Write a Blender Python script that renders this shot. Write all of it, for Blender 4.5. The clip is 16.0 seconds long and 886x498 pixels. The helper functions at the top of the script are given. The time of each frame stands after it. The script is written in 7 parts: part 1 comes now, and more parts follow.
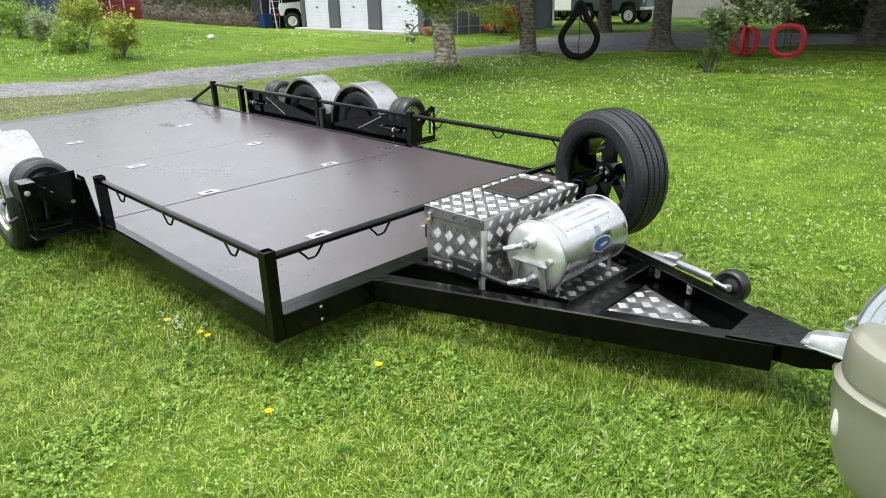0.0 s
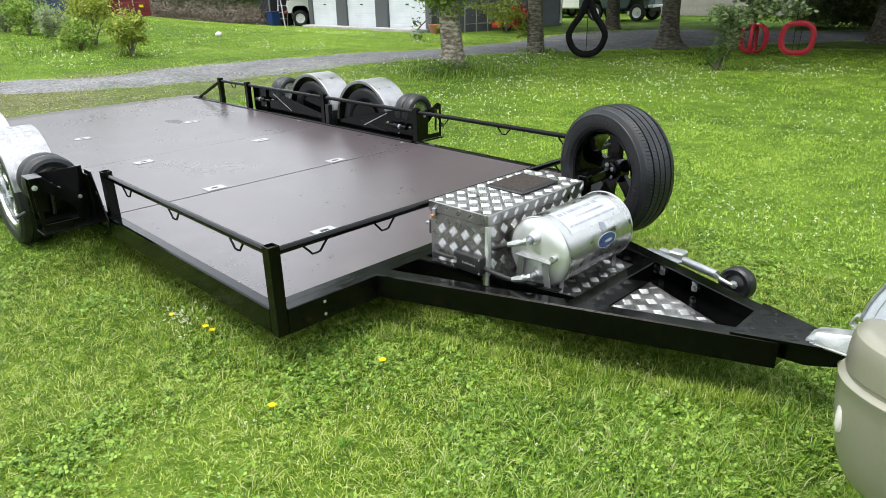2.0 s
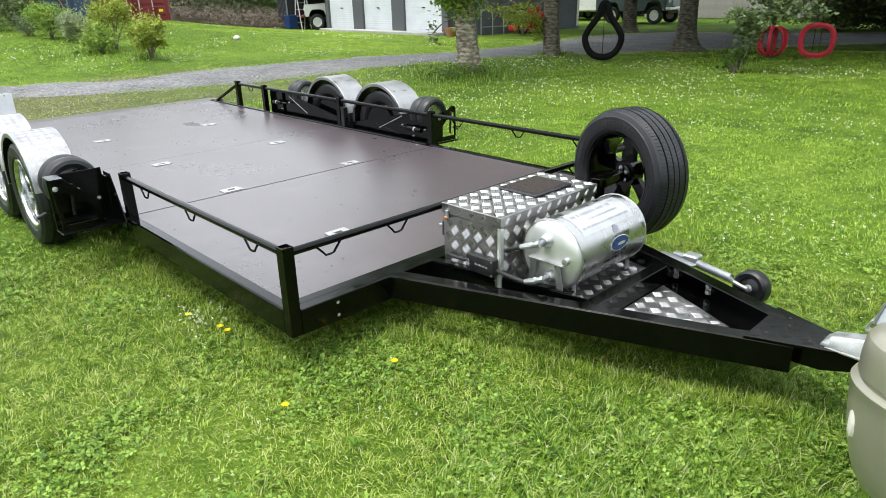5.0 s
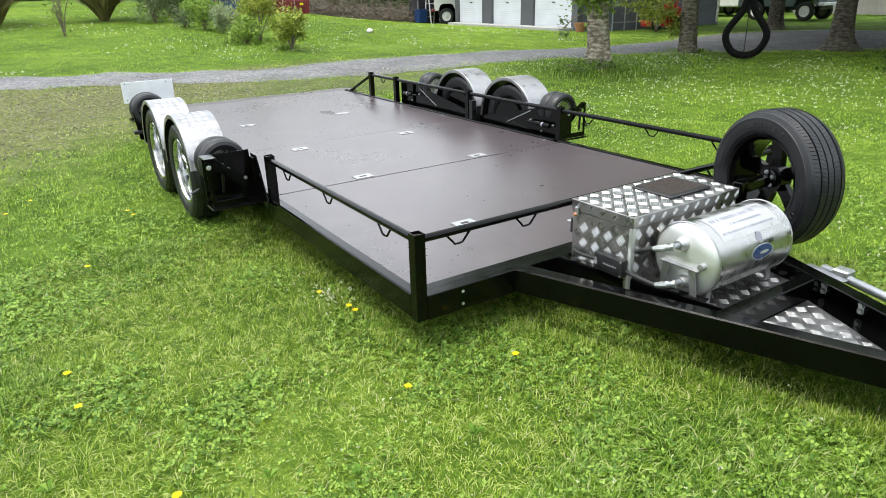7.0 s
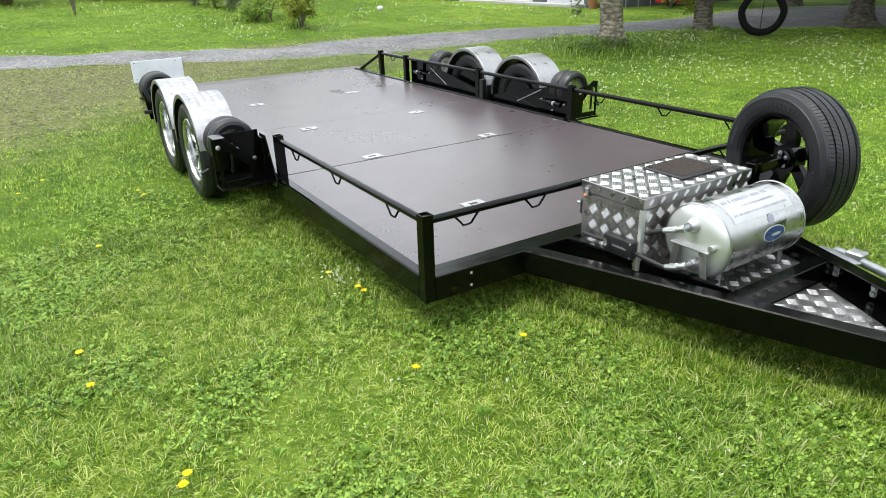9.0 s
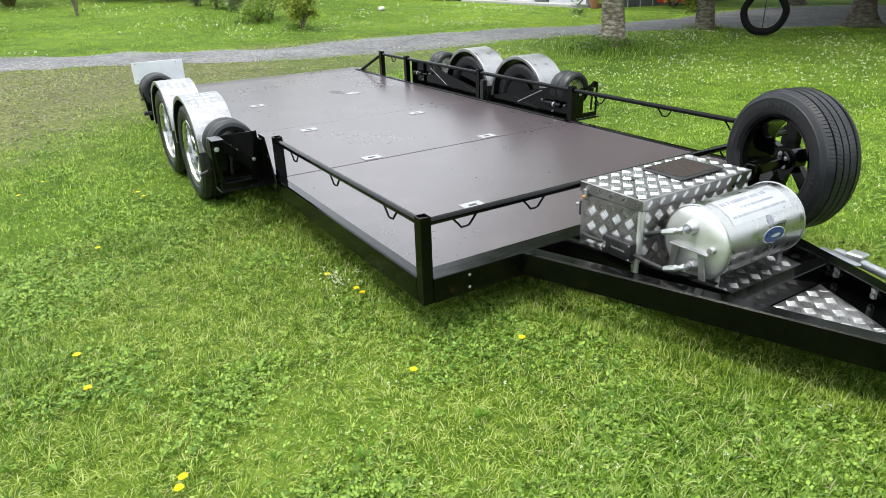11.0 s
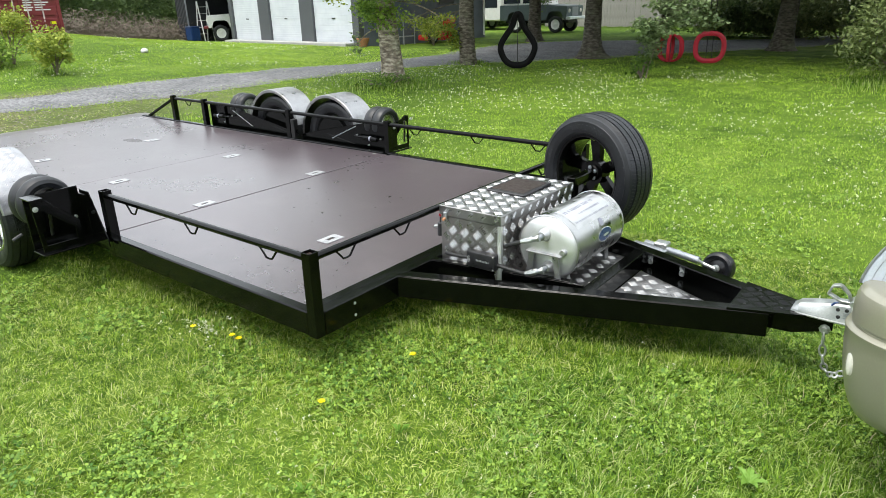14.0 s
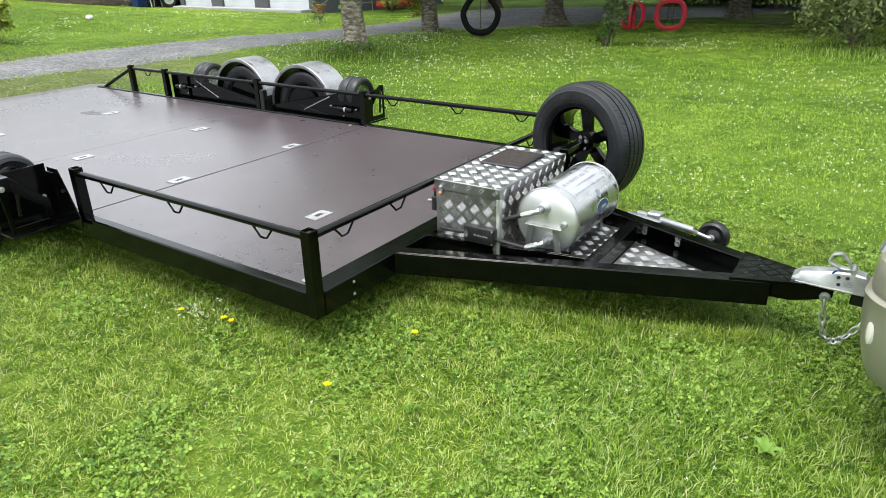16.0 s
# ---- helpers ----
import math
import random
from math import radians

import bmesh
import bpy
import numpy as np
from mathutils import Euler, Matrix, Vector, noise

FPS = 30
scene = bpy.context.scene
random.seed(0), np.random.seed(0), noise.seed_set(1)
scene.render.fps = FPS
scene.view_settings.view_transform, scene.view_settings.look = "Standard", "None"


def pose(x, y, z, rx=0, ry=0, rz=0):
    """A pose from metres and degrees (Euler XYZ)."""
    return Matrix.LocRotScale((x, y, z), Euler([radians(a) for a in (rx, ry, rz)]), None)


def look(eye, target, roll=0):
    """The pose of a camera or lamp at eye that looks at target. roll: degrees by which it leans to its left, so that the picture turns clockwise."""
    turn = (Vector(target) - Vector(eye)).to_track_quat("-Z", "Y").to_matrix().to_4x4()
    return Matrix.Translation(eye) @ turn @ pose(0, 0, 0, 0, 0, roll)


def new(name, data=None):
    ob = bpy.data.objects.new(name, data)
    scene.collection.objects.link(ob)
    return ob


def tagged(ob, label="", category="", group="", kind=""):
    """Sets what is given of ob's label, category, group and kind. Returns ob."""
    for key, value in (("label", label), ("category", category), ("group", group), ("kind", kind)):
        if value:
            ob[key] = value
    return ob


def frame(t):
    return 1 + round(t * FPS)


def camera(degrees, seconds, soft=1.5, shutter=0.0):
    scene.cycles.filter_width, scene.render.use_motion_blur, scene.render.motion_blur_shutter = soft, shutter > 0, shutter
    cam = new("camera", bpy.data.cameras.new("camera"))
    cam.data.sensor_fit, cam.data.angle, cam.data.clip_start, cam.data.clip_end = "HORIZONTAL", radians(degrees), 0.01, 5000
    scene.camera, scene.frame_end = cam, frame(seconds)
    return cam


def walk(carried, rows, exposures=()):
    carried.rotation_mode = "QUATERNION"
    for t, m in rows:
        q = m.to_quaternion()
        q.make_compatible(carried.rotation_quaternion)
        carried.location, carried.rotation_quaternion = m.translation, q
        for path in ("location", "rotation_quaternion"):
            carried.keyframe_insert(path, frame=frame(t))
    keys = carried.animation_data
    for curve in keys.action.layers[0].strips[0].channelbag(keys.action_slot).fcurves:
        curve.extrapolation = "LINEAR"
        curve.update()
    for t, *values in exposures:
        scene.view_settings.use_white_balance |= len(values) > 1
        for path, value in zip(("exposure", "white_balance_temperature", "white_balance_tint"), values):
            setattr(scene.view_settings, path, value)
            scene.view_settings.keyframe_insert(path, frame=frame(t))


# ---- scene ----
cam = camera(67.8, 16.0, soft=0.6)
PATH = [
    (0, (2.116, -1.193, 1.455), (0.808, 0.137, 0.731), -1.4),
    (0.5, (2.117, -1.186, 1.453), (0.81, 0.143, 0.728), -1.4),
    (1, (2.126, -1.179, 1.453), (0.817, 0.147, 0.725), -1.4),
    (1.5, (2.13, -1.186, 1.447), (0.817, 0.135, 0.719), -1.4),
    (2, (2.126, -1.186, 1.445), (0.805, 0.127, 0.716), -1.4),
    (2.5, (2.128, -1.196, 1.448), (0.798, 0.109, 0.72), -1.4),
    (3, (2.122, -1.204, 1.453), (0.789, 0.096, 0.722), -1.4),
    (5.5, (2.145, -1.184, 1.439), (0.779, 0.091, 0.725), -1.5),
    (6, (2.129, -1.224, 1.434), (0.754, 0.042, 0.724), -1.2),
    (6.1, (2.123, -1.234, 1.434), (0.741, 0.022, 0.719), -1.2),
    (6.2, (2.117, -1.244, 1.434), (0.701, -0.025, 0.721), -1.2),
    (6.5, (2.107, -1.257, 1.435), (0.58, -0.184, 0.716), -1.3),
    (7, (2.112, -1.248, 1.44), (0.549, -0.232, 0.716), -1.6),
    (7.5, (2.122, -1.222, 1.435), (0.563, -0.231, 0.669), -1.7),
    (8, (2.12, -1.226, 1.434), (0.573, -0.248, 0.629), -1.7),
    (8.5, (2.109, -1.237, 1.441), (0.551, -0.258, 0.657), -1.7),
    (11, (2.11, -1.212, 1.446), (0.544, -0.244, 0.666), -2.0),
    (11.1, (2.106, -1.216, 1.446), (0.546, -0.24, 0.661), -2.0),
    (11.2, (2.096, -1.225, 1.446), (0.541, -0.249, 0.651), -2.0),
    (11.3, (2.084, -1.237, 1.446), (0.533, -0.264, 0.641), -1.9),
    (11.4, (2.074, -1.251, 1.445), (0.525, -0.283, 0.63), -1.9),
    (11.5, (2.07, -1.264, 1.444), (0.524, -0.306, 0.612), -1.9),
    (11.6, (2.07, -1.274, 1.441), (0.536, -0.313, 0.591), -1.9),
    (11.7, (2.071, -1.284, 1.436), (0.574, -0.278, 0.572), -1.9),
    (11.8, (2.073, -1.294, 1.431), (0.668, -0.189, 0.534), -1.8),
    (11.9, (2.078, -1.307, 1.427), (0.718, -0.172, 0.498), -1.8),
    (12, (2.085, -1.324, 1.425), (0.743, -0.203, 0.455), -1.8),
    (12.1, (2.096, -1.347, 1.427), (0.753, -0.227, 0.457), -1.8),
    (12.2, (2.11, -1.375, 1.431), (0.768, -0.253, 0.461), -1.8),
    (12.3, (2.123, -1.406, 1.438), (0.779, -0.275, 0.482), -1.9),
    (12.4, (2.133, -1.437, 1.446), (0.763, -0.272, 0.571), -1.9),
    (12.5, (2.137, -1.466, 1.456), (0.748, -0.263, 0.666), -1.9),
    (12.6, (2.135, -1.492, 1.466), (0.752, -0.267, 0.699), -1.8),
    (12.7, (2.13, -1.514, 1.476), (0.751, -0.275, 0.726), -1.8),
    (12.8, (2.12, -1.534, 1.484), (0.739, -0.28, 0.764), -1.7),
    (12.9, (2.108, -1.55, 1.49), (0.724, -0.28, 0.805), -1.7),
    (13, (2.092, -1.564, 1.492), (0.707, -0.283, 0.828), -1.6),
    (13.1, (2.073, -1.575, 1.491), (0.691, -0.285, 0.842), -1.5),
    (13.2, (2.053, -1.585, 1.49), (0.668, -0.294, 0.847), -1.4),
    (13.3, (2.033, -1.592, 1.488), (0.65, -0.298, 0.847), -1.3),
    (13.4, (2.015, -1.599, 1.487), (0.739, -0.203, 0.837), -1.2),
    (13.5, (2.0, -1.604, 1.486), (0.817, -0.138, 0.816), -1.1),
    (14, (1.973, -1.621, 1.491), (0.812, -0.152, 0.788), -1.7),
    (14.5, (1.958, -1.623, 1.494), (0.836, -0.147, 0.745), -1.7),
    (14.7, (1.957, -1.624, 1.493), (0.877, -0.156, 0.67), -1.7),
    (14.8, (1.957, -1.626, 1.493), (0.879, -0.165, 0.653), -1.6),
    (15, (1.955, -1.631, 1.492), (0.892, -0.152, 0.666), -1.6),
    (15.2, (1.941, -1.64, 1.494), (0.867, -0.157, 0.689), -1.5),
    (15.3, (1.928, -1.645, 1.496), (0.861, -0.152, 0.7), -1.5),
    (15.5, (1.892, -1.655, 1.498), (0.835, -0.151, 0.711), -1.4),
    (15.7, (1.85, -1.662, 1.497), (0.794, -0.15, 0.723), -1.4),
    (15.8, (1.828, -1.665, 1.495), (0.775, -0.151, 0.722), -1.4),
    (16, (1.782, -1.67, 1.492), (0.742, -0.156, 0.702), -1.4),
]
walk(cam, [(t, look(eye, target, roll)) for t, eye, target, roll in PATH], [(0, 1.1), (6, 1.06), (12, 1.04), (13.5, 1.1), (16, 1.1)])

# ---- light ----
world = bpy.data.worlds.new("sky")
scene.world = world
world.use_nodes = True
_nt = world.node_tree
_sky = _nt.nodes.new("ShaderNodeTexSky")
_sky.sky_type = "NISHITA"
_sky.sun_disc = False
_sky.sun_elevation = radians(71)
_sky.sun_rotation = radians(-170)
_sky.air_density, _sky.dust_density, _sky.ozone_density = 1.0, 4.0, 1.0
_veil = _nt.nodes.new("ShaderNodeMix")
_veil.data_type = "RGBA"
_veil.inputs[0].default_value = 0.6
_veil.inputs[7].default_value = (10.0, 10.5, 10.5, 1)
_nt.links.new(_sky.outputs[0], _veil.inputs[6])
_nt.links.new(_veil.outputs[2], _nt.nodes["Background"].inputs[0])
_nt.nodes["Background"].inputs[1].default_value = 0.14

sun_data = bpy.data.lights.new("sun", "SUN")
sun_data.energy, sun_data.angle, sun_data.color = 1.15, radians(20), (1.0, 0.985, 0.92)
sun = new("sun", sun_data)
sun.matrix_world = look((-1.8, -10, 30), (0, 0, 0))

# ---- materials ----


def nodes_of(name):
    m = bpy.data.materials.new(name)
    m.use_nodes = True
    nt = m.node_tree
    return m, nt, nt.nodes["Principled BSDF"]


def add(nt, kind, **values):
    n = nt.nodes.new("ShaderNode" + kind)
    for key, v in values.items():
        if key in n.inputs:
            n.inputs[key].default_value = v
    return n


def noise_tex(nt, scale, detail=4.0, rough=0.6, coord="Object"):
    tc = nt.nodes.new("ShaderNodeTexCoord")
    n = nt.nodes.new("ShaderNodeTexNoise")
    n.inputs["Scale"].default_value, n.inputs["Detail"].default_value, n.inputs["Roughness"].default_value = scale, detail, rough
    nt.links.new(tc.outputs[coord], n.inputs["Vector"])
    return n


def ramp(nt, src, stops):
    r = nt.nodes.new("ShaderNodeValToRGB")
    while len(r.color_ramp.elements) < len(stops):
        r.color_ramp.elements.new(0.5)
    for e, (p, c) in zip(r.color_ramp.elements, stops):
        e.position, e.color = p, (*c, 1) if len(c) == 3 else c
    nt.links.new(src, r.inputs[0])
    return r


def mixc(nt, fac, a, b, mode="MIX"):
    m = nt.nodes.new("ShaderNodeMix")
    m.data_type, m.blend_type = "RGBA", mode
    for sock, v in ((m.inputs[0], fac), (m.inputs[6], a), (m.inputs[7], b)):
        if hasattr(v, "node"):
            nt.links.new(v, sock)
        else:
            sock.default_value = v if not isinstance(v, tuple) or len(v) == 4 else (*v, 1)
    return m.outputs[2]


def maths(nt, op, a, b=None):
    m = nt.nodes.new("ShaderNodeMath")
    m.operation = op
    for sock, v in zip(m.inputs, (a, b)):
        if v is None:
            continue
        if hasattr(v, "node"):
            nt.links.new(v, sock)
        else:
            sock.default_value = v
    return m.outputs[0]


def bump(nt, b, height, strength=0.3, distance=0.01):
    n = nt.nodes.new("ShaderNodeBump")
    n.inputs["Strength"].default_value, n.inputs["Distance"].default_value = strength, distance
    nt.links.new(height, n.inputs["Height"])
    nt.links.new(n.outputs[0], b.inputs["Normal"])
    return n


def plain(name, dark, light, rough=0.5, metal=0.0, scale=30.0, relief=0.15, fine=220.0, rough_spread=0.15, coat=0.0):
    """Two-scale noise between two tones, with uneven gloss and fine relief."""
    m, nt, b = nodes_of(name)
    big, small = noise_tex(nt, scale), noise_tex(nt, fine, 3.0)
    both = maths(nt, "ADD", maths(nt, "MULTIPLY", big.outputs[0], 0.6), maths(nt, "MULTIPLY", small.outputs[0], 0.4))
    nt.links.new(ramp(nt, both, [(0.35, dark), (0.65, light)]).outputs[0], b.inputs["Base Color"])
    nt.links.new(ramp(nt, big.outputs[0], [(0.3, (max(rough - rough_spread, 0.03),) * 3), (0.7, (min(rough + rough_spread, 1),) * 3)]).outputs[0], b.inputs["Roughness"])
    b.inputs["Metallic"].default_value = metal
    b.inputs["Coat Weight"].default_value = coat
    bump(nt, b, small.outputs[0], relief, 0.002)
    return m


def leafy(name, dark, light, spread=0.5, thin=0.35, rough=0.55, patch=0.9):
    """Leaf: every island its own tone, with drifts of colour over the place, and light that shines through."""
    m, nt, b = nodes_of(name)
    geo = nt.nodes.new("ShaderNodeNewGeometry")
    drift = noise_tex(nt, patch, 3.0)
    t = maths(nt, "ADD", maths(nt, "MULTIPLY", geo.outputs["Random Per Island"], spread), maths(nt, "MULTIPLY", drift.outputs[0], 1 - spread))
    col = ramp(nt, t, [(0.22, dark), (0.78, light)]).outputs[0]
    nt.links.new(col, b.inputs["Base Color"])
    b.inputs["Roughness"].default_value = rough
    b.inputs["Specular IOR Level"].default_value = 0.35
    tr = nt.nodes.new("ShaderNodeBsdfTranslucent")
    nt.links.new(col, tr.inputs[0])
    mx = nt.nodes.new("ShaderNodeMixShader")
    mx.inputs[0].default_value = thin
    nt.links.new(b.outputs[0], mx.inputs[1])
    nt.links.new(tr.outputs[0], mx.inputs[2])
    nt.links.new(mx.outputs[0], nt.nodes["Material Output"].inputs[0])
    return m


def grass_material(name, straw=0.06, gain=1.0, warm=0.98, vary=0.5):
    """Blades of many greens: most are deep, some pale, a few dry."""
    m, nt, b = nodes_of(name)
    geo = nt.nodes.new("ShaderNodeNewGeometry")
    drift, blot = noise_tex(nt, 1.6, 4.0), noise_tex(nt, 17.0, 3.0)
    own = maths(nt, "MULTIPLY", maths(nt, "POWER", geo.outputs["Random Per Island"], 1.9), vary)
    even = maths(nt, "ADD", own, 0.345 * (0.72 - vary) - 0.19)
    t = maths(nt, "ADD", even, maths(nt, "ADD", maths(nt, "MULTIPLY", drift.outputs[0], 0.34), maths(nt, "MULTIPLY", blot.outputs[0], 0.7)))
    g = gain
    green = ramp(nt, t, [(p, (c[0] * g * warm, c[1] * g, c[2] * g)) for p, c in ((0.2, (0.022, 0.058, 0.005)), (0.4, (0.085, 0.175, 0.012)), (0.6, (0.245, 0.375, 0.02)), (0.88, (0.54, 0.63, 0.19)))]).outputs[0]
    dry = maths(nt, "LESS_THAN", maths(nt, "FRACT", maths(nt, "MULTIPLY", geo.outputs["Random Per Island"], 37.7)), straw)
    col = mixc(nt, maths(nt, "MULTIPLY", dry, 0.7), green, (0.5, 0.47, 0.27))
    nt.links.new(col, b.inputs["Base Color"])
    b.inputs["Roughness"].default_value, b.inputs["Specular IOR Level"].default_value = 0.5, 0.18
    tr = nt.nodes.new("ShaderNodeBsdfTranslucent")
    nt.links.new(col, tr.inputs[0])
    mx = nt.nodes.new("ShaderNodeMixShader")
    mx.inputs[0].default_value = 0.24
    nt.links.new(b.outputs[0], mx.inputs[1])
    nt.links.new(tr.outputs[0], mx.inputs[2])
    nt.links.new(mx.outputs[0], nt.nodes["Material Output"].inputs[0])
    return m


def ground_material():
    m, nt, b = nodes_of("lawn")
    tc = nt.nodes.new("ShaderNodeTexCoord")
    big, mid, fine = noise_tex(nt, 0.35, 4.0), noise_tex(nt, 3.0, 5.0), noise_tex(nt, 45.0, 4.0, 0.7)
    t = maths(nt, "ADD", maths(nt, "MULTIPLY", big.outputs[0], 0.35), maths(nt, "ADD", maths(nt, "MULTIPLY", mid.outputs[0], 0.3), maths(nt, "MULTIPLY", fine.outputs[0], 0.35)))
    # greens painted deep so gaps between the blades look like shadow
    green = ramp(nt, t, [(0.38, (0.024, 0.052, 0.006)), (0.5, (0.078, 0.142, 0.013)), (0.62, (0.18, 0.255, 0.037))]).outputs[0]
    # worn, stony turf beside the drive
    sep = nt.nodes.new("ShaderNodeSeparateXYZ")
    nt.links.new(tc.outputs["Object"], sep.inputs[0])
    wob = maths(nt, "MULTIPLY", maths(nt, "SUBTRACT", mid.outputs[0], 0.5), 5.0)
    away = maths(nt, "ADD", maths(nt, "MULTIPLY", sep.outputs[0], -0.75), maths(nt, "ADD", maths(nt, "MULTIPLY", sep.outputs[1], -0.62), wob))
    fac = nt.nodes.new("ShaderNodeMapRange")
    nt.links.new(away, fac.inputs[0])
    fac.inputs[1].default_value, fac.inputs[2].default_value = 3.6, 5.6
    near_road = nt.nodes.new("ShaderNodeMapRange")
    nt.links.new(maths(nt, "ADD", maths(nt, "ABSOLUTE", maths(nt, "ADD", sep.outputs[0], 8.1)), maths(nt, "MULTIPLY", wob, 0.4)), near_road.inputs[0])
    near_road.inputs[1].default_value, near_road.inputs[2].default_value, near_road.inputs[3].default_value, near_road.inputs[4].default_value = 0.5, 1.9, 1.0, 0.0
    y_lim = nt.nodes.new("ShaderNodeMapRange")
    nt.links.new(sep.outputs[1], y_lim.inputs[0])
    y_lim.inputs[1].default_value, y_lim.inputs[2].default_value, y_lim.inputs[3].default_value, y_lim.inputs[4].default_value = 4.0, 7.5, 1.0, 0.0
    x_lim = nt.nodes.new("ShaderNodeMapRange")
    nt.links.new(sep.outputs[0], x_lim.inputs[0])
    x_lim.inputs[1].default_value, x_lim.inputs[2].default_value = -11.0, -10.2
    worn = maths(nt, "MULTIPLY", maths(nt, "MULTIPLY", maths(nt, "MAXIMUM", fac.outputs[0], maths(nt, "MULTIPLY", near_road.outputs[0], 0.5)), y_lim.outputs[0]), x_lim.outputs[0])
    stones = noise_tex(nt, 22.0, 6.0, 0.8)
    dry = ramp(nt, stones.outputs[0], [(0.4, (0.05, 0.052, 0.02)), (0.5, (0.14, 0.127, 0.058)), (0.6, (0.26, 0.235, 0.135))]).outputs[0]
    nt.links.new(mixc(nt, maths(nt, "MULTIPLY", worn, 0.7), green, dry), b.inputs["Base Color"])
    b.inputs["Roughness"].default_value, b.inputs["Specular IOR Level"].default_value = 0.9, 0.15
    bump(nt, b, fine.outputs[0], 0.9, 0.03)
    return m


def gravel_material():
    m, nt, b = nodes_of("gravel")
    tc = nt.nodes.new("ShaderNodeTexCoord")
    v = nt.nodes.new("ShaderNodeTexVoronoi")
    v.inputs["Scale"].default_value = 34.0
    nt.links.new(tc.outputs["Object"], v.inputs["Vector"])
    big = noise_tex(nt, 1.3, 5.0)
    t = maths(nt, "ADD", maths(nt, "MULTIPLY", v.outputs["Color"], 0.5), maths(nt, "MULTIPLY", big.outputs[0], 0.5))
    nt.links.new(ramp(nt, t, [(0.22, (0.045, 0.045, 0.047)), (0.5, (0.14, 0.141, 0.147)), (0.78, (0.27, 0.27, 0.272))]).outputs[0], b.inputs["Base Color"])
    b.inputs["Roughness"].default_value = 0.9
    bump(nt, b, v.outputs["Distance"], 0.8, 0.02)
    return m


def deck_material():
    m, nt, b = nodes_of("phenolic_ply")
    big, mid, fine = noise_tex(nt, 1.1, 5.0), noise_tex(nt, 14.0, 4.0), noise_tex(nt, 600.0, 2.0)
    t = maths(nt, "ADD", maths(nt, "MULTIPLY", big.outputs[0], 0.6), maths(nt, "MULTIPLY", mid.outputs[0], 0.4))
    nt.links.new(ramp(nt, t, [(0.3, (0.053, 0.042, 0.0465)), (0.7, (0.09, 0.072, 0.079))]).outputs[0], b.inputs["Base Color"])
    nt.links.new(ramp(nt, t, [(0.3, (0.25,) * 3), (0.7, (0.34,) * 3)]).outputs[0], b.inputs["Roughness"])
    b.inputs["Specular IOR Level"].default_value = 1.0
    rub = noise_tex(nt, 3.5, 3.0, 0.5)
    base = b.inputs["Base Color"].links[0].from_socket
    nt.links.new(mixc(nt, ramp(nt, rub.outputs[0], [(0.52, (0, 0, 0)), (0.72, (0.3,) * 3)]).outputs[0], base, (0.13, 0.11, 0.115)), b.inputs["Base Color"])
    bump(nt, b, fine.outputs[0], 0.12, 0.001)
    return m


def striped(name, colour, dark, step, axis=2, rough=0.4, metal=0.0, depth=0.02):
    """Roll-formed sheet: ribs at a regular step along one axis."""
    m, nt, b = nodes_of(name)
    tc = nt.nodes.new("ShaderNodeTexCoord")
    sep = nt.nodes.new("ShaderNodeSeparateXYZ")
    nt.links.new(tc.outputs["Object"], sep.inputs[0])
    wave = maths(nt, "SINE", maths(nt, "MULTIPLY", sep.outputs[axis], 2 * math.pi / step))
    grime = noise_tex(nt, 2.0, 5.0)
    nt.links.new(ramp(nt, grime.outputs[0], [(0.3, dark), (0.62, colour)]).outputs[0], b.inputs["Base Color"])
    b.inputs["Roughness"].default_value, b.inputs["Metallic"].default_value = rough, metal
    bump(nt, b, wave, 0.8, depth)
    return m


def bark_material(name, g=1.0):
    m, nt, b = nodes_of(name)
    tc = nt.nodes.new("ShaderNodeTexCoord")
    mp = nt.nodes.new("ShaderNodeMapping")
    mp.inputs["Scale"].default_value = (6.0, 6.0, 15.0)
    nt.links.new(tc.outputs["Object"], mp.inputs[0])
    n = nt.nodes.new("ShaderNodeTexNoise")
    n.inputs["Scale"].default_value, n.inputs["Detail"].default_value = 1.6, 6.0
    nt.links.new(mp.outputs[0], n.inputs["Vector"])
    lichen = noise_tex(nt, 3.0, 5.0)
    col = ramp(nt, n.outputs[0], [(0.36, (0.07 * g, 0.056 * g, 0.042 * g)), (0.5, (0.15 * g, 0.125 * g, 0.095 * g)), (0.66, (0.28 * g, 0.25 * g, 0.2 * g))]).outputs[0]
    nt.links.new(mixc(nt, ramp(nt, lichen.outputs[0], [(0.5, (0, 0, 0)), (0.7, (0.6,) * 3)]).outputs[0], col, (0.14, 0.16, 0.09)), b.inputs["Base Color"])
    b.inputs["Roughness"].default_value = 0.9
    bump(nt, b, n.outputs[0], 0.9, 0.03)
    return m


def glass_material():
    m, nt, b = nodes_of("window_glass")
    b.inputs["Base Color"].default_value = (0.02, 0.025, 0.03, 1)
    b.inputs["Roughness"].default_value = 0.05
    b.inputs["Specular IOR Level"].default_value = 0.7
    return m


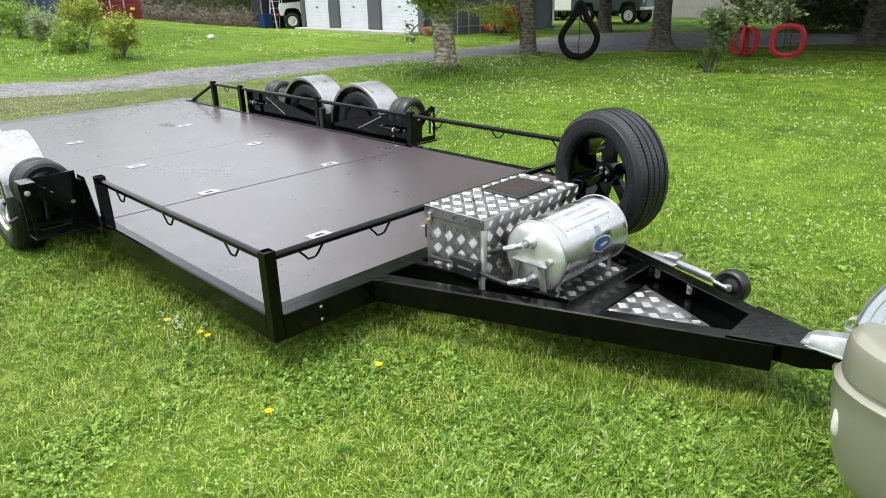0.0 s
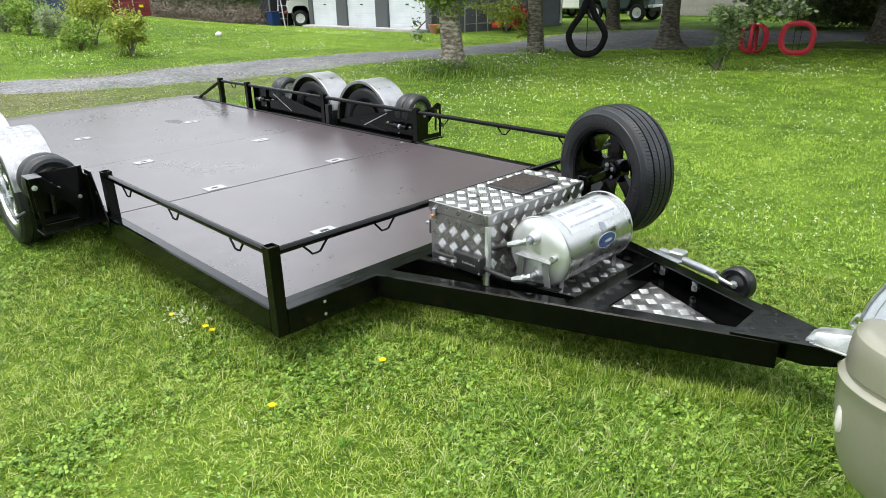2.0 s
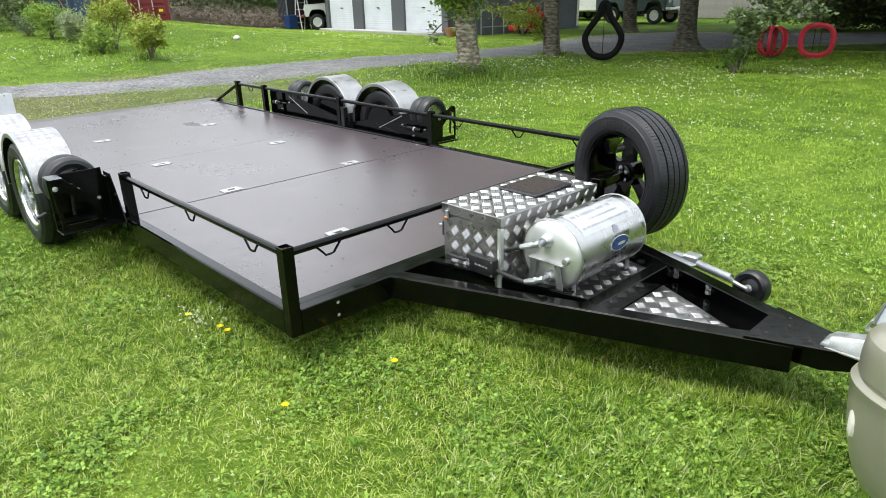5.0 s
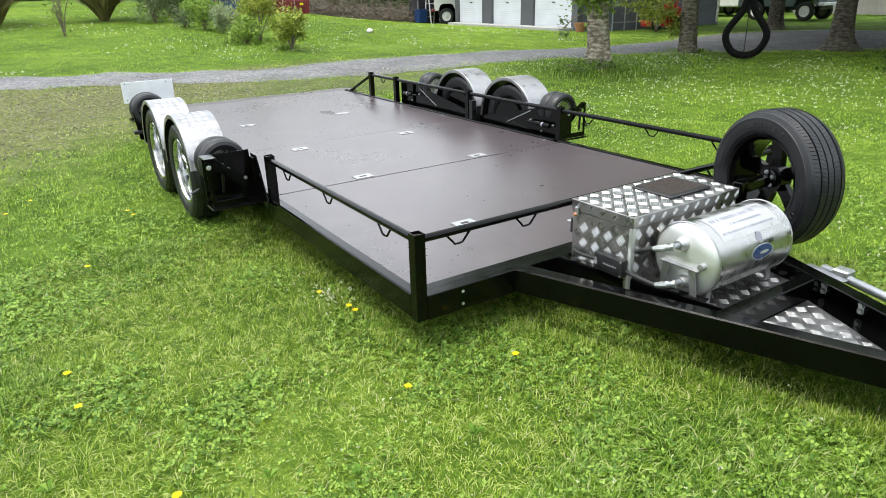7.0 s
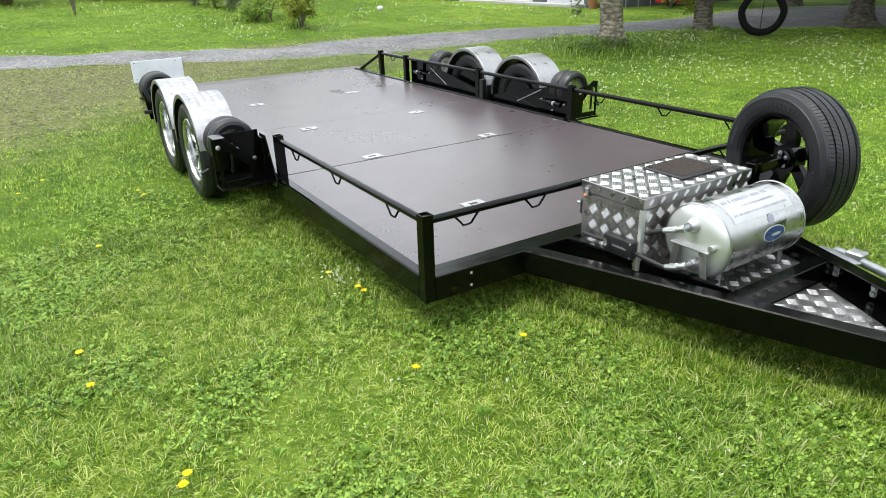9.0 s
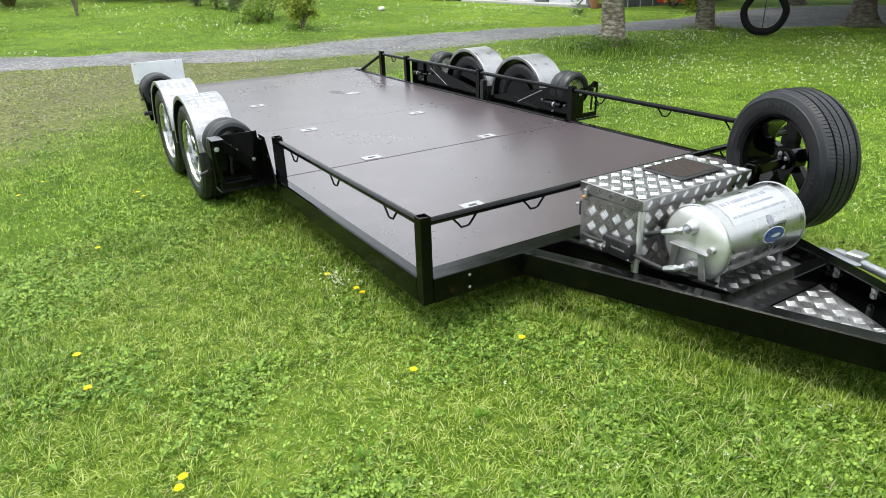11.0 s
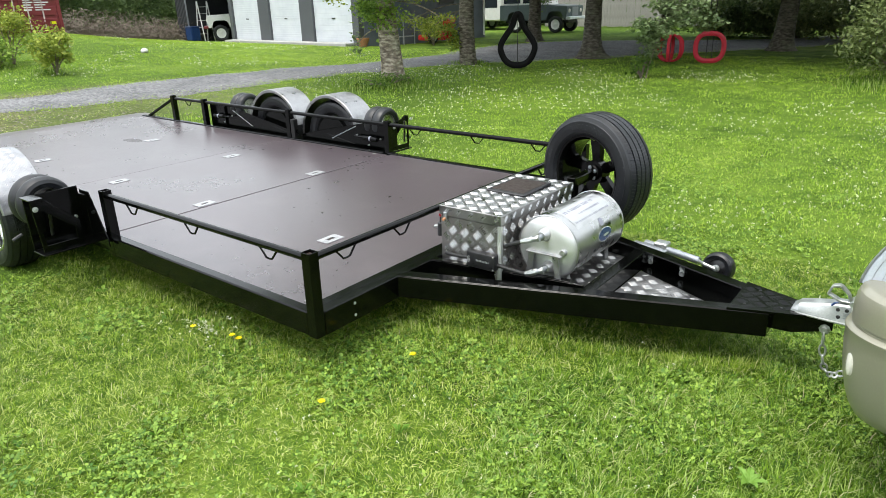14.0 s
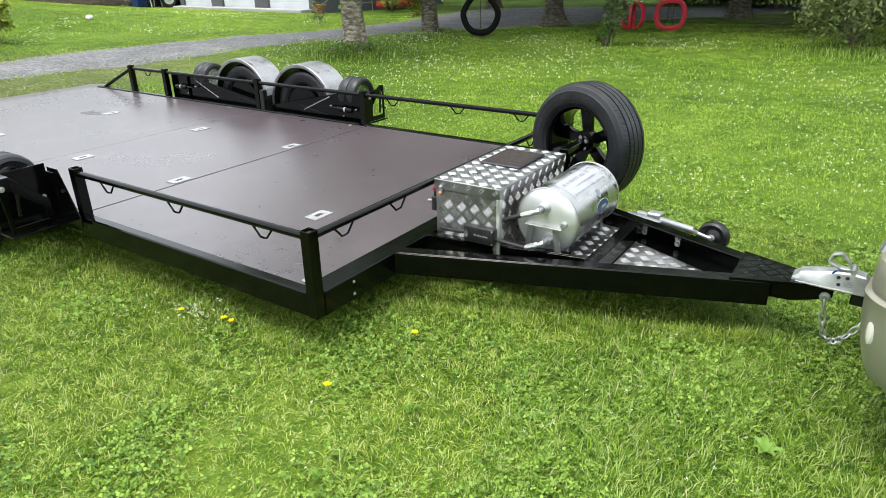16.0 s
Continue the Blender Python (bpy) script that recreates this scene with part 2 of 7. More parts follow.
M_GROUND, M_GRAVEL, M_DECK = ground_material(), gravel_material(), deck_material()
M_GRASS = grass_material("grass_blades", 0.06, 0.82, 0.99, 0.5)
# far and mid gains brighten the same grass, painting in a sunlit lawn
M_GRASS_FAR_LIT = grass_material("grass_blades_far_lit", 0.03, 1.17, 0.98, 0.24)
M_GRASS_MID_LIT = grass_material("grass_blades_mid_lit", 0.03, 1.08, 0.97, 0.36)
M_GRASS_LONG = grass_material("grass_long", 0.04, 0.72, 0.9, 0.5)
M_GRASS_DRY = grass_material("grass_dry", 0.65, 0.95)
M_CLOVER = leafy("clover_leaf", (0.055, 0.14, 0.012), (0.28, 0.42, 0.06), 0.6, 0.25)
M_BLACK = plain("black_paint", (0.0008, 0.0009, 0.0008), (0.002, 0.0022, 0.002), 0.13, scale=12.0, relief=0.04, rough_spread=0.07)
M_BLACK.node_tree.nodes["Principled BSDF"].inputs["Specular IOR Level"].default_value = 0.2
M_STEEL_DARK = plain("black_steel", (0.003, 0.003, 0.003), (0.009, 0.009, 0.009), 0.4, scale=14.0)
M_RUBBER = plain("tyre_rubber", (0.0036, 0.0042, 0.0056), (0.0085, 0.0098, 0.0126), 0.46, scale=8.0)
M_OLD_RUBBER = plain("old_black_rubber", (0.002, 0.002, 0.002), (0.006, 0.006, 0.006), 0.75, scale=8.0)
M_OLD_RUBBER.node_tree.nodes["Principled BSDF"].inputs["Specular IOR Level"].default_value = 0.15
M_MATTE = plain("matte_black", (0.004, 0.004, 0.004), (0.01, 0.01, 0.01), 0.9, scale=20.0)
M_MATTE.node_tree.nodes["Principled BSDF"].inputs["Specular IOR Level"].default_value = 0.08
M_CHROME = plain("chrome", (0.5, 0.5, 0.52), (0.72, 0.72, 0.74), 0.26, 1.0, scale=6.0, relief=0.02, rough_spread=0.06)
M_BARREL = plain("polished_rim_barrel", (0.42, 0.43, 0.44), (0.6, 0.61, 0.62), 0.2, 1.0, scale=6.0, relief=0.02, rough_spread=0.06)
M_ALU = plain("brushed_aluminium", (0.38, 0.38, 0.378), (0.52, 0.52, 0.515), 0.3, 1.0, scale=9.0, relief=0.05)
M_ALU_CAP = plain("satin_aluminium_cap", (0.62, 0.63, 0.62), (0.78, 0.79, 0.78), 0.5, 0.9, scale=9.0, relief=0.08)
M_TIE = plain("dull_tie_plate", (0.4, 0.4, 0.41), (0.55, 0.55, 0.56), 0.5, 0.8, scale=20.0, relief=0.1)
# the sky's reflection is painted into this glass as a pale bluish base
M_GLASS_SKY = plain("sky_tinted_rear_glass", (0.42, 0.46, 0.53), (0.56, 0.6, 0.66), 0.12, 0.0, scale=3.0, relief=0.0, coat=0.8)
M_ALU_PLATE = plain("aluminium_plate", (0.4, 0.4, 0.4), (0.56, 0.56, 0.57), 0.42, 1.0, scale=20.0, relief=0.1)
M_ALU_DULL = plain("dull_aluminium_sheet", (0.6, 0.62, 0.66), (0.76, 0.78, 0.82), 0.55, 0.0, scale=6.0)
M_ZINC = plain("zinc_plate", (0.33, 0.345, 0.34), (0.52, 0.54, 0.53), 0.46, 0.85, scale=25.0, relief=0.1)
M_CHEQ = plain("tread_plate", (0.27, 0.26, 0.245), (0.4, 0.385, 0.365), 0.38, 1.0, scale=14.0, relief=0.1)
M_BAR = plain("polished_tread_bar", (0.4, 0.4, 0.4), (0.56, 0.56, 0.56), 0.26, 1.0, scale=30.0, relief=0.05)
M_CHEQ_LID = plain("tread_plate_lid", (0.26, 0.258, 0.25), (0.38, 0.377, 0.37), 0.38, 1.0, scale=14.0, relief=0.1)
M_BAR_DULL = plain("dull_tread_bar", (0.3, 0.295, 0.285), (0.48, 0.47, 0.46), 0.36, 1.0, scale=12.0, relief=0.1)
M_CHEQ_FLOOR = plain("tread_plate_floor", (0.2, 0.195, 0.19), (0.38, 0.375, 0.37), 0.38, 1.0, scale=9.0, relief=0.1)
M_FENDER = plain("tread_plate_guard", (0.3, 0.3, 0.31), (0.46, 0.46, 0.47), 0.4, 1.0, scale=16.0, relief=0.2)
M_LAMP_DARK = plain("dark_lamp_lens", (0.02, 0.016, 0.014), (0.05, 0.04, 0.035), 0.12, scale=6.0, relief=0.0, coat=0.6)
M_PLASTIC = plain("black_plastic", (0.008, 0.008, 0.009), (0.02, 0.02, 0.022), 0.4, scale=40.0)
M_HOSE = plain("rubber_hose", (0.008, 0.008, 0.008), (0.02, 0.02, 0.02), 0.55)
M_RECESS = plain("dark_recess", (0.02, 0.012, 0.01), (0.04, 0.028, 0.024), 0.4, scale=50.0)
M_SCUFF = plain("dark_scuff", (0.036, 0.03, 0.031), (0.06, 0.05, 0.052), 0.4, scale=30.0)
M_WHITE_INK = plain("white_print", (0.6, 0.6, 0.62), (0.8, 0.8, 0.8), 0.5)
M_GREY_INK = plain("grey_print", (0.2, 0.21, 0.26), (0.3, 0.31, 0.36), 0.5)
M_LABEL = plain("label_film", (0.5, 0.51, 0.52), (0.6, 0.61, 0.62), 0.42, 0.7)
M_BLUE_BADGE = plain("blue_badge", (0.008, 0.022, 0.09), (0.02, 0.045, 0.15), 0.3)
M_RED = plain("red_paint", (0.42, 0.01, 0.015), (0.58, 0.03, 0.03), 0.4, scale=10.0)
M_RED_TYRE = plain("red_painted_rubber", (0.34, 0.006, 0.02), (0.5, 0.015, 0.035), 0.6, scale=8.0)
M_GOLD = plain("champagne_car_paint", (0.22, 0.213, 0.16), (0.25, 0.243, 0.185), 0.34, 0.2, scale=3.0, relief=0.01, rough_spread=0.04, coat=0.5)
M_GLASS = glass_material()
M_LENS = plain("clear_lens", (0.6, 0.58, 0.52), (0.75, 0.72, 0.66), 0.12, coat=0.6)
M_BARK, M_BARK_MID, M_BARK_DARK = bark_material("bark", 1.5), bark_material("ridged_bark", 0.85), bark_material("dark_bark", 0.5)
M_LEAF = leafy("tree_leaf", (0.03, 0.075, 0.012), (0.14, 0.24, 0.035))
M_LEAF_MID = leafy("fresh_tree_leaf", (0.09, 0.18, 0.025), (0.34, 0.46, 0.08))
M_LEAF_RED = leafy("red_flower", (0.45, 0.01, 0.01), (0.7, 0.04, 0.03), 0.7, 0.2)
M_LEAF_YELLOW = leafy("yellow_green_leaf", (0.12, 0.19, 0.02), (0.42, 0.46, 0.08))
M_LEAF_PALE = leafy("pale_hazel_leaf", (0.08, 0.135, 0.05), (0.32, 0.4, 0.19))
M_BROAD = leafy("broad_weed_leaf", (0.12, 0.26, 0.03), (0.34, 0.5, 0.1), 0.7, 0.3)
M_LEAF_GREY = leafy("grey_green_leaf", (0.06, 0.09, 0.045), (0.19, 0.24, 0.12))
M_LEAF_OLIVE = leafy("olive_narrow_leaf", (0.09, 0.13, 0.04), (0.27, 0.32, 0.12))
M_LEAF_DARK = leafy("hedge_leaf", (0.034, 0.066, 0.02), (0.145, 0.205, 0.066))
M_FLAX = leafy("flax_leaf", (0.08, 0.09, 0.03), (0.28, 0.24, 0.1))
M_TWIG = plain("dry_twigs", (0.085, 0.066, 0.052), (0.24, 0.195, 0.155), 0.9)
M_DOOR = striped("roller_door_sheet", (0.6, 0.63, 0.67), (0.53, 0.56, 0.61), 0.085, 2, 0.5, depth=0.0025)
M_WALL_GREY = striped("grey_wall_sheet", (0.125, 0.14, 0.175), (0.09, 0.1, 0.13), 0.2, 0, 0.5)
M_TRIM_GREY = plain("grey_flashing", (0.07, 0.075, 0.085), (0.1, 0.105, 0.115), 0.5)
M_SHED_DARK = striped("dark_shed_sheet", (0.02, 0.022, 0.025), (0.013, 0.014, 0.016), 0.15, 0, 0.6)
M_BLUE_BOX = striped("blue_container_steel", (0.05, 0.085, 0.16), (0.035, 0.06, 0.12), 0.28, 0, 0.55, depth=0.05)
M_RED_BOX = plain("red_container_steel", (0.14, 0.014, 0.02), (0.21, 0.028, 0.032), 0.5, scale=2.0)
M_ROD = plain("worn_pink_rod", (0.4, 0.28, 0.28), (0.62, 0.5, 0.5), 0.5, scale=6.0)
M_LEAF_WILLOW = leafy("pale_willow_leaf", (0.14, 0.19, 0.09), (0.4, 0.46, 0.26))
M_FENCE = plain("weathered_boards", (0.2, 0.19, 0.175), (0.36, 0.345, 0.325), 0.85, scale=3.0)
M_WHITE_PAINT = plain("white_paint", (0.6, 0.6, 0.58), (0.78, 0.78, 0.76), 0.4, scale=3.0)
M_GREEN_PAINT = plain("dark_slate_paint", (0.06, 0.085, 0.088), (0.095, 0.125, 0.125), 0.4, scale=4.0)
M_BLUE_PLASTIC = plain("blue_plastic", (0.006, 0.025, 0.1), (0.012, 0.045, 0.15), 0.4)
M_STONE = plain("pale_stone", (0.45, 0.45, 0.44), (0.7, 0.7, 0.68), 0.85, scale=12.0)
M_PEBBLE = leafy("grey_pebble", (0.07, 0.066, 0.052), (0.24, 0.225, 0.18), 0.8, 0.0, 0.9)
M_PETAL = leafy("yellow_petal", (0.78, 0.6, 0.0), (0.85, 0.75, 0.01), 0.7, 0.2)
M_PETAL_WHITE = leafy("white_petal", (0.4, 0.44, 0.26), (0.74, 0.74, 0.6), 0.7, 0.2)
M_STEM = leafy("flower_stem", (0.08, 0.16, 0.03), (0.16, 0.26, 0.05))
M_ORANGE = plain("terracotta", (0.36, 0.15, 0.07), (0.5, 0.24, 0.13), 0.8)
M_CONCRETE = plain("concrete", (0.3, 0.3, 0.29), (0.42, 0.42, 0.4), 0.9, scale=4.0)
M_PIPE = plain("galvanised_pipe", (0.25, 0.27, 0.29), (0.42, 0.44, 0.46), 0.45, 0.8)

# ---- building blocks ----


def link(name, bm, material, parent=None, label="", smooth=True, sharp=28):
    """One mesh object from a bmesh."""
    me = bpy.data.meshes.new(name)
    bmesh.ops.recalc_face_normals(bm, faces=bm.faces)
    bm.to_mesh(me)
    bm.free()
    for mt in material if isinstance(material, (list, tuple)) else (material,):
        me.materials.append(mt)
    if smooth:
        for p in me.polygons:
            p.use_smooth = True
        me.set_sharp_from_angle(angle=radians(sharp))
    ob = new(name, me)
    if parent is not None:
        ob.parent = parent
    if label:
        ob["label"] = label
    return ob


def part(name, bm, material, parent, label="", **kw):
    return link(name, bm, material, parent, label, **kw)


def again(ob, m, parent=None):
    """The same mesh once more, as a part of its own."""
    o = new(ob.name.split(".")[0], ob.data)
    o.parent = parent or ob.parent
    o.matrix_basis = m
    return o


def thing(name, label, category, m=None, group="", kind=""):
    ob = new(name)
    ob.empty_display_size = 0.1
    if m is not None:
        ob.matrix_basis = m
    return tagged(ob, label, category, group, kind)


def box(lo, hi, bev=0.003, bm=None, seg=1):
    bm2 = bmesh.new()
    bmesh.ops.create_cube(bm2, size=1)
    for v in bm2.verts:
        v.co = [lo[i] + (v.co[i] + 0.5) * (hi[i] - lo[i]) for i in range(3)]
    if bev:
        bmesh.ops.bevel(bm2, geom=bm2.edges[:], offset=bev, segments=seg, profile=0.5, affect="EDGES", clamp_overlap=True)
    return join(bm, bm2)


def join(bm, bm2):
    if bm is None:
        return bm2
    me = bpy.data.meshes.new("joined")
    bm2.to_mesh(me)
    bm2.free()
    bm.from_mesh(me)
    bpy.data.meshes.remove(me)
    return bm


def moved(bm, m):
    bmesh.ops.transform(bm, matrix=m, verts=bm.verts)
    return bm


def beam(p, q, w, h, bm=None, bev=0.003, up=(0, 0, 1)):
    """A bar of section w by h from p to q."""
    p, q = Vector(p), Vector(q)
    d = (q - p).normalized()
    side = d.cross(Vector(up)).normalized()
    top = side.cross(d)
    bm2 = box((-w / 2, -h / 2, 0), (w / 2, h / 2, (q - p).length), bev)
    moved(bm2, Matrix.Translation(p) @ Matrix((side, top, d)).transposed().to_4x4() if True else None)
    return join(bm, bm2)


def tube(points, r, seg=12, bm=None, taper=None, cap=True):
    """A round bar through points; taper: radius at each point."""
    pts = [Vector(p) for p in points]
    bm2 = bmesh.new()
    rings, ref = [], None
    for i, p in enumerate(pts):
        d = (pts[min(i + 1, len(pts) - 1)] - pts[max(i - 1, 0)]).normalized()
        if ref is None:
            ref = d.orthogonal().normalized()
        ref = (ref - d * ref.dot(d)).normalized()
        b = d.cross(ref)
        rr = taper[i] if taper else r
        rings.append([bm2.verts.new(p + (ref * math.cos(a) + b * math.sin(a)) * rr) for a in (2 * math.pi * k / seg for k in range(seg))])
    for a, b in zip(rings, rings[1:]):
        for k in range(seg):
            bm2.faces.new((a[k], a[(k + 1) % seg], b[(k + 1) % seg], b[k]))
    if cap:
        bm2.faces.new(rings[0][::-1])
        bm2.faces.new(rings[-1])
    return join(bm, bm2)


def arc_points(a, b, c, n=8):
    """Points of a curve from a over b to c."""
    a, b, c = Vector(a), Vector(b), Vector(c)
    return [a * (1 - t) ** 2 + b * 2 * t * (1 - t) + c * t * t for t in (i / n for i in range(n + 1))]


def lathe(profile, axis, centre, seg=48, bm=None, closed=False):
    """Turns (radius, along) pairs about an axis through centre."""
    ax = Vector(axis).normalized()
    e = ax.orthogonal().normalized()
    g = ax.cross(e)
    bm2 = bmesh.new()
    rings = []
    for r, h in profile:
        if r < 1e-6:
            rings.append([bm2.verts.new(Vector(centre) + ax * h)] * seg)
        else:
            rings.append([bm2.verts.new(Vector(centre) + ax * h + (e * math.cos(t) + g * math.sin(t)) * r) for t in (2 * math.pi * k / seg for k in range(seg))])
    pairs = list(zip(rings, rings[1:])) + ([(rings[-1], rings[0])] if closed else [])
    for a, b in pairs:
        for k in range(seg):
            vs = []
            for v in (a[k], a[(k + 1) % seg], b[(k + 1) % seg], b[k]):
                if v not in vs:
                    vs.append(v)
            if len(vs) > 2:
                bm2.faces.new(vs)
    return join(bm, bm2)


def plate(poly, thick, m, bm=None, holes=(), bev=0.0):
    """A flat plate from an outline in the plane of m, thick along its z; holes are outlines with as many points as the outline's."""
    bm2 = bmesh.new()
    if holes:
        hole = holes[0]
        n = len(poly)
        rings = [[bm2.verts.new((x, y, z)) for x, y in pl] for pl, z in ((poly, 0), (hole, 0), (poly, thick), (hole, thick))]
        for k in range(n):
            j = (k + 1) % n
            bm2.faces.new((rings[0][k], rings[0][j], rings[1][j], rings[1][k]))
            bm2.faces.new((rings[2][k], rings[2][j], rings[3][j], rings[3][k]))
            bm2.faces.new((rings[0][k], rings[0][j], rings[2][j], rings[2][k]))
            bm2.faces.new((rings[1][k], rings[1][j], rings[3][j], rings[3][k]))
    else:
        a = [bm2.verts.new((x, y, 0)) for x, y in poly]
        b = [bm2.verts.new((x, y, thick)) for x, y in poly]
        bm2.faces.new(a[::-1])
        bm2.faces.new(b)
        for k in range(len(poly)):
            j = (k + 1) % len(poly)
            bm2.faces.new((a[k], a[j], b[j], b[k]))
    if bev:
        bmesh.ops.bevel(bm2, geom=bm2.edges[:], offset=bev, segments=1, affect="EDGES", clamp_overlap=True)
    moved(bm2, m)
    return join(bm, bm2)


def plane_at(origin, ex, ey):
    """A frame with its x and y along the given ways."""
    ex, ey = Vector(ex).normalized(), Vector(ey).normalized()
    return Matrix.Translation(origin) @ Matrix((ex, ey, ex.cross(ey))).transposed().to_4x4()


def bolt(p, axis, r=0.009, bm=None, h=0.008):
    return lathe([(0, h), (r * 0.8, h), (r, h * 0.7), (r, h * 0.25), (r * 1.5, h * 0.2), (r * 1.5, -0.001)], axis, p, 8, bm)


def bolts(name, places, axis, r, h, material, parent, label=""):
    """One bolt head at each place, all of one mesh."""
    first = part(name, bolt((0, 0, 0), axis, r, None, h), material, parent, label)
    first.matrix_basis = Matrix.Translation(places[0])
    for p in places[1:]:
        again(first, Matrix.Translation(p))
    return first


def sheet(name, verts, faces, material, smooth=False):
    """A mesh from numpy arrays; faces all have as many corners as each other."""
    me = bpy.data.meshes.new(name)
    me.vertices.add(len(verts))
    me.vertices.foreach_set("co", np.asarray(verts, np.float32).ravel())
    k = faces.shape[1]
    me.loops.add(faces.size)
    me.loops.foreach_set("vertex_index", faces.astype(np.int32).ravel())
    me.polygons.add(len(faces))
    me.polygons.foreach_set("loop_start", np.arange(0, faces.size, k, dtype=np.int32))
    me.polygons.foreach_set("use_smooth", np.full(len(faces), smooth))
    me.update(calc_edges=True)
    me.materials.append(material)
    return me


def tread_bars(parent, mat, wide, high, put, cell=0.051, bars=5, rise=0.0017, inside=None, label=""):
    """Tread plate: raised lens-shaped bars in squares that stand on their corners, each square turned by a right angle from the next."""
    vs, fs = [], []
    half, hw = cell * 0.43, cell / bars * 0.33
    reach = int((wide + high) / cell) + 3
    lens = ((-1, 0, -0.0004), (-0.5, 1, -0.0004), (0.5, 1, -0.0004), (1, 0, -0.0004), (0.5, -1, -0.0004), (-0.5, -1, -0.0004), (-0.6, 0, rise), (0.6, 0, rise))
    for i in range(-reach, reach):
        for j in range(-reach, reach):
            cu, cv = (i - j) * cell * 0.7071, (i + j) * cell * 0.7071
            if not (-cell < cu < wide + cell and -cell < cv < high + cell):
                continue
            turn = math.pi / 4 * (1 if (i + j) % 2 else -1)
            d, n = (math.cos(turn), math.sin(turn)), (-math.sin(turn), math.cos(turn))
            for b in range(bars):
                o = (b - (bars - 1) / 2) * cell / (bars + 0.5)
                pts = [(cu + d[0] * half * p + n[0] * (o + hw * q), cv + d[1] * half * p + n[1] * (o + hw * q), h) for p, q, h in lens]
                if not all(0.001 < p[0] < wide - 0.001 and 0.001 < p[1] < high - 0.001 and (inside is None or inside(p[0], p[1])) for p in (pts[0], pts[3])):
                    continue
                k = len(vs)
                vs += [put(*p) for p in pts]
                fs += [(k + a, k + c, k + e) for a, c, e in ((0, 6, 1), (0, 5, 6), (1, 6, 7), (1, 7, 2), (5, 7, 6), (5, 4, 7), (3, 2, 7), (3, 7, 4))]
    ob = new("tread_relief", sheet("tread_relief", np.array(vs), np.array(fs), mat))
    ob.parent = parent
    return tagged(ob, label, kind="stuff")


def in_polygon(poly):
    def test(x, y):
        hit_ = False
        for (x0, y0), (x1, y1) in zip(poly, poly[1:] + poly[:1]):
            if (y0 > y) != (y1 > y) and x < (x1 - x0) * (y - y0) / (y1 - y0) + x0:
                hit_ = not hit_
        return hit_
    return test


def leaves(rng, centres, size, flat=0.5, long=1.5):
    """Rhombic leaves, each slightly folded, one at each centre."""
    n = len(centres)
    d = rng.normal(size=(n, 3)) * (1, 1, flat)
    d /= np.linalg.norm(d, axis=1, keepdims=True)
    s = np.cross(d, rng.normal(size=(n, 3)) * (0.4, 0.4, 1))
    s /= np.linalg.norm(s, axis=1, keepdims=True)
    up = np.cross(s, d)
    z = (size * rng.uniform(0.6, 1.3, n))[:, None]
    v = np.stack([centres, centres + z * (d * 0.5 * long + s * 0.5 + up * 0.12), centres + z * d * long, centres + z * (d * 0.5 * long - s * 0.5 + up * 0.12)], 1)
    f = np.arange(4 * n).reshape(n, 4)
    f = np.concatenate([f[:, [0, 1, 2]], f[:, [0, 2, 3]]])
    return v.reshape(-1, 3), f

# ---- ground, drive ----


def lift(x, y):
    """Height of the lawn: level round the trailer, rising gently beyond the drive."""
    x, y = np.asarray(x, float), np.asarray(y, float)
    a = np.clip(-x - 8, -6, 26)
    a = np.where(a < 6, (a + 6) ** 2 / 24, 6 + (a - 6) * 0.75)
    b = np.clip((18.5 - y) / 10.5, 0, 1) ** 1.5
    return 0.075 * a * b


def lift1(x, y):
    return float(lift(x, y))


def grid_mesh(name, xs, ys, z, material):
    gx, gy = np.meshgrid(xs, ys, indexing="ij")
    v = np.stack([gx, gy, z(gx, gy)], -1).reshape(-1, 3)
    n, m = len(xs), len(ys)
    i = (np.arange(n - 1)[:, None] * m + np.arange(m - 1)).ravel()
    f = np.stack([i, i + m, i + m + 1, i + 1], 1)
    return sheet(name, v, f, material, True)


_s = np.sinh(np.linspace(-6.2, 6.2, 181))
ground = new("ground", grid_mesh("ground", _s * 1.25 - 6.0, _s * 1.25 + 6.0, lambda x, y: lift(x, y), M_GROUND))
tagged(ground, "mown green lawn with clover, worn near the drive", "ground", kind="structure")


def drive_edge(y):
    """Nearer and farther edge of the drive at y."""
    near = np.interp(y, [-40, -6, 0, 1.5, 2.5, 3.4, 6.7, 8.9, 10.5, 12.2, 13.4, 14.6, 18.2, 23, 30], [-12.5, -11.2, -9.9, -9.4, -8.95, -8.6, -8.5, -8.3, -8.0, -7.5, -6.5, -5.9, -3.3, 0.5, 6.0])
    far = np.interp(y, [-40, -6, 0, 1.5, 3.2, 5.6, 7.8, 10, 13.6, 17.5, 20.0, 21.5, 22.6, 30], [-14.8, -13.2, -11.3, -10.75, -10.35, -10.4, -10.05, -9.85, -10.1, -11.3, -11.0, -9.6, -4.6, 2.0])
    return near, far


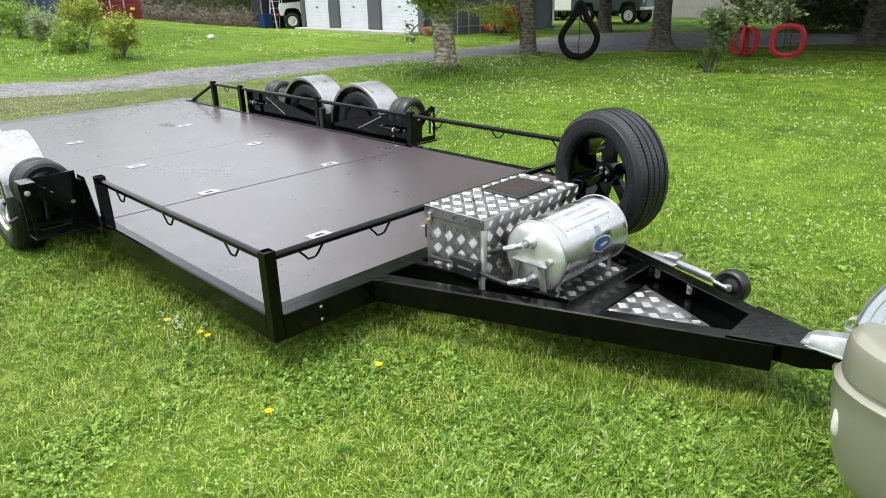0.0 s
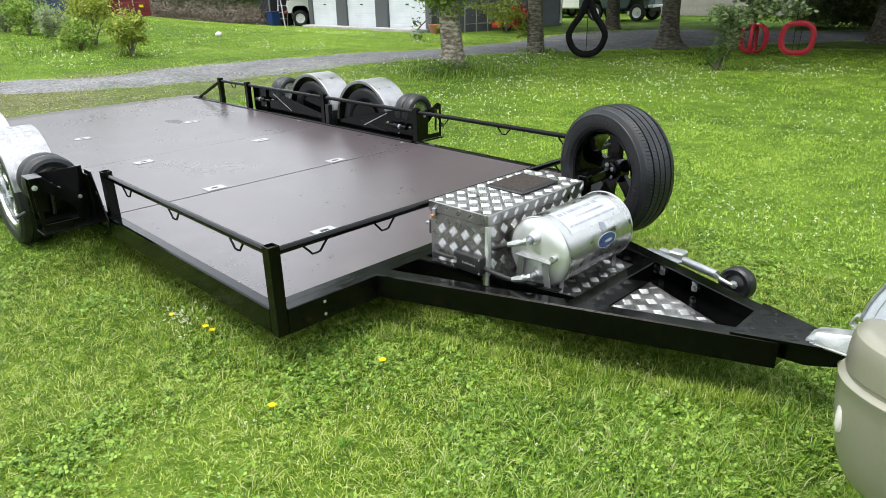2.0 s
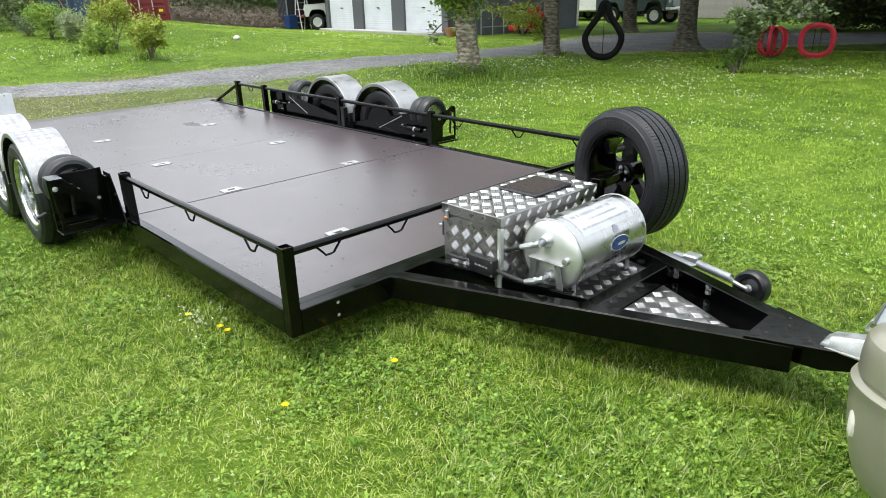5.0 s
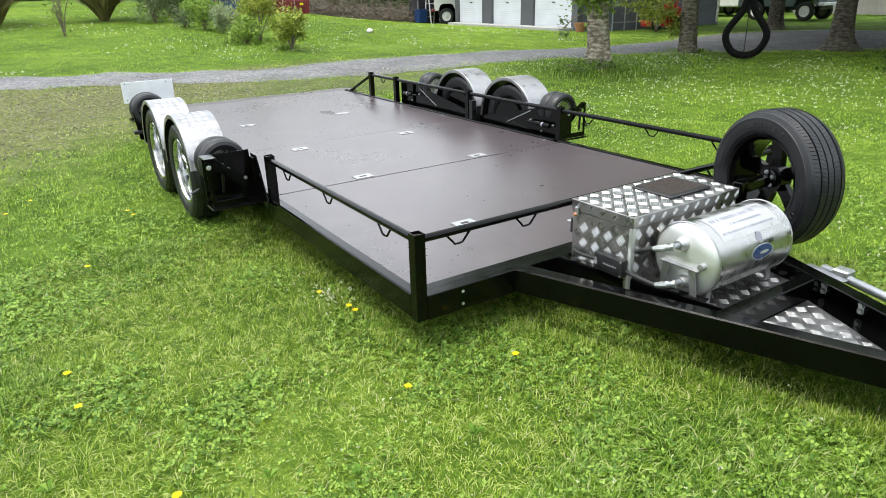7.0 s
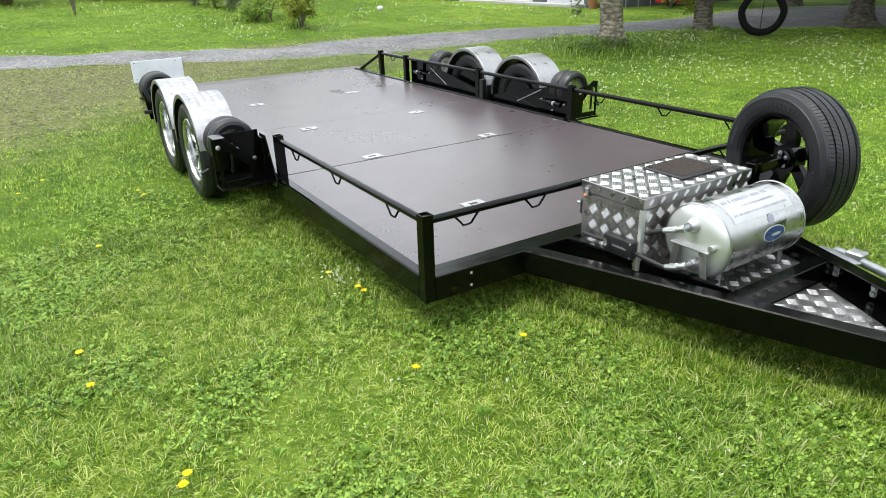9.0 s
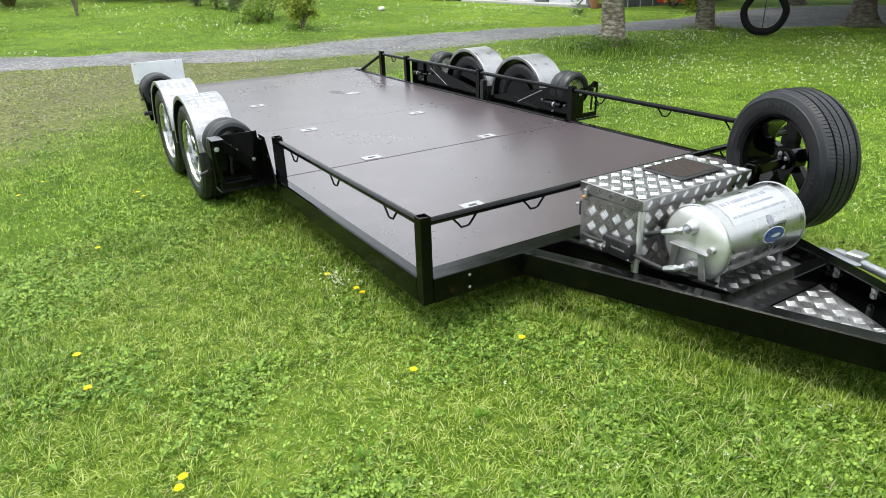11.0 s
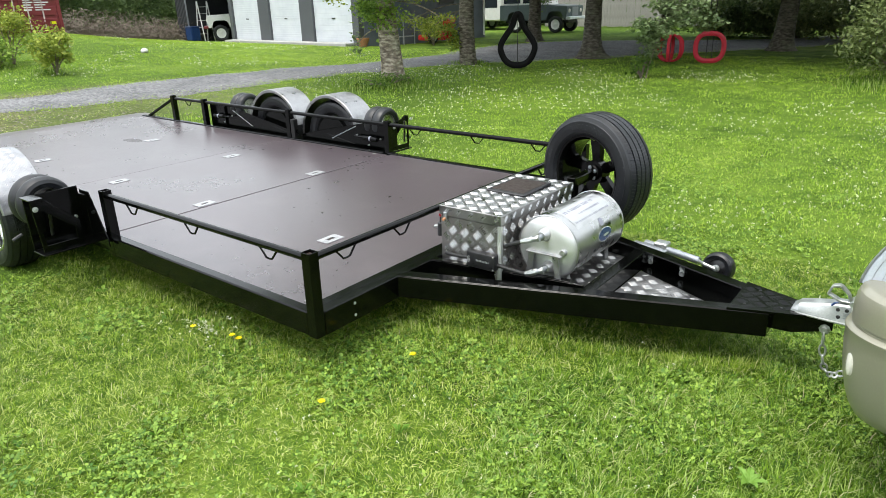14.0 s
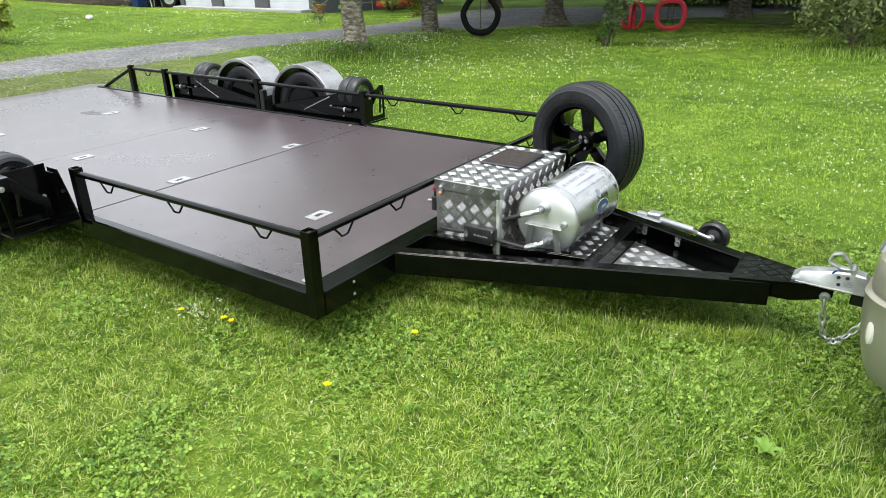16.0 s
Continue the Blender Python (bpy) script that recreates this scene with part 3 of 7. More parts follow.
_ys = np.linspace(-40, 30, 420)
_rng = np.random.default_rng(3)
_near, _far = drive_edge(_ys)
_near = _near + np.convolve(_rng.normal(0, 0.25, 420), np.ones(5) / 5, "same")
_far = _far + np.convolve(_rng.normal(0, 0.22, 420), np.ones(5) / 5, "same")
_u = np.linspace(0, 1, 9)
_rx = _near[:, None] * (1 - _u) + _far[:, None] * _u
_ry = np.repeat(_ys[:, None], 9, 1)
_rz = lift(_rx, _ry) + 0.004 + 0.012 * np.sin(np.pi * _u) * np.ones_like(_rx)
_i = (np.arange(419)[:, None] * 9 + np.arange(8)).ravel()
drive = new("road", sheet("road", np.stack([_rx, _ry, _rz], -1).reshape(-1, 3), np.stack([_i, _i + 1, _i + 10, _i + 9], 1), M_GRAVEL, True))
tagged(drive, "grey crushed gravel drive between lawns", "drive", kind="structure")

# ---- the trailer ----
TOP, HALF = 0.285, 1.225
WIDE = 2 * HALF
trailer = thing("trailer", "black steel tilt-bed car trailer with brown plywood deck", "trailer")
L = 0.178


def post(x, y, z0=L, z1=0.56):
    """Square tube, open at its top."""
    out = [(-0.025, -0.025), (0.025, -0.025), (0.025, 0.025), (-0.025, 0.025)]
    p = part("post", plate(out, z1 - z0, Matrix.Translation((x, y, z0)), None, ([(a * 0.8, b * 0.8) for a, b in out],), 0.0015), M_BLACK, trailer)
    part("post_end", box((x - 0.0195, y - 0.0195, z1 - 0.03), (x + 0.0195, y + 0.0195, z1 - 0.012), 0), M_RECESS, p, "rusty brown inside of the tube")
    return p


# frame
part("side_rail", box((-1.72, -0.024, L), (-0.026, 0.03, 0.292), 0.006), M_BLACK, trailer)
part("side_rail", box((-1.80, WIDE - 0.03, L), (-0.026, WIDE + 0.024, 0.292), 0.006), M_BLACK, trailer)
part("front_beam", box((-0.026, 0.026, L), (0.03, WIDE - 0.026, 0.289), 0.003), M_BLACK, trailer)
part("front_sill", box((-0.0755, 0.032, 0.262), (-0.0265, WIDE - 0.032, 0.2885), 0.001), M_BLACK, trailer)
bolts("rivet", [(0.03, 0.2, 0.262), (0.03, 0.2, 0.205)], (1, 0, 0), 0.005, 0.005, M_ZINC, trailer)
for x in (-0.9, -1.8, -2.7, -3.6, -4.5, -5.4):
    part("cross_member", box((x - 0.025, 0.04, 0.17), (x + 0.025, WIDE - 0.04, 0.262), 0.004), M_STEEL_DARK, trailer)
part("inner_rail", box((-5.7, 0.0, 0.18), (-1.75, 0.045, 0.296), 0.005), M_BLACK, trailer)
part("inner_rail", box((-5.7, WIDE - 0.045, 0.18), (-1.83, WIDE, 0.296), 0.005), M_BLACK, trailer)

# deck of three sheets, and the tail that falls to the ground
for x0, x1 in ((-1.749, -0.078), (-3.053, -1.763), (-5.7, -3.056)):
    part("deck_panel", box((x0, 0.048 if x0 < -2 else 0.032, 0.264), (x1, WIDE - (0.048 if x0 < -2 else 0.032), TOP), 0.002), M_DECK, trailer)
ramp_tail = plate([(-5.7, 0.285), (-5.9, 0.281), (-6.1, 0.262), (-6.9, 0.05), (-6.9, 0.03), (-6.1, 0.225), (-5.7, 0.262)], WIDE + 0.10, plane_at((0, WIDE + 0.12, 0), (1, 0, 0), (0, 0, 1)))
part("tail_ramp", ramp_tail, M_DECK, trailer, "sloping brown plywood tail of the deck")
bolts("deck_bolt", [(-5.66, 0.15 + k * 0.265, TOP) for k in range(9)], (0, 0, 1), 0.009, 0.003, M_ZINC, trailer)
bolts("deck_bolt", [(x, y, TOP) for x, y in ((-0.12, 0.07), (-0.45, WIDE - 0.07), (-1.9, WIDE - 0.075), (-3.4, WIDE - 0.075))], (0, 0, 1), 0.012, 0.004, M_ZINC, trailer)


def tie_plate(x, y):
    hole = 0.026, 0.014
    o = 0.064, 0.042
    out = [(-o[0], -o[1]), (o[0], -o[1]), (o[0], o[1]), (-o[0], o[1])]
    inn = [(-hole[0], -hole[1]), (hole[0], -hole[1]), (hole[0], hole[1]), (-hole[0], hole[1])]
    p = part("tie_down_plate", plate(out, 0.004, Matrix.Translation((x, y, TOP + 0.0005)) @ pose(0, 0, 0, 0, 0, 90), None, (inn,)), M_TIE, trailer, "flush aluminium tie-down plate")
    part("tie_down_recess", box((x - 0.0135, y - 0.0255, TOP + 0.0004), (x + 0.0135, y + 0.0255, TOP + 0.0016), 0), M_RECESS, p)
    bolts("rivet", [(x + c, y + a, TOP + 0.0044) for a in (-0.052, 0.052) for c in (-0.03, 0.03)], (0, 0, 1), 0.004, 0.001, M_ZINC, p)


for x, y in ((-1.815, 0.675), (-1.815, 1.63), (-2.88, 0.655), (-2.88, 1.645), (-4.16, 0.65), (-4.16, 1.648), (-0.62, 0.67)):
    tie_plate(x, y)

# a dark scuff on the rear sheet
_r = random.Random(12)
scuff = [(-4.329 + 0.16 * math.cos(a) * _r.uniform(0.75, 1.1), 1.546 + 0.07 * math.sin(a) * _r.uniform(0.6, 1.1)) for a in (2 * math.pi * k / 18 for k in range(18))]
part("scuff", plate(scuff, 0.0006, Matrix.Translation((0, 0, TOP + 0.0003)), None, (), 0), M_SCUFF, trailer, "dark scuff mark on the deck")

# posts, rails and their hooks
for x, y in ((0, 0), (-1.675, 0), (0, WIDE), (-1.80, WIDE), (-3.06, WIDE), (-4.44, WIDE), (-5.03, WIDE)):
    post(x, y, L if x > -1.9 else 0.2)
RAIL = 0.530


def rail(p, q, name="rail"):
    return part(name, tube([p, q], 0.0165, 16), M_BLACK, trailer)


rail((-0.026, 0, RAIL), (-1.649, 0, RAIL))
rail((0, 0.026, RAIL), (0, WIDE - 0.026, RAIL), "front_rail")
rail((-0.026, WIDE, RAIL), (-1.774, WIDE, RAIL))
rail((-1.826, WIDE, RAIL), (-3.034, WIDE, RAIL))
rail((-3.086, WIDE, RAIL), (-4.414, WIDE, RAIL))
rail((-4.466, WIDE, RAIL), (-5.004, WIDE, RAIL))
part("rail_brace", tube([(-5.045, WIDE, RAIL - 0.01), (-5.62, WIDE, TOP)], 0.0165, 12), M_BLACK, trailer)


def hook(p, along):
    a = Vector(along).normalized()
    p = Vector((p[0], p[1], RAIL - 0.012))
    d = Vector((0, 0, -0.048))
    pts = [p - a * 0.06, p - a * 0.03 + d * 0.65, p - a * 0.018 + d * 0.97, p + d * 0.99 + a * 0.004, p + a * 0.022 + d * 0.93, p + a * 0.06]
    part("lashing_hook", tube(pts, 0.0048, 8), M_BLACK, trailer)


for x in (-0.27, -0.85, -1.40):
    hook((x, 0), (1, 0, 0))
for y in (0.2, 0.565, 1.89, 2.25):
    hook((0, y), (0, 1, 0))
for x in (-0.36, -0.89, -1.50, -4.74):
    hook((x, WIDE), (1, 0, 0))


# wheels
def tyre_profile(r, w, rim):
    """Carcass with a stepped sidewall; the crown lies a little below the tread blocks."""
    h, t = w / 2, r - rim
    side = [(rim, -h * 0.72), (rim + t * 0.1, -h * 0.84), (rim + t * 0.16, -h * 0.87), (rim + t * 0.175, -h * 0.9), (rim + t * 0.2, -h * 0.9), (rim + t * 0.22, -h * 0.93), (rim + t * 0.42, -h * 0.995), (rim + t * 0.5, -h), (rim + t * 0.66, -h * 0.985), (rim + t * 0.675, -h * 1.0), (rim + t * 0.71, -h * 0.99), (rim + t * 0.725, -h * 0.96), (r - t * 0.12, -h * 0.87), (r - 0.012, -h * 0.74)]
    return side + [(r - 0.0085, -h * 0.5), (r - 0.008, 0), (r - 0.0085, h * 0.5)] + [(a, -b) for a, b in side[::-1]]


RIBS = ((-0.90, -0.55, 0.86, 0.5), (-0.475, -0.185, 0.9, 0.7), (-0.125, 0.125, 0.95, 0.35), (0.185, 0.475, 0.9, -0.7), (0.55, 0.90, 0.86, -0.5))


def tread_blocks(r, w, axis, centre, n=108):
    """Five ribs of slanted blocks parted by grooves and sipes."""
    ax = Vector(axis).normalized()
    e = ax.orthogonal().normalized()
    g = ax.cross(e)
    bm = bmesh.new()
    c = Vector(centre)
    for rib, (h0, h1, fill, slant) in enumerate(RIBS):
        for k in range(n):
            vs = []
            for h, da in ((h0, 0.0), (h0, fill), (h1, fill + slant), (h1, slant)):
                a = (k + da + 0.31 * rib) * 2 * math.pi / n
                d = e * math.cos(a) + g * math.sin(a)
                rr = r - 0.020 * max(0.0, abs(h) - 0.5) ** 1.6 / 0.4**1.6
                vs.append((bm.verts.new(c + d * rr + ax * h * w / 2), bm.verts.new(c + d * (rr - 0.011) + ax * h * w / 2)))
            bm.faces.new([v[0] for v in vs])
            for i in range(4):
                j = (i + 1) % 4
                bm.faces.new((vs[i][0], vs[j][0], vs[j][1], vs[i][1]))
    return bm


def sidewall_marks(parent, r, w, axis, centre, rim):
    """Raised illegible lettering as bars round the sidewall."""
    ax, c = Vector(axis).normalized(), Vector(centre)
    e = ax.orthogonal().normalized()
    g = ax.cross(e)
    rng, t = random.Random(31), r - rim
    bm = None
    for a0, count, tall in ((20, 9, 0.026), (110, 7, 0.02), (200, 9, 0.026), (292, 6, 0.016)):
        for k in range(count):
            a = radians(a0 + k * 4.6 * tall / 0.02)
            d, q = e * math.cos(a) + g * math.sin(a), -e * math.sin(a) + g * math.cos(a)
            wide = tall * rng.uniform(0.28, 0.42)
            m = Matrix((q, d, ax)).transposed().to_4x4()
            m.translation = c + d * (rim + t * 0.45) + ax * (w / 2 - 0.0015)
            bm = join(bm, moved(box((-wide, -tall / 2, 0), (wide, tall / 2, 0.0024), 0.0008), m))
    return tagged(part("sidewall_lettering", bm, M_RUBBER, parent), "raised illegible lettering", kind="stuff")


def road_wheel(parent, centre, out, r=0.333, w=0.225, rim=0.212, rim_mat=None, dish=0.055, backed=True, spokes=8):
    """Tyre and spoked rim; out: the way of its outer face."""
    rim_mat = rim_mat or M_CHROME
    ax = Vector(out)
    c = Vector(centre)
    ty = part("tyre", lathe(tyre_profile(r, w, rim), ax, c, 72, None, True), M_RUBBER, parent, "black road tyre")
    tagged(part("tread", tread_blocks(r, w, ax, c), M_RUBBER, ty), kind="stuff")
    bm = lathe([(rim + 0.012, w * 0.38), (rim + 0.012, w * 0.42), (rim + 0.006, w * 0.445), (rim - 0.008, w * 0.43), (rim - 0.014, w * 0.36), (rim - 0.012, w * 0.3)], ax, c, 56, None, True)
    ob = part("rim", bm, rim_mat, parent)
    part("rim_barrel", lathe([(rim - 0.013, w * 0.34), (rim - 0.02, w * 0.1), (rim - 0.018, -w * 0.1), (rim - 0.012, -w * 0.1), (rim - 0.012, w * 0.1), (rim + 0.004, w * 0.34)], ax, c, 48, None, True), M_BARREL if backed else M_BLACK, ob)
    part("rim_well", lathe([(rim - 0.018, -w * 0.103), (rim - 0.017, -w * 0.3), (rim - 0.003, -w * 0.4), (rim + 0.01, -w * 0.42), (rim + 0.01, -w * 0.36), (rim - 0.011, -w * 0.28), (rim - 0.012, -w * 0.103)], ax, c, 48, None, True), M_MATTE if backed else M_BLACK, ob)
    e = ax.orthogonal().normalized()
    g = ax.cross(e)
    f0 = c + ax * (w * 0.42 - dish)
    for k in range(spokes):
        a = 2 * math.pi * k / spokes + 0.3
        d, t = e * math.cos(a) + g * math.sin(a), -e * math.sin(a) + g * math.cos(a)
        off = 0
        wide = 2.1 if spokes == 5 else 1.3
        sp = bmesh.new()
        vs = []
        for rr, mid, hw, dep in ((p0, p1, p2 * wide, p3) for p0, p1, p2, p3 in ((0.045, 0.015, 0.0145, 0.0), (0.11, 0.021, 0.014, 0.012), (rim - 0.03, 0.034, 0.017, 0.012), (rim - 0.010, 0.038, 0.024, 0.004))):
            for s in (-1, 1):
                vs.append(sp.verts.new(f0 + d * rr + t * (off * mid + s * hw) - ax * 0.004 + ax * dep))
                vs.append(sp.verts.new(f0 + d * rr + t * (off * mid + s * hw * 0.55) + ax * (0.008 + dep)))
                vs.append(sp.verts.new(f0 + d * rr + t * (off * mid + s * hw) - ax * 0.026))
        for i in (0, 6, 12):
            A, B, Cc, D, E, F = vs[i : i + 6]
            A2, B2, C2, D2, E2, F2 = vs[i + 6 : i + 12]
            for q in ((A, B, B2, A2), (D, E, E2, D2), (B, E, E2, B2), (A, Cc, C2, A2), (D, F, F2, D2), (Cc, F, F2, C2)):
                sp.faces.new(q)
        part("spoke", sp, rim_mat, ob)
    hub = lathe([(0, 0.028), (0.03, 0.026), (0.036, 0.012), (0.062, 0.01), (0.066, -0.03), (0.07, -0.06), (0.0, -0.06)], ax, f0, 28)
    part("hub", hub, rim_mat, ob)
    bolts("wheel_nut", [f0 + (e * math.cos(a) + g * math.sin(a)) * 0.05 + ax * 0.008 for a in (2 * math.pi * k / 5 for k in range(5))], ax, 0.009, 0.014, M_ZINC, ob)
    if backed:
        drum = lathe([(0, -0.034), (0.13, -0.036), (0.135, -0.045), (rim - 0.04, -0.05), (rim - 0.04, -0.06), (0, -0.12)], ax, f0, 32)
        part("brake_drum", drum, M_MATTE, ob)
    return ty


AXLES = (-2.60, -3.40)


def guard(parent, x, y0, y1, ymid):
    """Rolled tread-plate mudguard with turned-down lips."""
    n, r = 36, 0.376
    bm = bmesh.new()
    rows = []
    for k in range(n + 1):
        a = radians(10 + 172 * k / n)
        d = Vector((math.cos(a), 0, math.sin(a)))
        c = Vector((x, 0, 0.335))
        ring = [c + d * rr + Vector((0, yy, 0)) for rr, yy in ((r - 0.028, y0 + 0.001), (r - 0.004, y0), (r, y0 + 0.004), (r, y1 - 0.004), (r - 0.004, y1), (r - 0.028, y1 - 0.001), (r - 0.028, y1 - 0.003), (r - 0.005, y1 - 0.006), (r - 0.005, y0 + 0.006), (r - 0.028, y0 + 0.003))]
        rows.append([bm.verts.new(p) for p in ring])
    for k in range(n):
        for i in range(10):
            j = (i + 1) % 10
            bm.faces.new((rows[k][i], rows[k][j], rows[k + 1][j], rows[k + 1][i]))
    for row in (rows[0], rows[-1]):
        bm.faces.new(row)
    gd = part("mudguard", bm, M_FENDER, parent, "bright aluminium tread-plate mudguard")
    tread_bars(gd, M_FENDER, y1 - y0 - 0.016, r * radians(172), lambda u, v, h: (x + (r + h) * math.cos(radians(10) + v / r), y0 + 0.008 + u, 0.335 + (r + h) * math.sin(radians(10) + v / r)), 0.034, 3, 0.0010)
    # added dark skin: paints in the shade inside the guard
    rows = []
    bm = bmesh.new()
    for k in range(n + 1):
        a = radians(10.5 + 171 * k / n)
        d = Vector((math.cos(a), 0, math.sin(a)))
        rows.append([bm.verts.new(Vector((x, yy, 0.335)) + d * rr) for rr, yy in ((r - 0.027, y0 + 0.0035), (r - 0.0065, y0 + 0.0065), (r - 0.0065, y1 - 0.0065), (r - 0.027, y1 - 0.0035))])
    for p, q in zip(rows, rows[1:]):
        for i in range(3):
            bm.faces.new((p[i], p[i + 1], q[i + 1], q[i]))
    part("guard_shade_skin", bm, M_STEEL_DARK, gd)


def dolly(parent, x, y, way, z=0.485):
    """Small twin-tyred wheel whose axle lies along the trailer."""
    c = Vector((x, y, z))
    for dx in (-0.046, 0.046):
        ty = part("dolly_tyre", lathe([(0.09, -0.04), (0.115, -0.05), (0.134, -0.043), (0.145, -0.022), (0.147, 0.0), (0.145, 0.022), (0.134, 0.043), (0.115, 0.05), (0.09, 0.04)], (1, 0, 0), c + Vector((dx, 0, 0)), 40, None, True), M_RUBBER, parent)
        part("dolly_rim", lathe([(0.0895, -0.03), (0.083, -0.036), (0.075, -0.02), (0.03, -0.012), (0.0, -0.012), (0, 0.012), (0.03, 0.012), (0.075, 0.02), (0.083, 0.036), (0.0895, 0.03)], (1, 0, 0), c + Vector((dx, 0, 0)), 32), M_ALU, ty)
    part("dolly_axle", tube([c - Vector((0.14, 0, 0)), c + Vector((0.14, 0, 0))], 0.014, 12), M_ZINC, parent)


def side_gear(flip):
    """Wheels, guards, brackets and arms of one side; flip mirrors them to the far side."""
    s = -1 if flip else 1

    def Y(v):
        return WIDE - v if flip else v

    def span(a, b):
        return tuple(sorted((Y(a), Y(b))))

    for x in AXLES:
        road_wheel(trailer, (x, Y(-0.215), 0.322), (0, -s, 0))
        guard(trailer, x, *span(-0.335, -0.075), Y(-0.2))
        part("backing_plate", lathe([(0, 0.0), (0.185, 0.004), (0.191, 0.012), (0.191, 0.02), (0, 0.02)], (0, s, 0), (x, Y(-0.13), 0.322), 40), M_BLACK, trailer)
        part("swing_arm", beam((x, Y(-0.06), 0.33), (x + 0.34, Y(-0.06), 0.27), 0.03, 0.08), M_BLACK, trailer)
    front, rear = -1.97, -4.04
    dolly(trailer, front - 0.075, Y(-0.19), 1)
    if flip:
        dolly(trailer, rear + 0.06, Y(-0.19), -1)
    else:
        # the near one is swung up behind the guard on its fork
        dolly(trailer, rear - 0.1, -0.2, -1, 0.535)
        part("dolly_fork", plate([(-0.345, 0.54), (-0.29, 0.54), (-0.26, 0.42), (-0.28, 0.3), (-0.32, 0.3)], 0.008, Matrix(((0, 0, 1, rear - 0.02), (1, 0, 0, 0), (0, 1, 0, 0), (0, 0, 0, 1))), None, (), 0.002), M_BLACK, trailer)
        part("fork_lug", box((rear - 0.05, -0.36, 0.35), (rear + 0.0, -0.29, 0.38), 0.004), M_RUBBER, trailer)
    for x, w in ((front, 1), (rear, -1)):
        xb = x + 0.10 * w
        lo, hi = span(-0.345, -0.06) if w > 0 else span(-0.2, -0.03)
        a, b = sorted((xb - 0.004, xb + 0.004))
        if flip and w > 0:
            # an open frame on the far side
            frame_out = [(-0.345, 0.548), (-0.3, 0.56), (-0.25, 0.53), (-0.06, 0.5), (-0.06, 0.272), (-0.345, 0.272)]
            frame_hole = [(-0.325, 0.5), (-0.3, 0.505), (-0.28, 0.49), (-0.19, 0.4), (-0.19, 0.31), (-0.325, 0.31)]
            bm = plate(frame_out, 0.008, Matrix(((0, 0, 1, a), (s, 0, 0, Y(0)), (0, 1, 0, 0), (0, 0, 0, 1))), None, (frame_hole,), 0.0015)
        else:
            bm = box((a, lo, 0.272), (b, hi, 0.572 if w > 0 else 0.5), 0.002)
        br = part("dolly_bracket", bm, M_BLACK, trailer)
        bolts("bracket_bolt", [(xb + 0.004 * w, Y(yy), zz) for yy, zz in (((-0.15 if flip else -0.2, 0.47), (-0.1, 0.40)) if w > 0 else ((-0.11, 0.46), (-0.08, 0.38)))], (w, 0, 0), 0.008, 0.014, M_ZINC, br)
        if w < 0:
            continue
        # gusset with a three-cornered opening
        xg = xb + (0.03 if flip else 0.13)
        out = [(-0.36, 0.575), (-0.30, 0.575), (-0.135, 0.42), (-0.13, 0.285), (-0.345, 0.285)]
        hole = [(-0.335, 0.505), (-0.305, 0.505), (-0.165, 0.385), (-0.165, 0.32), (-0.322, 0.32)]
        m = Matrix(((0, 0, 1, xg - 0.003), (s, 0, 0, Y(0)), (0, 1, 0, 0), (0, 0, 0, 1)))
        if not flip:
            part("gusset", plate(out, 0.006, m, None, (hole,), 0.0015), M_BLACK, br)
        lo4, hi4 = span(-0.36, -0.29)
        if not flip:
            part("bracket_top", box((xb + 0.005, lo4, 0.5685), (xg - 0.004, hi4, 0.5745), 0.001), M_BLACK, br)
        lo3, hi3 = span(-0.35, -0.03)
        part("bracket_floor", box((xb, lo3, 0.262), (xg, hi3, 0.27), 0.001), M_BLACK, br)
        part("bracket_side", plate([(xb, 0.25), (xg + (0.0 if flip else 0.1), 0.25), (xg + (0.0 if flip else 0.1), 0.29), (xb + (0.04 if flip else 0.1), 0.548), (xb, 0.548)], 0.006, plane_at((0, Y(-0.045), 0), (1, 0, 0), (0, 0, 1))), M_BLACK, br)
        bolts("gusset_bolt", [(xg + 0.004, Y(-0.34), 0.525)], (1, 0, 0), 0.01, 0.006, M_ZINC, br)
        part("link_pin", tube([(xb + 0.03, Y(-0.25), 0.34), (xb + 0.05, Y(-0.24), 0.52)], 0.009, 12), M_STEEL_DARK, br)
        part("latch_pin", tube([(xb - 0.05, Y(-0.37), 0.36), (xb - 0.05, Y(-0.42), 0.34)], 0.01, 8), M_RUBBER, br)
    # inner cheek plates beside the deck
    for x0, x1, hi_end in ((-2.95, -1.80, 1), (-4.42, -3.02, -1)):
        pts = [(x0, 0.25), (x1, 0.25), (x1, 0.53), (x1 - 0.25, 0.52), (x0 + 0.32, 0.40), (x0, 0.33)] if hi_end > 0 else [(x0, 0.25), (x1, 0.25), (x1, 0.33), (x1 - 0.3, 0.38), (x0 + 0.25, 0.52), (x0, 0.53)]
        ck = part("cheek_plate", plate(pts, 0.008, plane_at((0, Y(-0.055) + 0.004, 0), (1, 0, 0), (0, 0, 1)), None, (), 0.002), M_BLACK, trailer)
        xm = x1 - 0.32 if hi_end > 0 else x0 + 0.3
        z = 0.385 if hi_end > 0 else 0.40
        yy = Y(-0.012)
        dm = part("damper", lathe([(0, -0.1), (0.018, -0.1), (0.02, -0.08), (0.02, 0.06), (0.016, 0.065), (0.008, 0.066), (0.008, 0.17), (0, 0.17)], (-hi_end, 0, 0.03), (xm + 0.08 * hi_end, yy, z), 20), M_BLACK, ck)
        part("damper_label", lathe([(0.0205, -0.03), (0.0205, -0.01)], (-hi_end, 0, 0.03), (xm + 0.08 * hi_end, yy, z), 20), M_GREY_INK, dm)
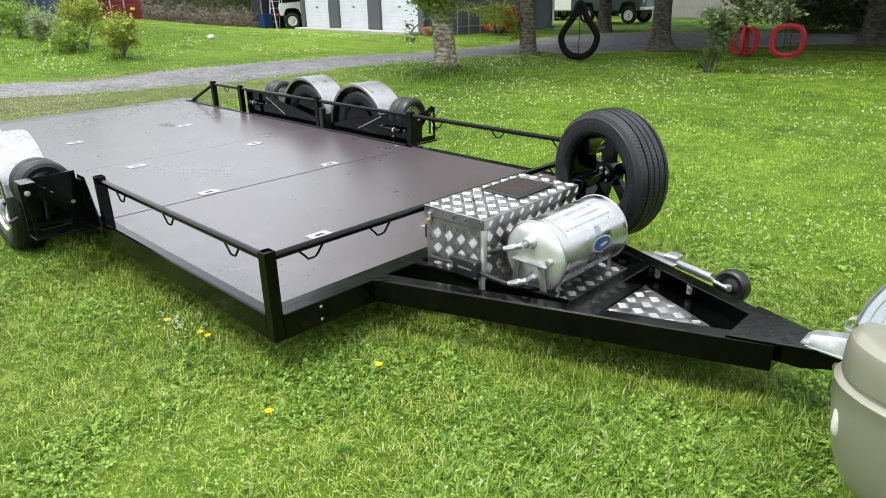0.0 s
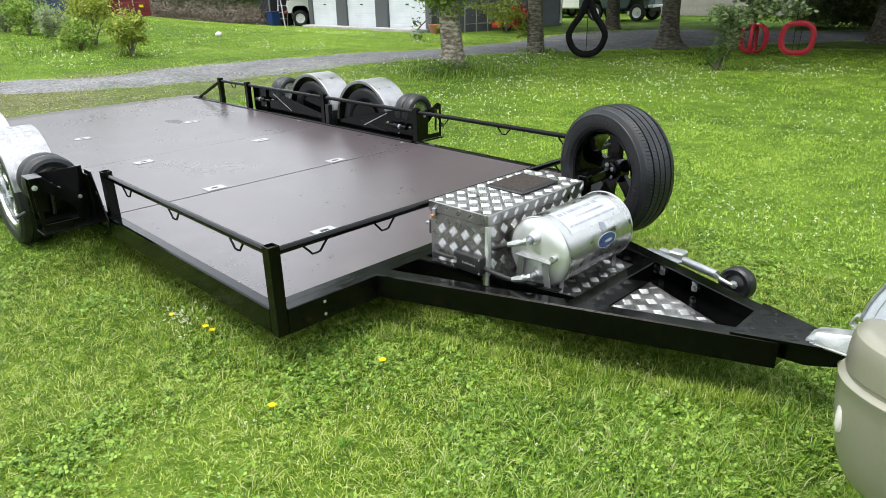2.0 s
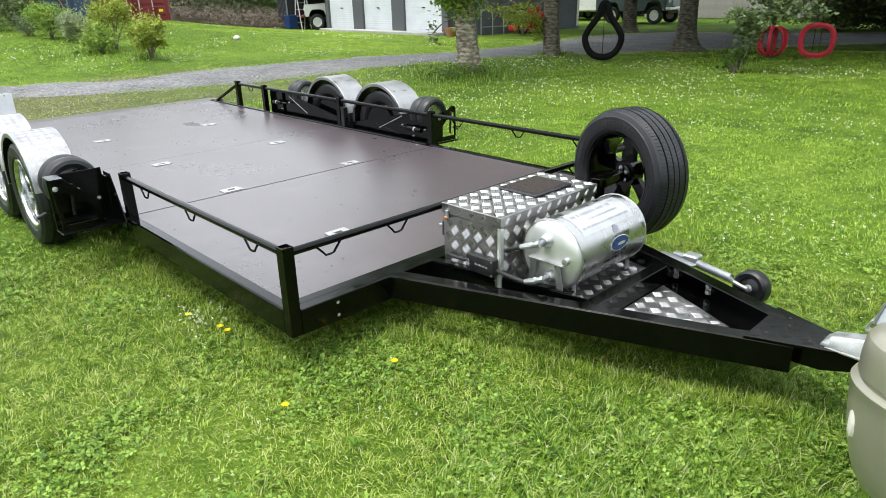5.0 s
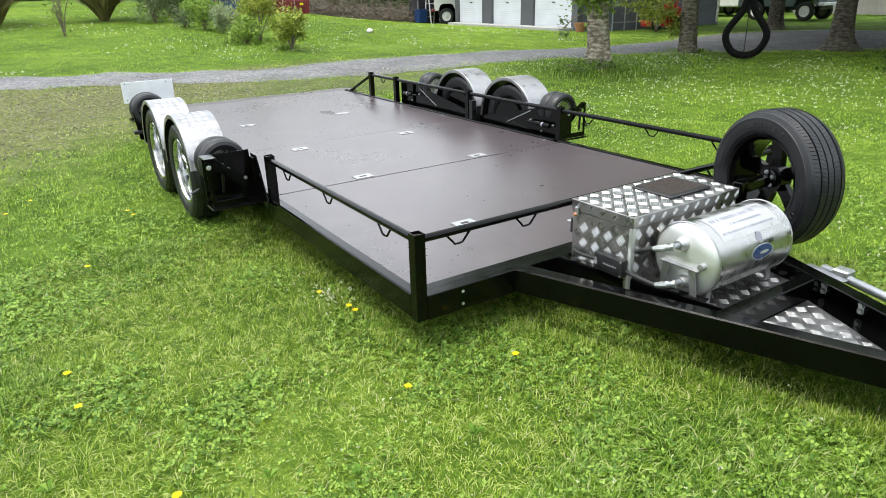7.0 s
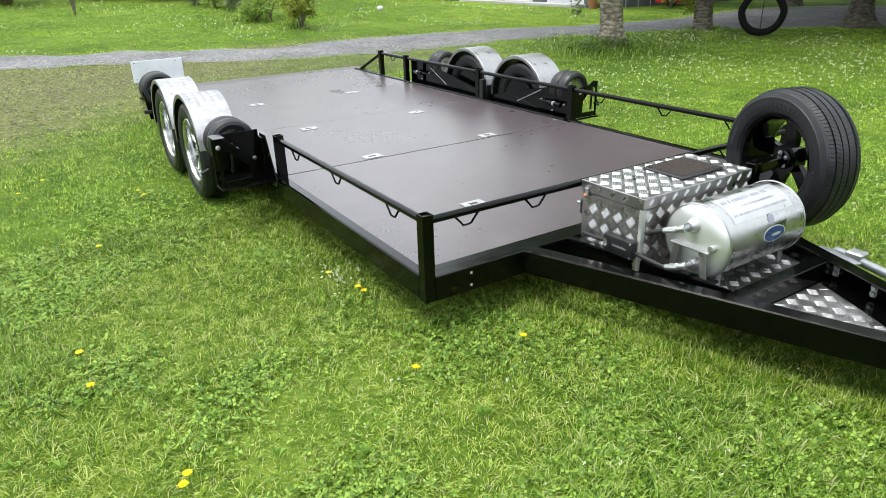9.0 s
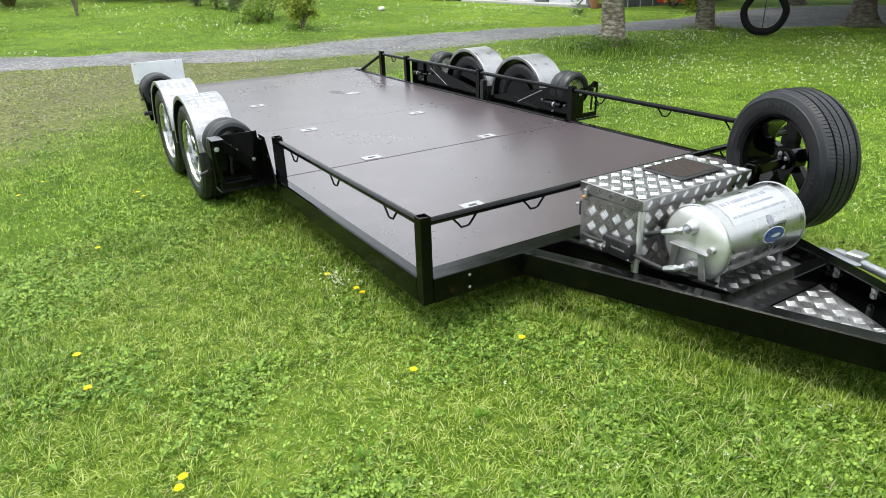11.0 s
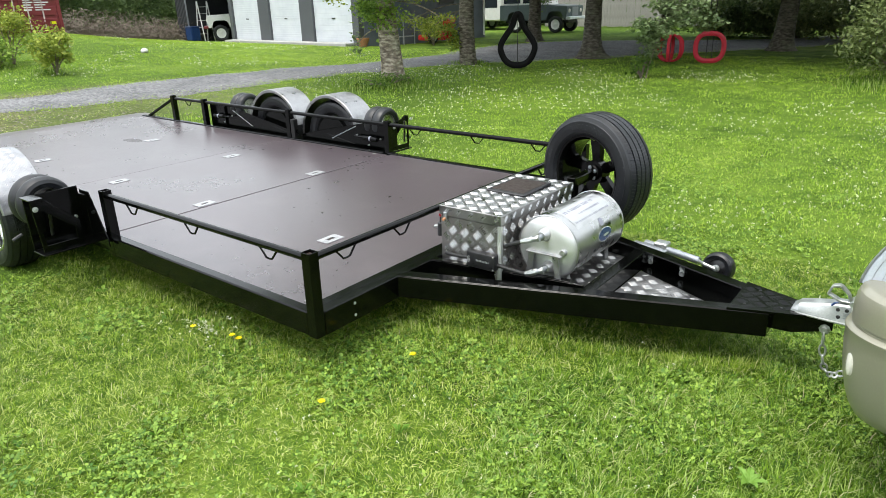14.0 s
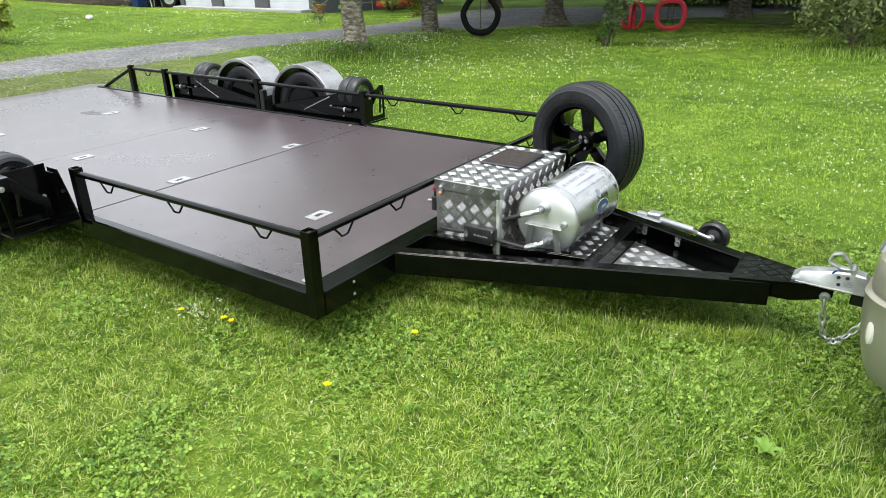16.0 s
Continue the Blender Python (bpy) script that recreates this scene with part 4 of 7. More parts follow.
        bolts("pivot_bolt", [(bx, Y(-0.046), bz) for bx, bz in ((xm + 0.19 * hi_end, z), (xm - 0.09 * hi_end, z + 0.01), (xm + 0.05 * hi_end, z - 0.065))], (0, s, 0), 0.006, 0.016, M_ZINC, ck)
        # thin pale bar put in for the light edge of a strut
        part("strut_light_edge", beam((xm - 0.1 * hi_end, Y(-0.046), 0.47), (xm - 0.42 * hi_end, Y(-0.046), 0.33), 0.005, 0.009, None, 0.001), M_PIPE, ck)


side_gear(False)
side_gear(True)
part("hub_carrier", box((-3.03, WIDE - 0.02, 0.29), (-2.98, WIDE + 0.03, 0.47), 0.004), M_STEEL_DARK, trailer)
part("tail_panel", box((-5.413, -0.205, 0.43), (-5.405, 0.295, 0.642), 0.002), M_ALU_DULL, trailer, "dull aluminium lamp panel standing at the tail")
bolts("panel_bolt", [(-5.405, y, z) for y, z in ((-0.17, 0.625), (0.23, 0.62), (-0.17, 0.46))], (1, 0, 0), 0.004, 0.003, M_STEEL_DARK, trailer)
part("panel_stay", box((-5.43, 0.0, 0.29), (-5.414, 0.04, 0.6), 0.002), M_BLACK, trailer)

# drawbar
MID = 1.15
NEAR_A, NEAR_B = (0.03, 0.485), (1.36, 0.99)


def arm_side(flip):
    def Y(v):
        return 2 * MID - v if flip else v

    a, b = Vector((NEAR_A[0], Y(NEAR_A[1]), 0)), Vector((NEAR_B[0] + 0.16, Y(NEAR_B[1] + 0.062), 0))
    d = (b - a).normalized()
    side = Vector((-d.y, d.x, 0)) * (-1 if flip else 1)
    web = part("drawbar_arm", beam((*(a.xy), 0.237), (*(b.xy), 0.237), 0.008, 0.104, None, 0.002), M_BLACK, trailer)
    part("arm_flange", beam((*((a + side * 0.037).xy), 0.287), (*((b + side * 0.03).xy), 0.287), 0.066, 0.008, None, 0.0035), M_BLACK, web)
    part("arm_flange", beam((*((a + side * 0.037).xy), 0.188), (*((b + side * 0.03).xy), 0.188), 0.066, 0.008, None, 0.0035), M_BLACK, web)
    places = []
    for x, h in ((0.865, 0.222), (0.865, 0.248), (1.05, 0.222), (1.05, 0.248)):
        p = a + d * ((x - a.x) / d.x)
        places.append((p.x, p.y + (-0.004 if flip else 0.004), h))
    bolts("arm_bolt", places, (0, -1 if flip else 1, 0), 0.011, 0.02, M_ZINC, web)


arm_side(False)
arm_side(True)
# inner tray for the box and tank
part("tray_side", beam((0.032, 0.735, 0.245), (0.79, 0.88, 0.245), 0.006, 0.09, None, 0.001), M_BLACK, trailer)
part("tray_lip", beam((0.032, 0.752, 0.292), (0.72, 0.885, 0.292), 0.034, 0.006, None, 0.001), M_BLACK, trailer)
part("tray_side", beam((0.032, 1.62, 0.245), (0.79, 1.46, 0.245), 0.006, 0.09, None, 0.001), M_BLACK, trailer)
TRAY = [(0.034, 0.74), (0.79, 0.86), (0.79, 1.455), (0.034, 1.615)]
tray = part("tray_floor", plate(TRAY, 0.004, Matrix.Translation((0, 0, 0.222))), M_CHEQ_FLOOR, trailer, "aluminium tread-plate tray floor")
_in = in_polygon(TRAY)
tread_bars(tray, M_BAR_DULL, 0.8, 0.9, lambda u, v, h: (u, 0.73 + v, 0.226 + h), inside=lambda u, v: u > 0.39 and _in(u, 0.73 + v))
part("drawbar_cross", box((0.79, 0.80, 0.19), (0.85, 1.5, 0.287), 0.004), M_BLACK, trailer)
part("gusset_plate", plate([(0.853, 0.84), (1.36, 1.005), (1.36, 1.295), (0.853, 1.475)], 0.003, Matrix.Translation((0, 0, 0.192))), M_BLACK, trailer)
NOSE = [(0.854, 0.90), (0.99, 0.98), (1.235, 1.13), (1.235, 1.21), (1.05, 1.30), (0.854, 1.39)]
nose = part("nose_floor", plate(NOSE, 0.004, Matrix.Translation((0, 0, 0.1975))), M_CHEQ_FLOOR, trailer, "tread-plate floor in the drawbar nose")
_in_nose = in_polygon(NOSE)
tread_bars(nose, M_BAR_DULL, 0.4, 0.5, lambda u, v, h: (0.85 + u, 0.89 + v, 0.2015 + h), inside=lambda u, v: _in_nose(0.85 + u, 0.89 + v))
nose_cap = part("nose_plate", plate([(1.37, 0.99), (1.66, 1.098), (1.74, 1.105), (1.74, 1.195), (1.66, 1.202), (1.37, 1.31)], 0.008, Matrix.Translation((0, 0, 0.292)), None, (), 0.002), M_BLACK, trailer, "black tread-plate cap over the nose")
_in_cap = in_polygon([(1.375, 0.996), (1.66, 1.104), (1.735, 1.11), (1.735, 1.19), (1.66, 1.196), (1.375, 1.304)])
tread_bars(nose_cap, M_BLACK, 0.38, 0.33, lambda u, v, h: (1.365 + u, 0.985 + v, 0.30 + h), inside=lambda u, v: _in_cap(1.365 + u, 0.985 + v))
part("nose_box", plate([(1.37, 0.992), (1.52, 1.05), (1.52, 1.25), (1.37, 1.308)], 0.104, Matrix.Translation((0, 0, 0.185)), None, (), 0.003), M_BLACK, trailer)
neck = plate([(1.5, 0.29), (1.74, 0.29), (1.74, 0.252), (1.6, 0.205), (1.5, 0.2)], 0.09, plane_at((0, MID + 0.045, 0), (1, 0, 0), (0, 0, 1)), None, (), 0.003)
part("drawbar_neck", neck, M_BLACK, trailer)
bolts("nose_rivet", [(x, y, 0.30) for x, y in ((1.42, 1.07), (1.46, 1.18), (1.44, 1.24), (1.55, 1.11), (1.58, 1.18))], (0, 0, 1), 0.004, 0.002, M_STEEL_DARK, trailer)
part("safety_bolt", bolt((1.715, MID - 0.045, 0.255), (0, -1, 0), 0.014, None, 0.014), M_ZINC, trailer)

# coupling head: a long pressed wedge whose flanges turn out along its foot
def wedge(sections):
    """Skins a row of sections (x, half foot, half crown, foot z, crown z)."""
    bm = bmesh.new()
    rows = [[bm.verts.new((x, MID + y, z)) for y, z in ((-a, z0), (-a * 0.96, z0 + 0.008), (-b, z1 - 0.006), (-b * 0.8, z1), (b * 0.8, z1), (b, z1 - 0.006), (a * 0.96, z0 + 0.008), (a, z0))] for x, a, b, z0, z1 in sections]
    for p, q in zip(rows, rows[1:]):
        for k in range(8):
            bm.faces.new((p[k], p[(k + 1) % 8], q[(k + 1) % 8], q[k]))
    bm.faces.new(rows[0])
    bm.faces.new(rows[-1][::-1])
    return bm


coupling = part("coupling", wedge([(1.585, 0.043, 0.036, 0.301, 0.306), (1.61, 0.045, 0.034, 0.301, 0.334), (1.68, 0.048, 0.032, 0.299, 0.352), (1.74, 0.05, 0.033, 0.296, 0.364), (1.79, 0.05, 0.036, 0.292, 0.37), (1.835, 0.046, 0.032, 0.29, 0.362), (1.865, 0.034, 0.022, 0.292, 0.335)]), M_ZINC, trailer, "zinc-plated ball coupling with a latch handle")
for s in (-1, 1):
    part("coupling_flange", plate([(1.60, s * 0.044), (1.72, s * 0.05), (1.80, s * 0.05), (1.80, s * 0.062), (1.72, s * 0.062), (1.60, s * 0.054)], 0.005, Matrix.Translation((0, MID, 0.296)), None, (), 0.001), M_ZINC, coupling)
loop = [(1.742, 0.376), (1.700, 0.396), (1.712, 0.43), (1.738, 0.437), (1.768, 0.41), (1.782, 0.378)]
bm = None
for p, q in zip(loop, loop[1:] + loop[:1]):
    bm = beam((p[0], MID - 0.012, p[1]), (q[0], MID - 0.012, q[1]), 0.008, 0.03, bm, 0.002, (0, 1, 0))
part("latch_handle", bm, M_ZINC, coupling, "bent zinc latch handle")
part("latch_pivot", tube([(1.79, MID - 0.036, 0.375), (1.79, MID + 0.036, 0.375)], 0.011, 12), M_ZINC, coupling)
bolts("coupling_hole", [(x, MID - 0.045, z) for x, z in ((1.745, 0.348), (1.775, 0.351), (1.75, 0.318))], (0, -1, 0.2), 0.005, 0.003, M_STEEL_DARK, coupling)
bm = None
for k in range(3):
    bm = box((1.765, MID - 0.0485, 0.318 + k * 0.01), (1.80 - k * 0.004, MID - 0.0445, 0.321 + k * 0.01), 0, bm)
part("stamped_lines", bm, M_PIPE, coupling)
part("breakaway_clip", tube([(1.722, MID - 0.05, 0.362), (1.732, MID - 0.05, 0.376), (1.742, MID - 0.046, 0.378)], 0.004, 8), M_BLUE_PLASTIC, coupling, "blue plastic clip")

# safety chain
CHAIN = [Vector(p) for p in arc_points((1.715, MID - 0.055, 0.245), (1.735, MID - 0.08, -0.10), (1.90, MID - 0.02, 0.25), 12)]
for k, (p, q) in enumerate(zip(CHAIN, CHAIN[1:])):
    d = (q - p).normalized()
    sd = d.cross(Vector((0, 1, 0)) if k % 2 else Vector((1, 0.3, 0.2))).normalized()
    c, hl, hw = (p + q) / 2, (q - p).length * 0.62, 0.011
    pts = [c + d * hl * math.cos(a) * 0.9 + sd * hw * math.sin(a) for a in (2 * math.pi * i / 14 for i in range(15))]
    part("chain_link", tube(pts, 0.0042, 8, None, None, False), M_ZINC, trailer)

# jockey wheel, folded along the far arm
jb = part("jockey_tube", tube([(0.78, 1.63, 0.262), (1.09, 1.54, 0.258)], 0.019, 16), M_PIPE, trailer, "zinc jockey wheel tube")
part("jockey_clamp", box((0.84, 1.575, 0.245), (0.91, 1.64, 0.295), 0.006), M_ZINC, jb)
part("jockey_strap", beam((0.74, 1.575, 0.28), (0.93, 1.515, 0.28), 0.03, 0.008), M_PIPE, jb)
JW, JA = Vector((1.19, 1.515, 0.255)), Vector((-0.12, -0.95, 0.12)).normalized()
part("jockey_fork", tube([(1.08, 1.54, 0.26), (1.13, 1.48, 0.27), JW + JA * 0.042], 0.009, 10), M_ZINC, jb)
jw = part("jockey_wheel", lathe([(0.045, -0.028), (0.063, -0.033), (0.073, -0.024), (0.076, 0), (0.073, 0.024), (0.063, 0.033), (0.045, 0.028)], JA, JW, 36, None, True), M_RUBBER, jb, "small solid rubber wheel")
part("jockey_hub", lathe([(0, 0.022), (0.03, 0.02), (0.044, 0.014), (0.047, 0), (0.044, -0.014), (0, -0.02)], JA, JW, 24), M_PLASTIC, jw)
part("jockey_axle", bolt(JW + JA * 0.03, JA, 0.012, None, 0.016), M_ZINC, jw)
part("ball_mount", box((1.80, MID - 0.03, 0.235), (1.93, MID + 0.03, 0.284), 0.006), M_STEEL_DARK, trailer)
trailer.matrix_basis = pose(0, 0, 0, 0, 0.35, 0)

# ---- things on the trailer ----
toolbox = thing("toolbox", "bright aluminium tread-plate toolbox on the drawbar", "toolbox")
BX0, BX1, BY0, BY1, BZ0, BZ1 = 0.055, 0.402, 0.797, 1.5, 0.228, 0.565
part("body", box((BX0, BY0, BZ0), (BX1, BY1, BZ1 - 0.052), 0.003), M_CHEQ, toolbox)
BW, BL, BH = BX1 - BX0, BY1 - BY0, BZ1 - 0.052 - BZ0
tread_bars(toolbox, M_BAR, BW, BH, lambda u, v, h: (BX0 + u, BY0 - h, BZ0 + v))
tread_bars(toolbox, M_BAR, BL, BH, lambda u, v, h: (BX1 + h, BY0 + u, BZ0 + v))
lid = part("lid", box((BX0 - 0.006, BY0 - 0.006, BZ1 - 0.05), (BX1 + 0.006, BY1 + 0.006, BZ1), 0.003), M_CHEQ_LID, toolbox)
tread_bars(lid, M_BAR, BW + 0.012, BL + 0.012, lambda u, v, h: (BX0 - 0.006 + u, BY0 - 0.006 + v, BZ1 + h))
tread_bars(lid, M_BAR, BW + 0.012, 0.05, lambda u, v, h: (BX0 - 0.006 + u, BY0 - 0.006 - h, BZ1 - 0.05 + v))
tread_bars(lid, M_BAR, BL + 0.012, 0.05, lambda u, v, h: (BX1 + 0.006 + h, BY0 - 0.006 + u, BZ1 - 0.05 + v))
for lo, hi in (((BX1 - 0.001, BY0 - 0.004, BZ0), (BX1 + 0.004, BY0 + 0.018, BZ1 - 0.052)), ((BX1 - 0.014, BY0 - 0.004, BZ0), (BX1 - 0.002, BY0 + 0.001, BZ1 - 0.052))):
    part("corner_angle", box(lo, hi, 0.001), M_ALU_CAP, toolbox)
panel = part("solar_panel", box((0.105, 1.115, BZ1), (0.335, 1.40, BZ1 + 0.012), 0.006), M_PLASTIC, lid, "small dark solar panel")
part("solar_cell", box((0.125, 1.14, BZ1 + 0.0115), (0.315, 1.375, BZ1 + 0.0135), 0.001), M_RECESS, panel)
latch = part("latch", box((0.08, BY0 - 0.016, 0.494), (0.1, BY0 - 0.004, 0.535), 0.003), M_PIPE, toolbox)
part("latch_lock", lathe([(0, 0.014), (0.007, 0.014), (0.008, 0), (0.0, 0)], (0, -1, 0), (0.09, BY0 - 0.016, 0.502), 14), M_ORANGE, latch)
iso = part("isolator_switch", lathe([(0, 0.055), (0.012, 0.055), (0.014, 0.03), (0.024, 0.025), (0.026, -0.04), (0.0, -0.04)], (0, 0, 1), (0.008, 0.866, 0.42), 20), M_PLASTIC, toolbox, "black round battery isolator")
part("isolator_key", box((-0.008, 0.853, 0.476), (0.018, 0.879, 0.496), 0.006), M_RED, iso, "red isolator key")
part("cable_lug", tube([(0.0, 0.862, 0.425), (-0.035, 0.858, 0.42)], 0.008, 10), M_ZINC, iso)

brake_unit = thing("brake_controller", "black plastic electric brake controller box on the toolbox side", "controller")
part("case", box((0.235, BY0 - 0.042, 0.297), (0.395, BY0 - 0.001, 0.378), 0.008, None, 3), M_PLASTIC, brake_unit)
bm = None
for k in range(9):
    bm = box((0.292 + k * 0.0085, BY0 - 0.0432, 0.334), (0.2965 + k * 0.0085, BY0 - 0.0415, 0.334 + (0.007 if k % 3 else 0.010)), 0, bm)
part("print", bm, M_LABEL, brake_unit, "illegible white print")
bm = None
for r in (0.008, 0.014, 0.02):
    bm = tube([(0.262 + r * math.cos(a), BY0 - 0.0425, 0.337 + r * math.sin(a)) for a in (radians(120 + 15 * i) for i in range(9))], 0.0014, 6, bm)
part("emblem", bm, M_LABEL, brake_unit)
bolts("screw", [(0.387, BY0 - 0.042, 0.369), (0.387, BY0 - 0.042, 0.307)], (0, -1, 0), 0.003, 0.002, M_ZINC, brake_unit)
part("cable", tube(arc_points((0.24, BY0 - 0.02, 0.335), (0.17, BY0 - 0.035, 0.33), (0.09, BY0 - 0.012, 0.325), 8), 0.009, 10), M_HOSE, brake_unit)

tank = thing("air_tank", "polished aluminium air tank lying on legs on the drawbar", "air tank")
TX, TZ, TR, TY0, TY1 = 0.59, 0.415, 0.153, 0.905, 1.405
shell = part("shell", lathe([(TR - 0.001, 0.012), (TR - 0.001, 0.018), (TR, 0.022), (TR, TY1 - TY0 - 0.02), (TR + 0.001, TY1 - TY0 - 0.012), (TR - 0.003, TY1 - TY0 - 0.004), (0.138, TY1 - TY0 + 0.01), (0.1, TY1 - TY0 + 0.024), (0.04, TY1 - TY0 + 0.032), (0, TY1 - TY0 + 0.034)], (0, 1, 0), (TX, TY0, TZ), 72), M_ALU, tank)
part("end_cap", lathe([(0, -0.024), (0.05, -0.022), (0.1, -0.017), (0.134, -0.008), (TR - 0.006, 0.002), (TR - 0.001, 0.01), (TR - 0.001, 0.012)], (0, 1, 0), (TX, TY0, TZ), 72), M_ALU_CAP, tank, "pale dished end cap")


for yy in (TY0 + 0.008, TY1 - 0.008):
    part("weld_seam", lathe([(TR - 0.001, -0.005), (TR + 0.0034, -0.0025), (TR + 0.0034, 0.0025), (TR - 0.001, 0.005)], (0, 1, 0), (TX, yy, TZ), 72), M_ALU_PLATE, tank)


def wrap(u0, u1, a0, a1, mat, name, label="", lift_r=0.0012, n=10):
    """A film on the shell between two stations and two angles above the level, towards the drawbar's nose."""
    bm = bmesh.new()
    rows = []
    for i in range(n + 1):
        a = radians(a0 + (a1 - a0) * i / n)
        rows.append([bm.verts.new((TX + (TR + lift_r) * math.cos(a), u, TZ + (TR + lift_r) * math.sin(a))) for u in (u0, u1)])
    for p, q in zip(rows, rows[1:]):
        bm.faces.new((p[0], p[1], q[1], q[0]))
    return part(name, bm, mat, tank, label)


wrap(0.96, 1.34, 38, 90, M_LABEL, "label", "grey printed label, illegible")
_r = random.Random(5)
for a, hgt, u0, u1, st in ((76, 7, 0.98, 1.25, 0.015), (62, 4, 1.06, 1.26, 0.011), (49, 4, 0.98, 1.32, 0.011), (82, 2, 1.28, 1.32, 0.02)):
    u = u0
    while u < u1:
        w = st * _r.uniform(0.55, 0.8)
        wrap(u, u + w, a - hgt / 2, a + hgt / 2, M_GREY_INK, "print_bar", "", 0.002, 2)
        u += st * (1.0 if _r.random() < 0.85 else 1.7)


def wrap_oval(uc, ac, hu, ha, mat, name, up, label=""):
    bm = bmesh.new()
    c = bm.verts.new((TX + (TR + up) * math.cos(radians(ac)), uc, TZ + (TR + up) * math.sin(radians(ac))))
    ring = []
    for k in range(24):
        t = 2 * math.pi * k / 24
        a = radians(ac + ha * math.sin(t))
        ring.append(bm.verts.new((TX + (TR + up) * math.cos(a), uc + hu * math.cos(t), TZ + (TR + up) * math.sin(a))))
    for k in range(24):
        bm.faces.new((c, ring[k], ring[(k + 1) % 24]))
    part(name, bm, mat, tank, label)


wrap_oval(1.185, 6, 0.07, 12, M_WHITE_INK, "badge_edge", 0.0015)
wrap_oval(1.185, 6, 0.067, 11, M_BLUE_BADGE, "badge", 0.0022, "dark blue oval sticker")
wrap_oval(1.195, 5, 0.03, 2.5, M_LABEL, "badge_mark", 0.003)
wrap_oval(1.175, 30, 0.02, 7.5, M_GREY_INK, "emblem", 0.0015, "small grey emblem")
for y in (0.965, 1.385):
    part("leg", box((TX + 0.075, y - 0.014, 0.226), (TX + 0.083, y + 0.014, 0.40), 0.002), M_ALU_PLATE, tank)
    part("leg", box((TX - 0.083, y - 0.014, 0.226), (TX - 0.075, y + 0.014, 0.40), 0.002), M_ALU_PLATE, tank)
foot = box((TX - 0.09, 0.86, 0.395), (TX + 0.09, 0.9, 0.401), 0.001)
foot = box((TX - 0.09, 0.897, 0.395), (TX + 0.09, 0.901, 0.43), 0.001, foot)
part("end_bracket", foot, M_ALU_PLATE, tank)
part("leg", beam((TX + 0.06, 0.865, 0.396), (TX + 0.085, 0.875, 0.226), 0.03, 0.006, None, 0.001, (0, 1, 0)), M_ALU_PLATE, tank)
part("leg", beam((TX - 0.06, 0.865, 0.396), (TX - 0.085, 0.875, 0.226), 0.03, 0.006, None, 0.001, (0, 1, 0)), M_ALU_PLATE, tank)
part("bracket_end", lathe([(0, 0.02), (0.014, 0.018), (0.014, -0.03), (0, -0.03)], (0, -1, 0), (TX + 0.095, 0.885, 0.418), 14), M_ALU_PLATE, tank)


def fitting(z, dx, bend):
    c = Vector((TX + dx, 0.872, z))
    b = part("boss", lathe([(0, 0.03), (0.02, 0.03), (0.024, 0.02), (0.03, 0.0), (0.033, -0.02)], (0, -1, 0), c + Vector((0, 0.01, 0)), 20), M_ALU_PLATE, tank)
    p0, p1 = c + Vector((0, -0.02, 0)), c + Vector((0, -0.05, 0))
    part("elbow", tube([p0, p1, p1 + Vector((-0.03, -0.012, bend * 0.01))], 0.012, 14), M_PIPE, b)
    part("hose_nut", lathe([(0.0, -0.022), (0.013, -0.022), (0.014, 0.0), (0.011, 0.03), (0, 0.03)], (-1, -0.25, bend * 0.3), p1 + Vector((-0.045, -0.016, bend * 0.015)), 8), M_ZINC, b)
    ax = Vector((-1, -0.25, bend * 0.3)).normalized()
    for off, rr in ((-0.012, 0.017), (0.018, 0.0155), (0.04, 0.0135)):
        part("hex_nut", lathe([(0, -0.006), (rr, -0.006), (rr, 0.006), (0, 0.006)], ax, p1 + ax * (0.01 + off), 6), M_ZINC, b)
    return p1 + Vector((-0.075, -0.022, bend * 0.025))


h1 = fitting(0.485, -0.005, -1)
h2 = fitting(0.335, 0.02, -1)
hose = thing("air_hose", "black rubber air hose from tank to toolbox", "hose")
part("line", tube(arc_points(h1, h1 + Vector((-0.08, -0.02, -0.03)), (0.404, 0.85, 0.40), 10), 0.01, 12), M_HOSE, hose)
hose2 = thing("air_hose", "black rubber air hose from tank to brake controller", "hose")
part("line", tube(arc_points(h2, h2 + Vector((-0.07, -0.02, 0.01)), (0.392, 0.785, 0.325), 10), 0.009, 12), M_HOSE, hose2)

# spare wheel on its stalk
spare = thing("spare_wheel", "spare trailer wheel with black alloy rim on a stalk", "wheel")
SC = (0.391, 1.806, 0.556)
SA = Vector((0.28, 0.96, 0)).normalized()
spare_tyre = road_wheel(spare, SC, SA, 0.335, 0.214, 0.212, M_BLACK, 0.05, False, 5)
sidewall_marks(spare_tyre, 0.335, 0.214, -SA, SC, 0.212)
stalk = part("stalk", box((0.345, 1.545, 0.26), (0.395, 1.595, 0.575), 0.004), M_BLACK, spare)
part("stalk_arm", beam((0.37, 1.56, 0.545), Vector(SC) - SA * 0.03, 0.05, 0.05, None, 0.004), M_BLACK, stalk)
part("mount_disc", lathe([(0, -0.006), (0.04, -0.006), (0.046, 0.0), (0.046, 0.03), (0, 0.03)], SA, Vector(SC) - SA * 0.03, 32), M_BLACK, stalk)
SE = Vector((SA.y, -SA.x, 0))
bolts("mount_nut", [Vector(SC) - SA * 0.042 + SE * 0.034 * math.cos(a) + Vector((0, 0, 0.034 * math.sin(a))) for a in (2 * math.pi * k / 5 + 0.5 for k in range(5))], -SA, 0.008, 0.01, M_PIPE, stalk)

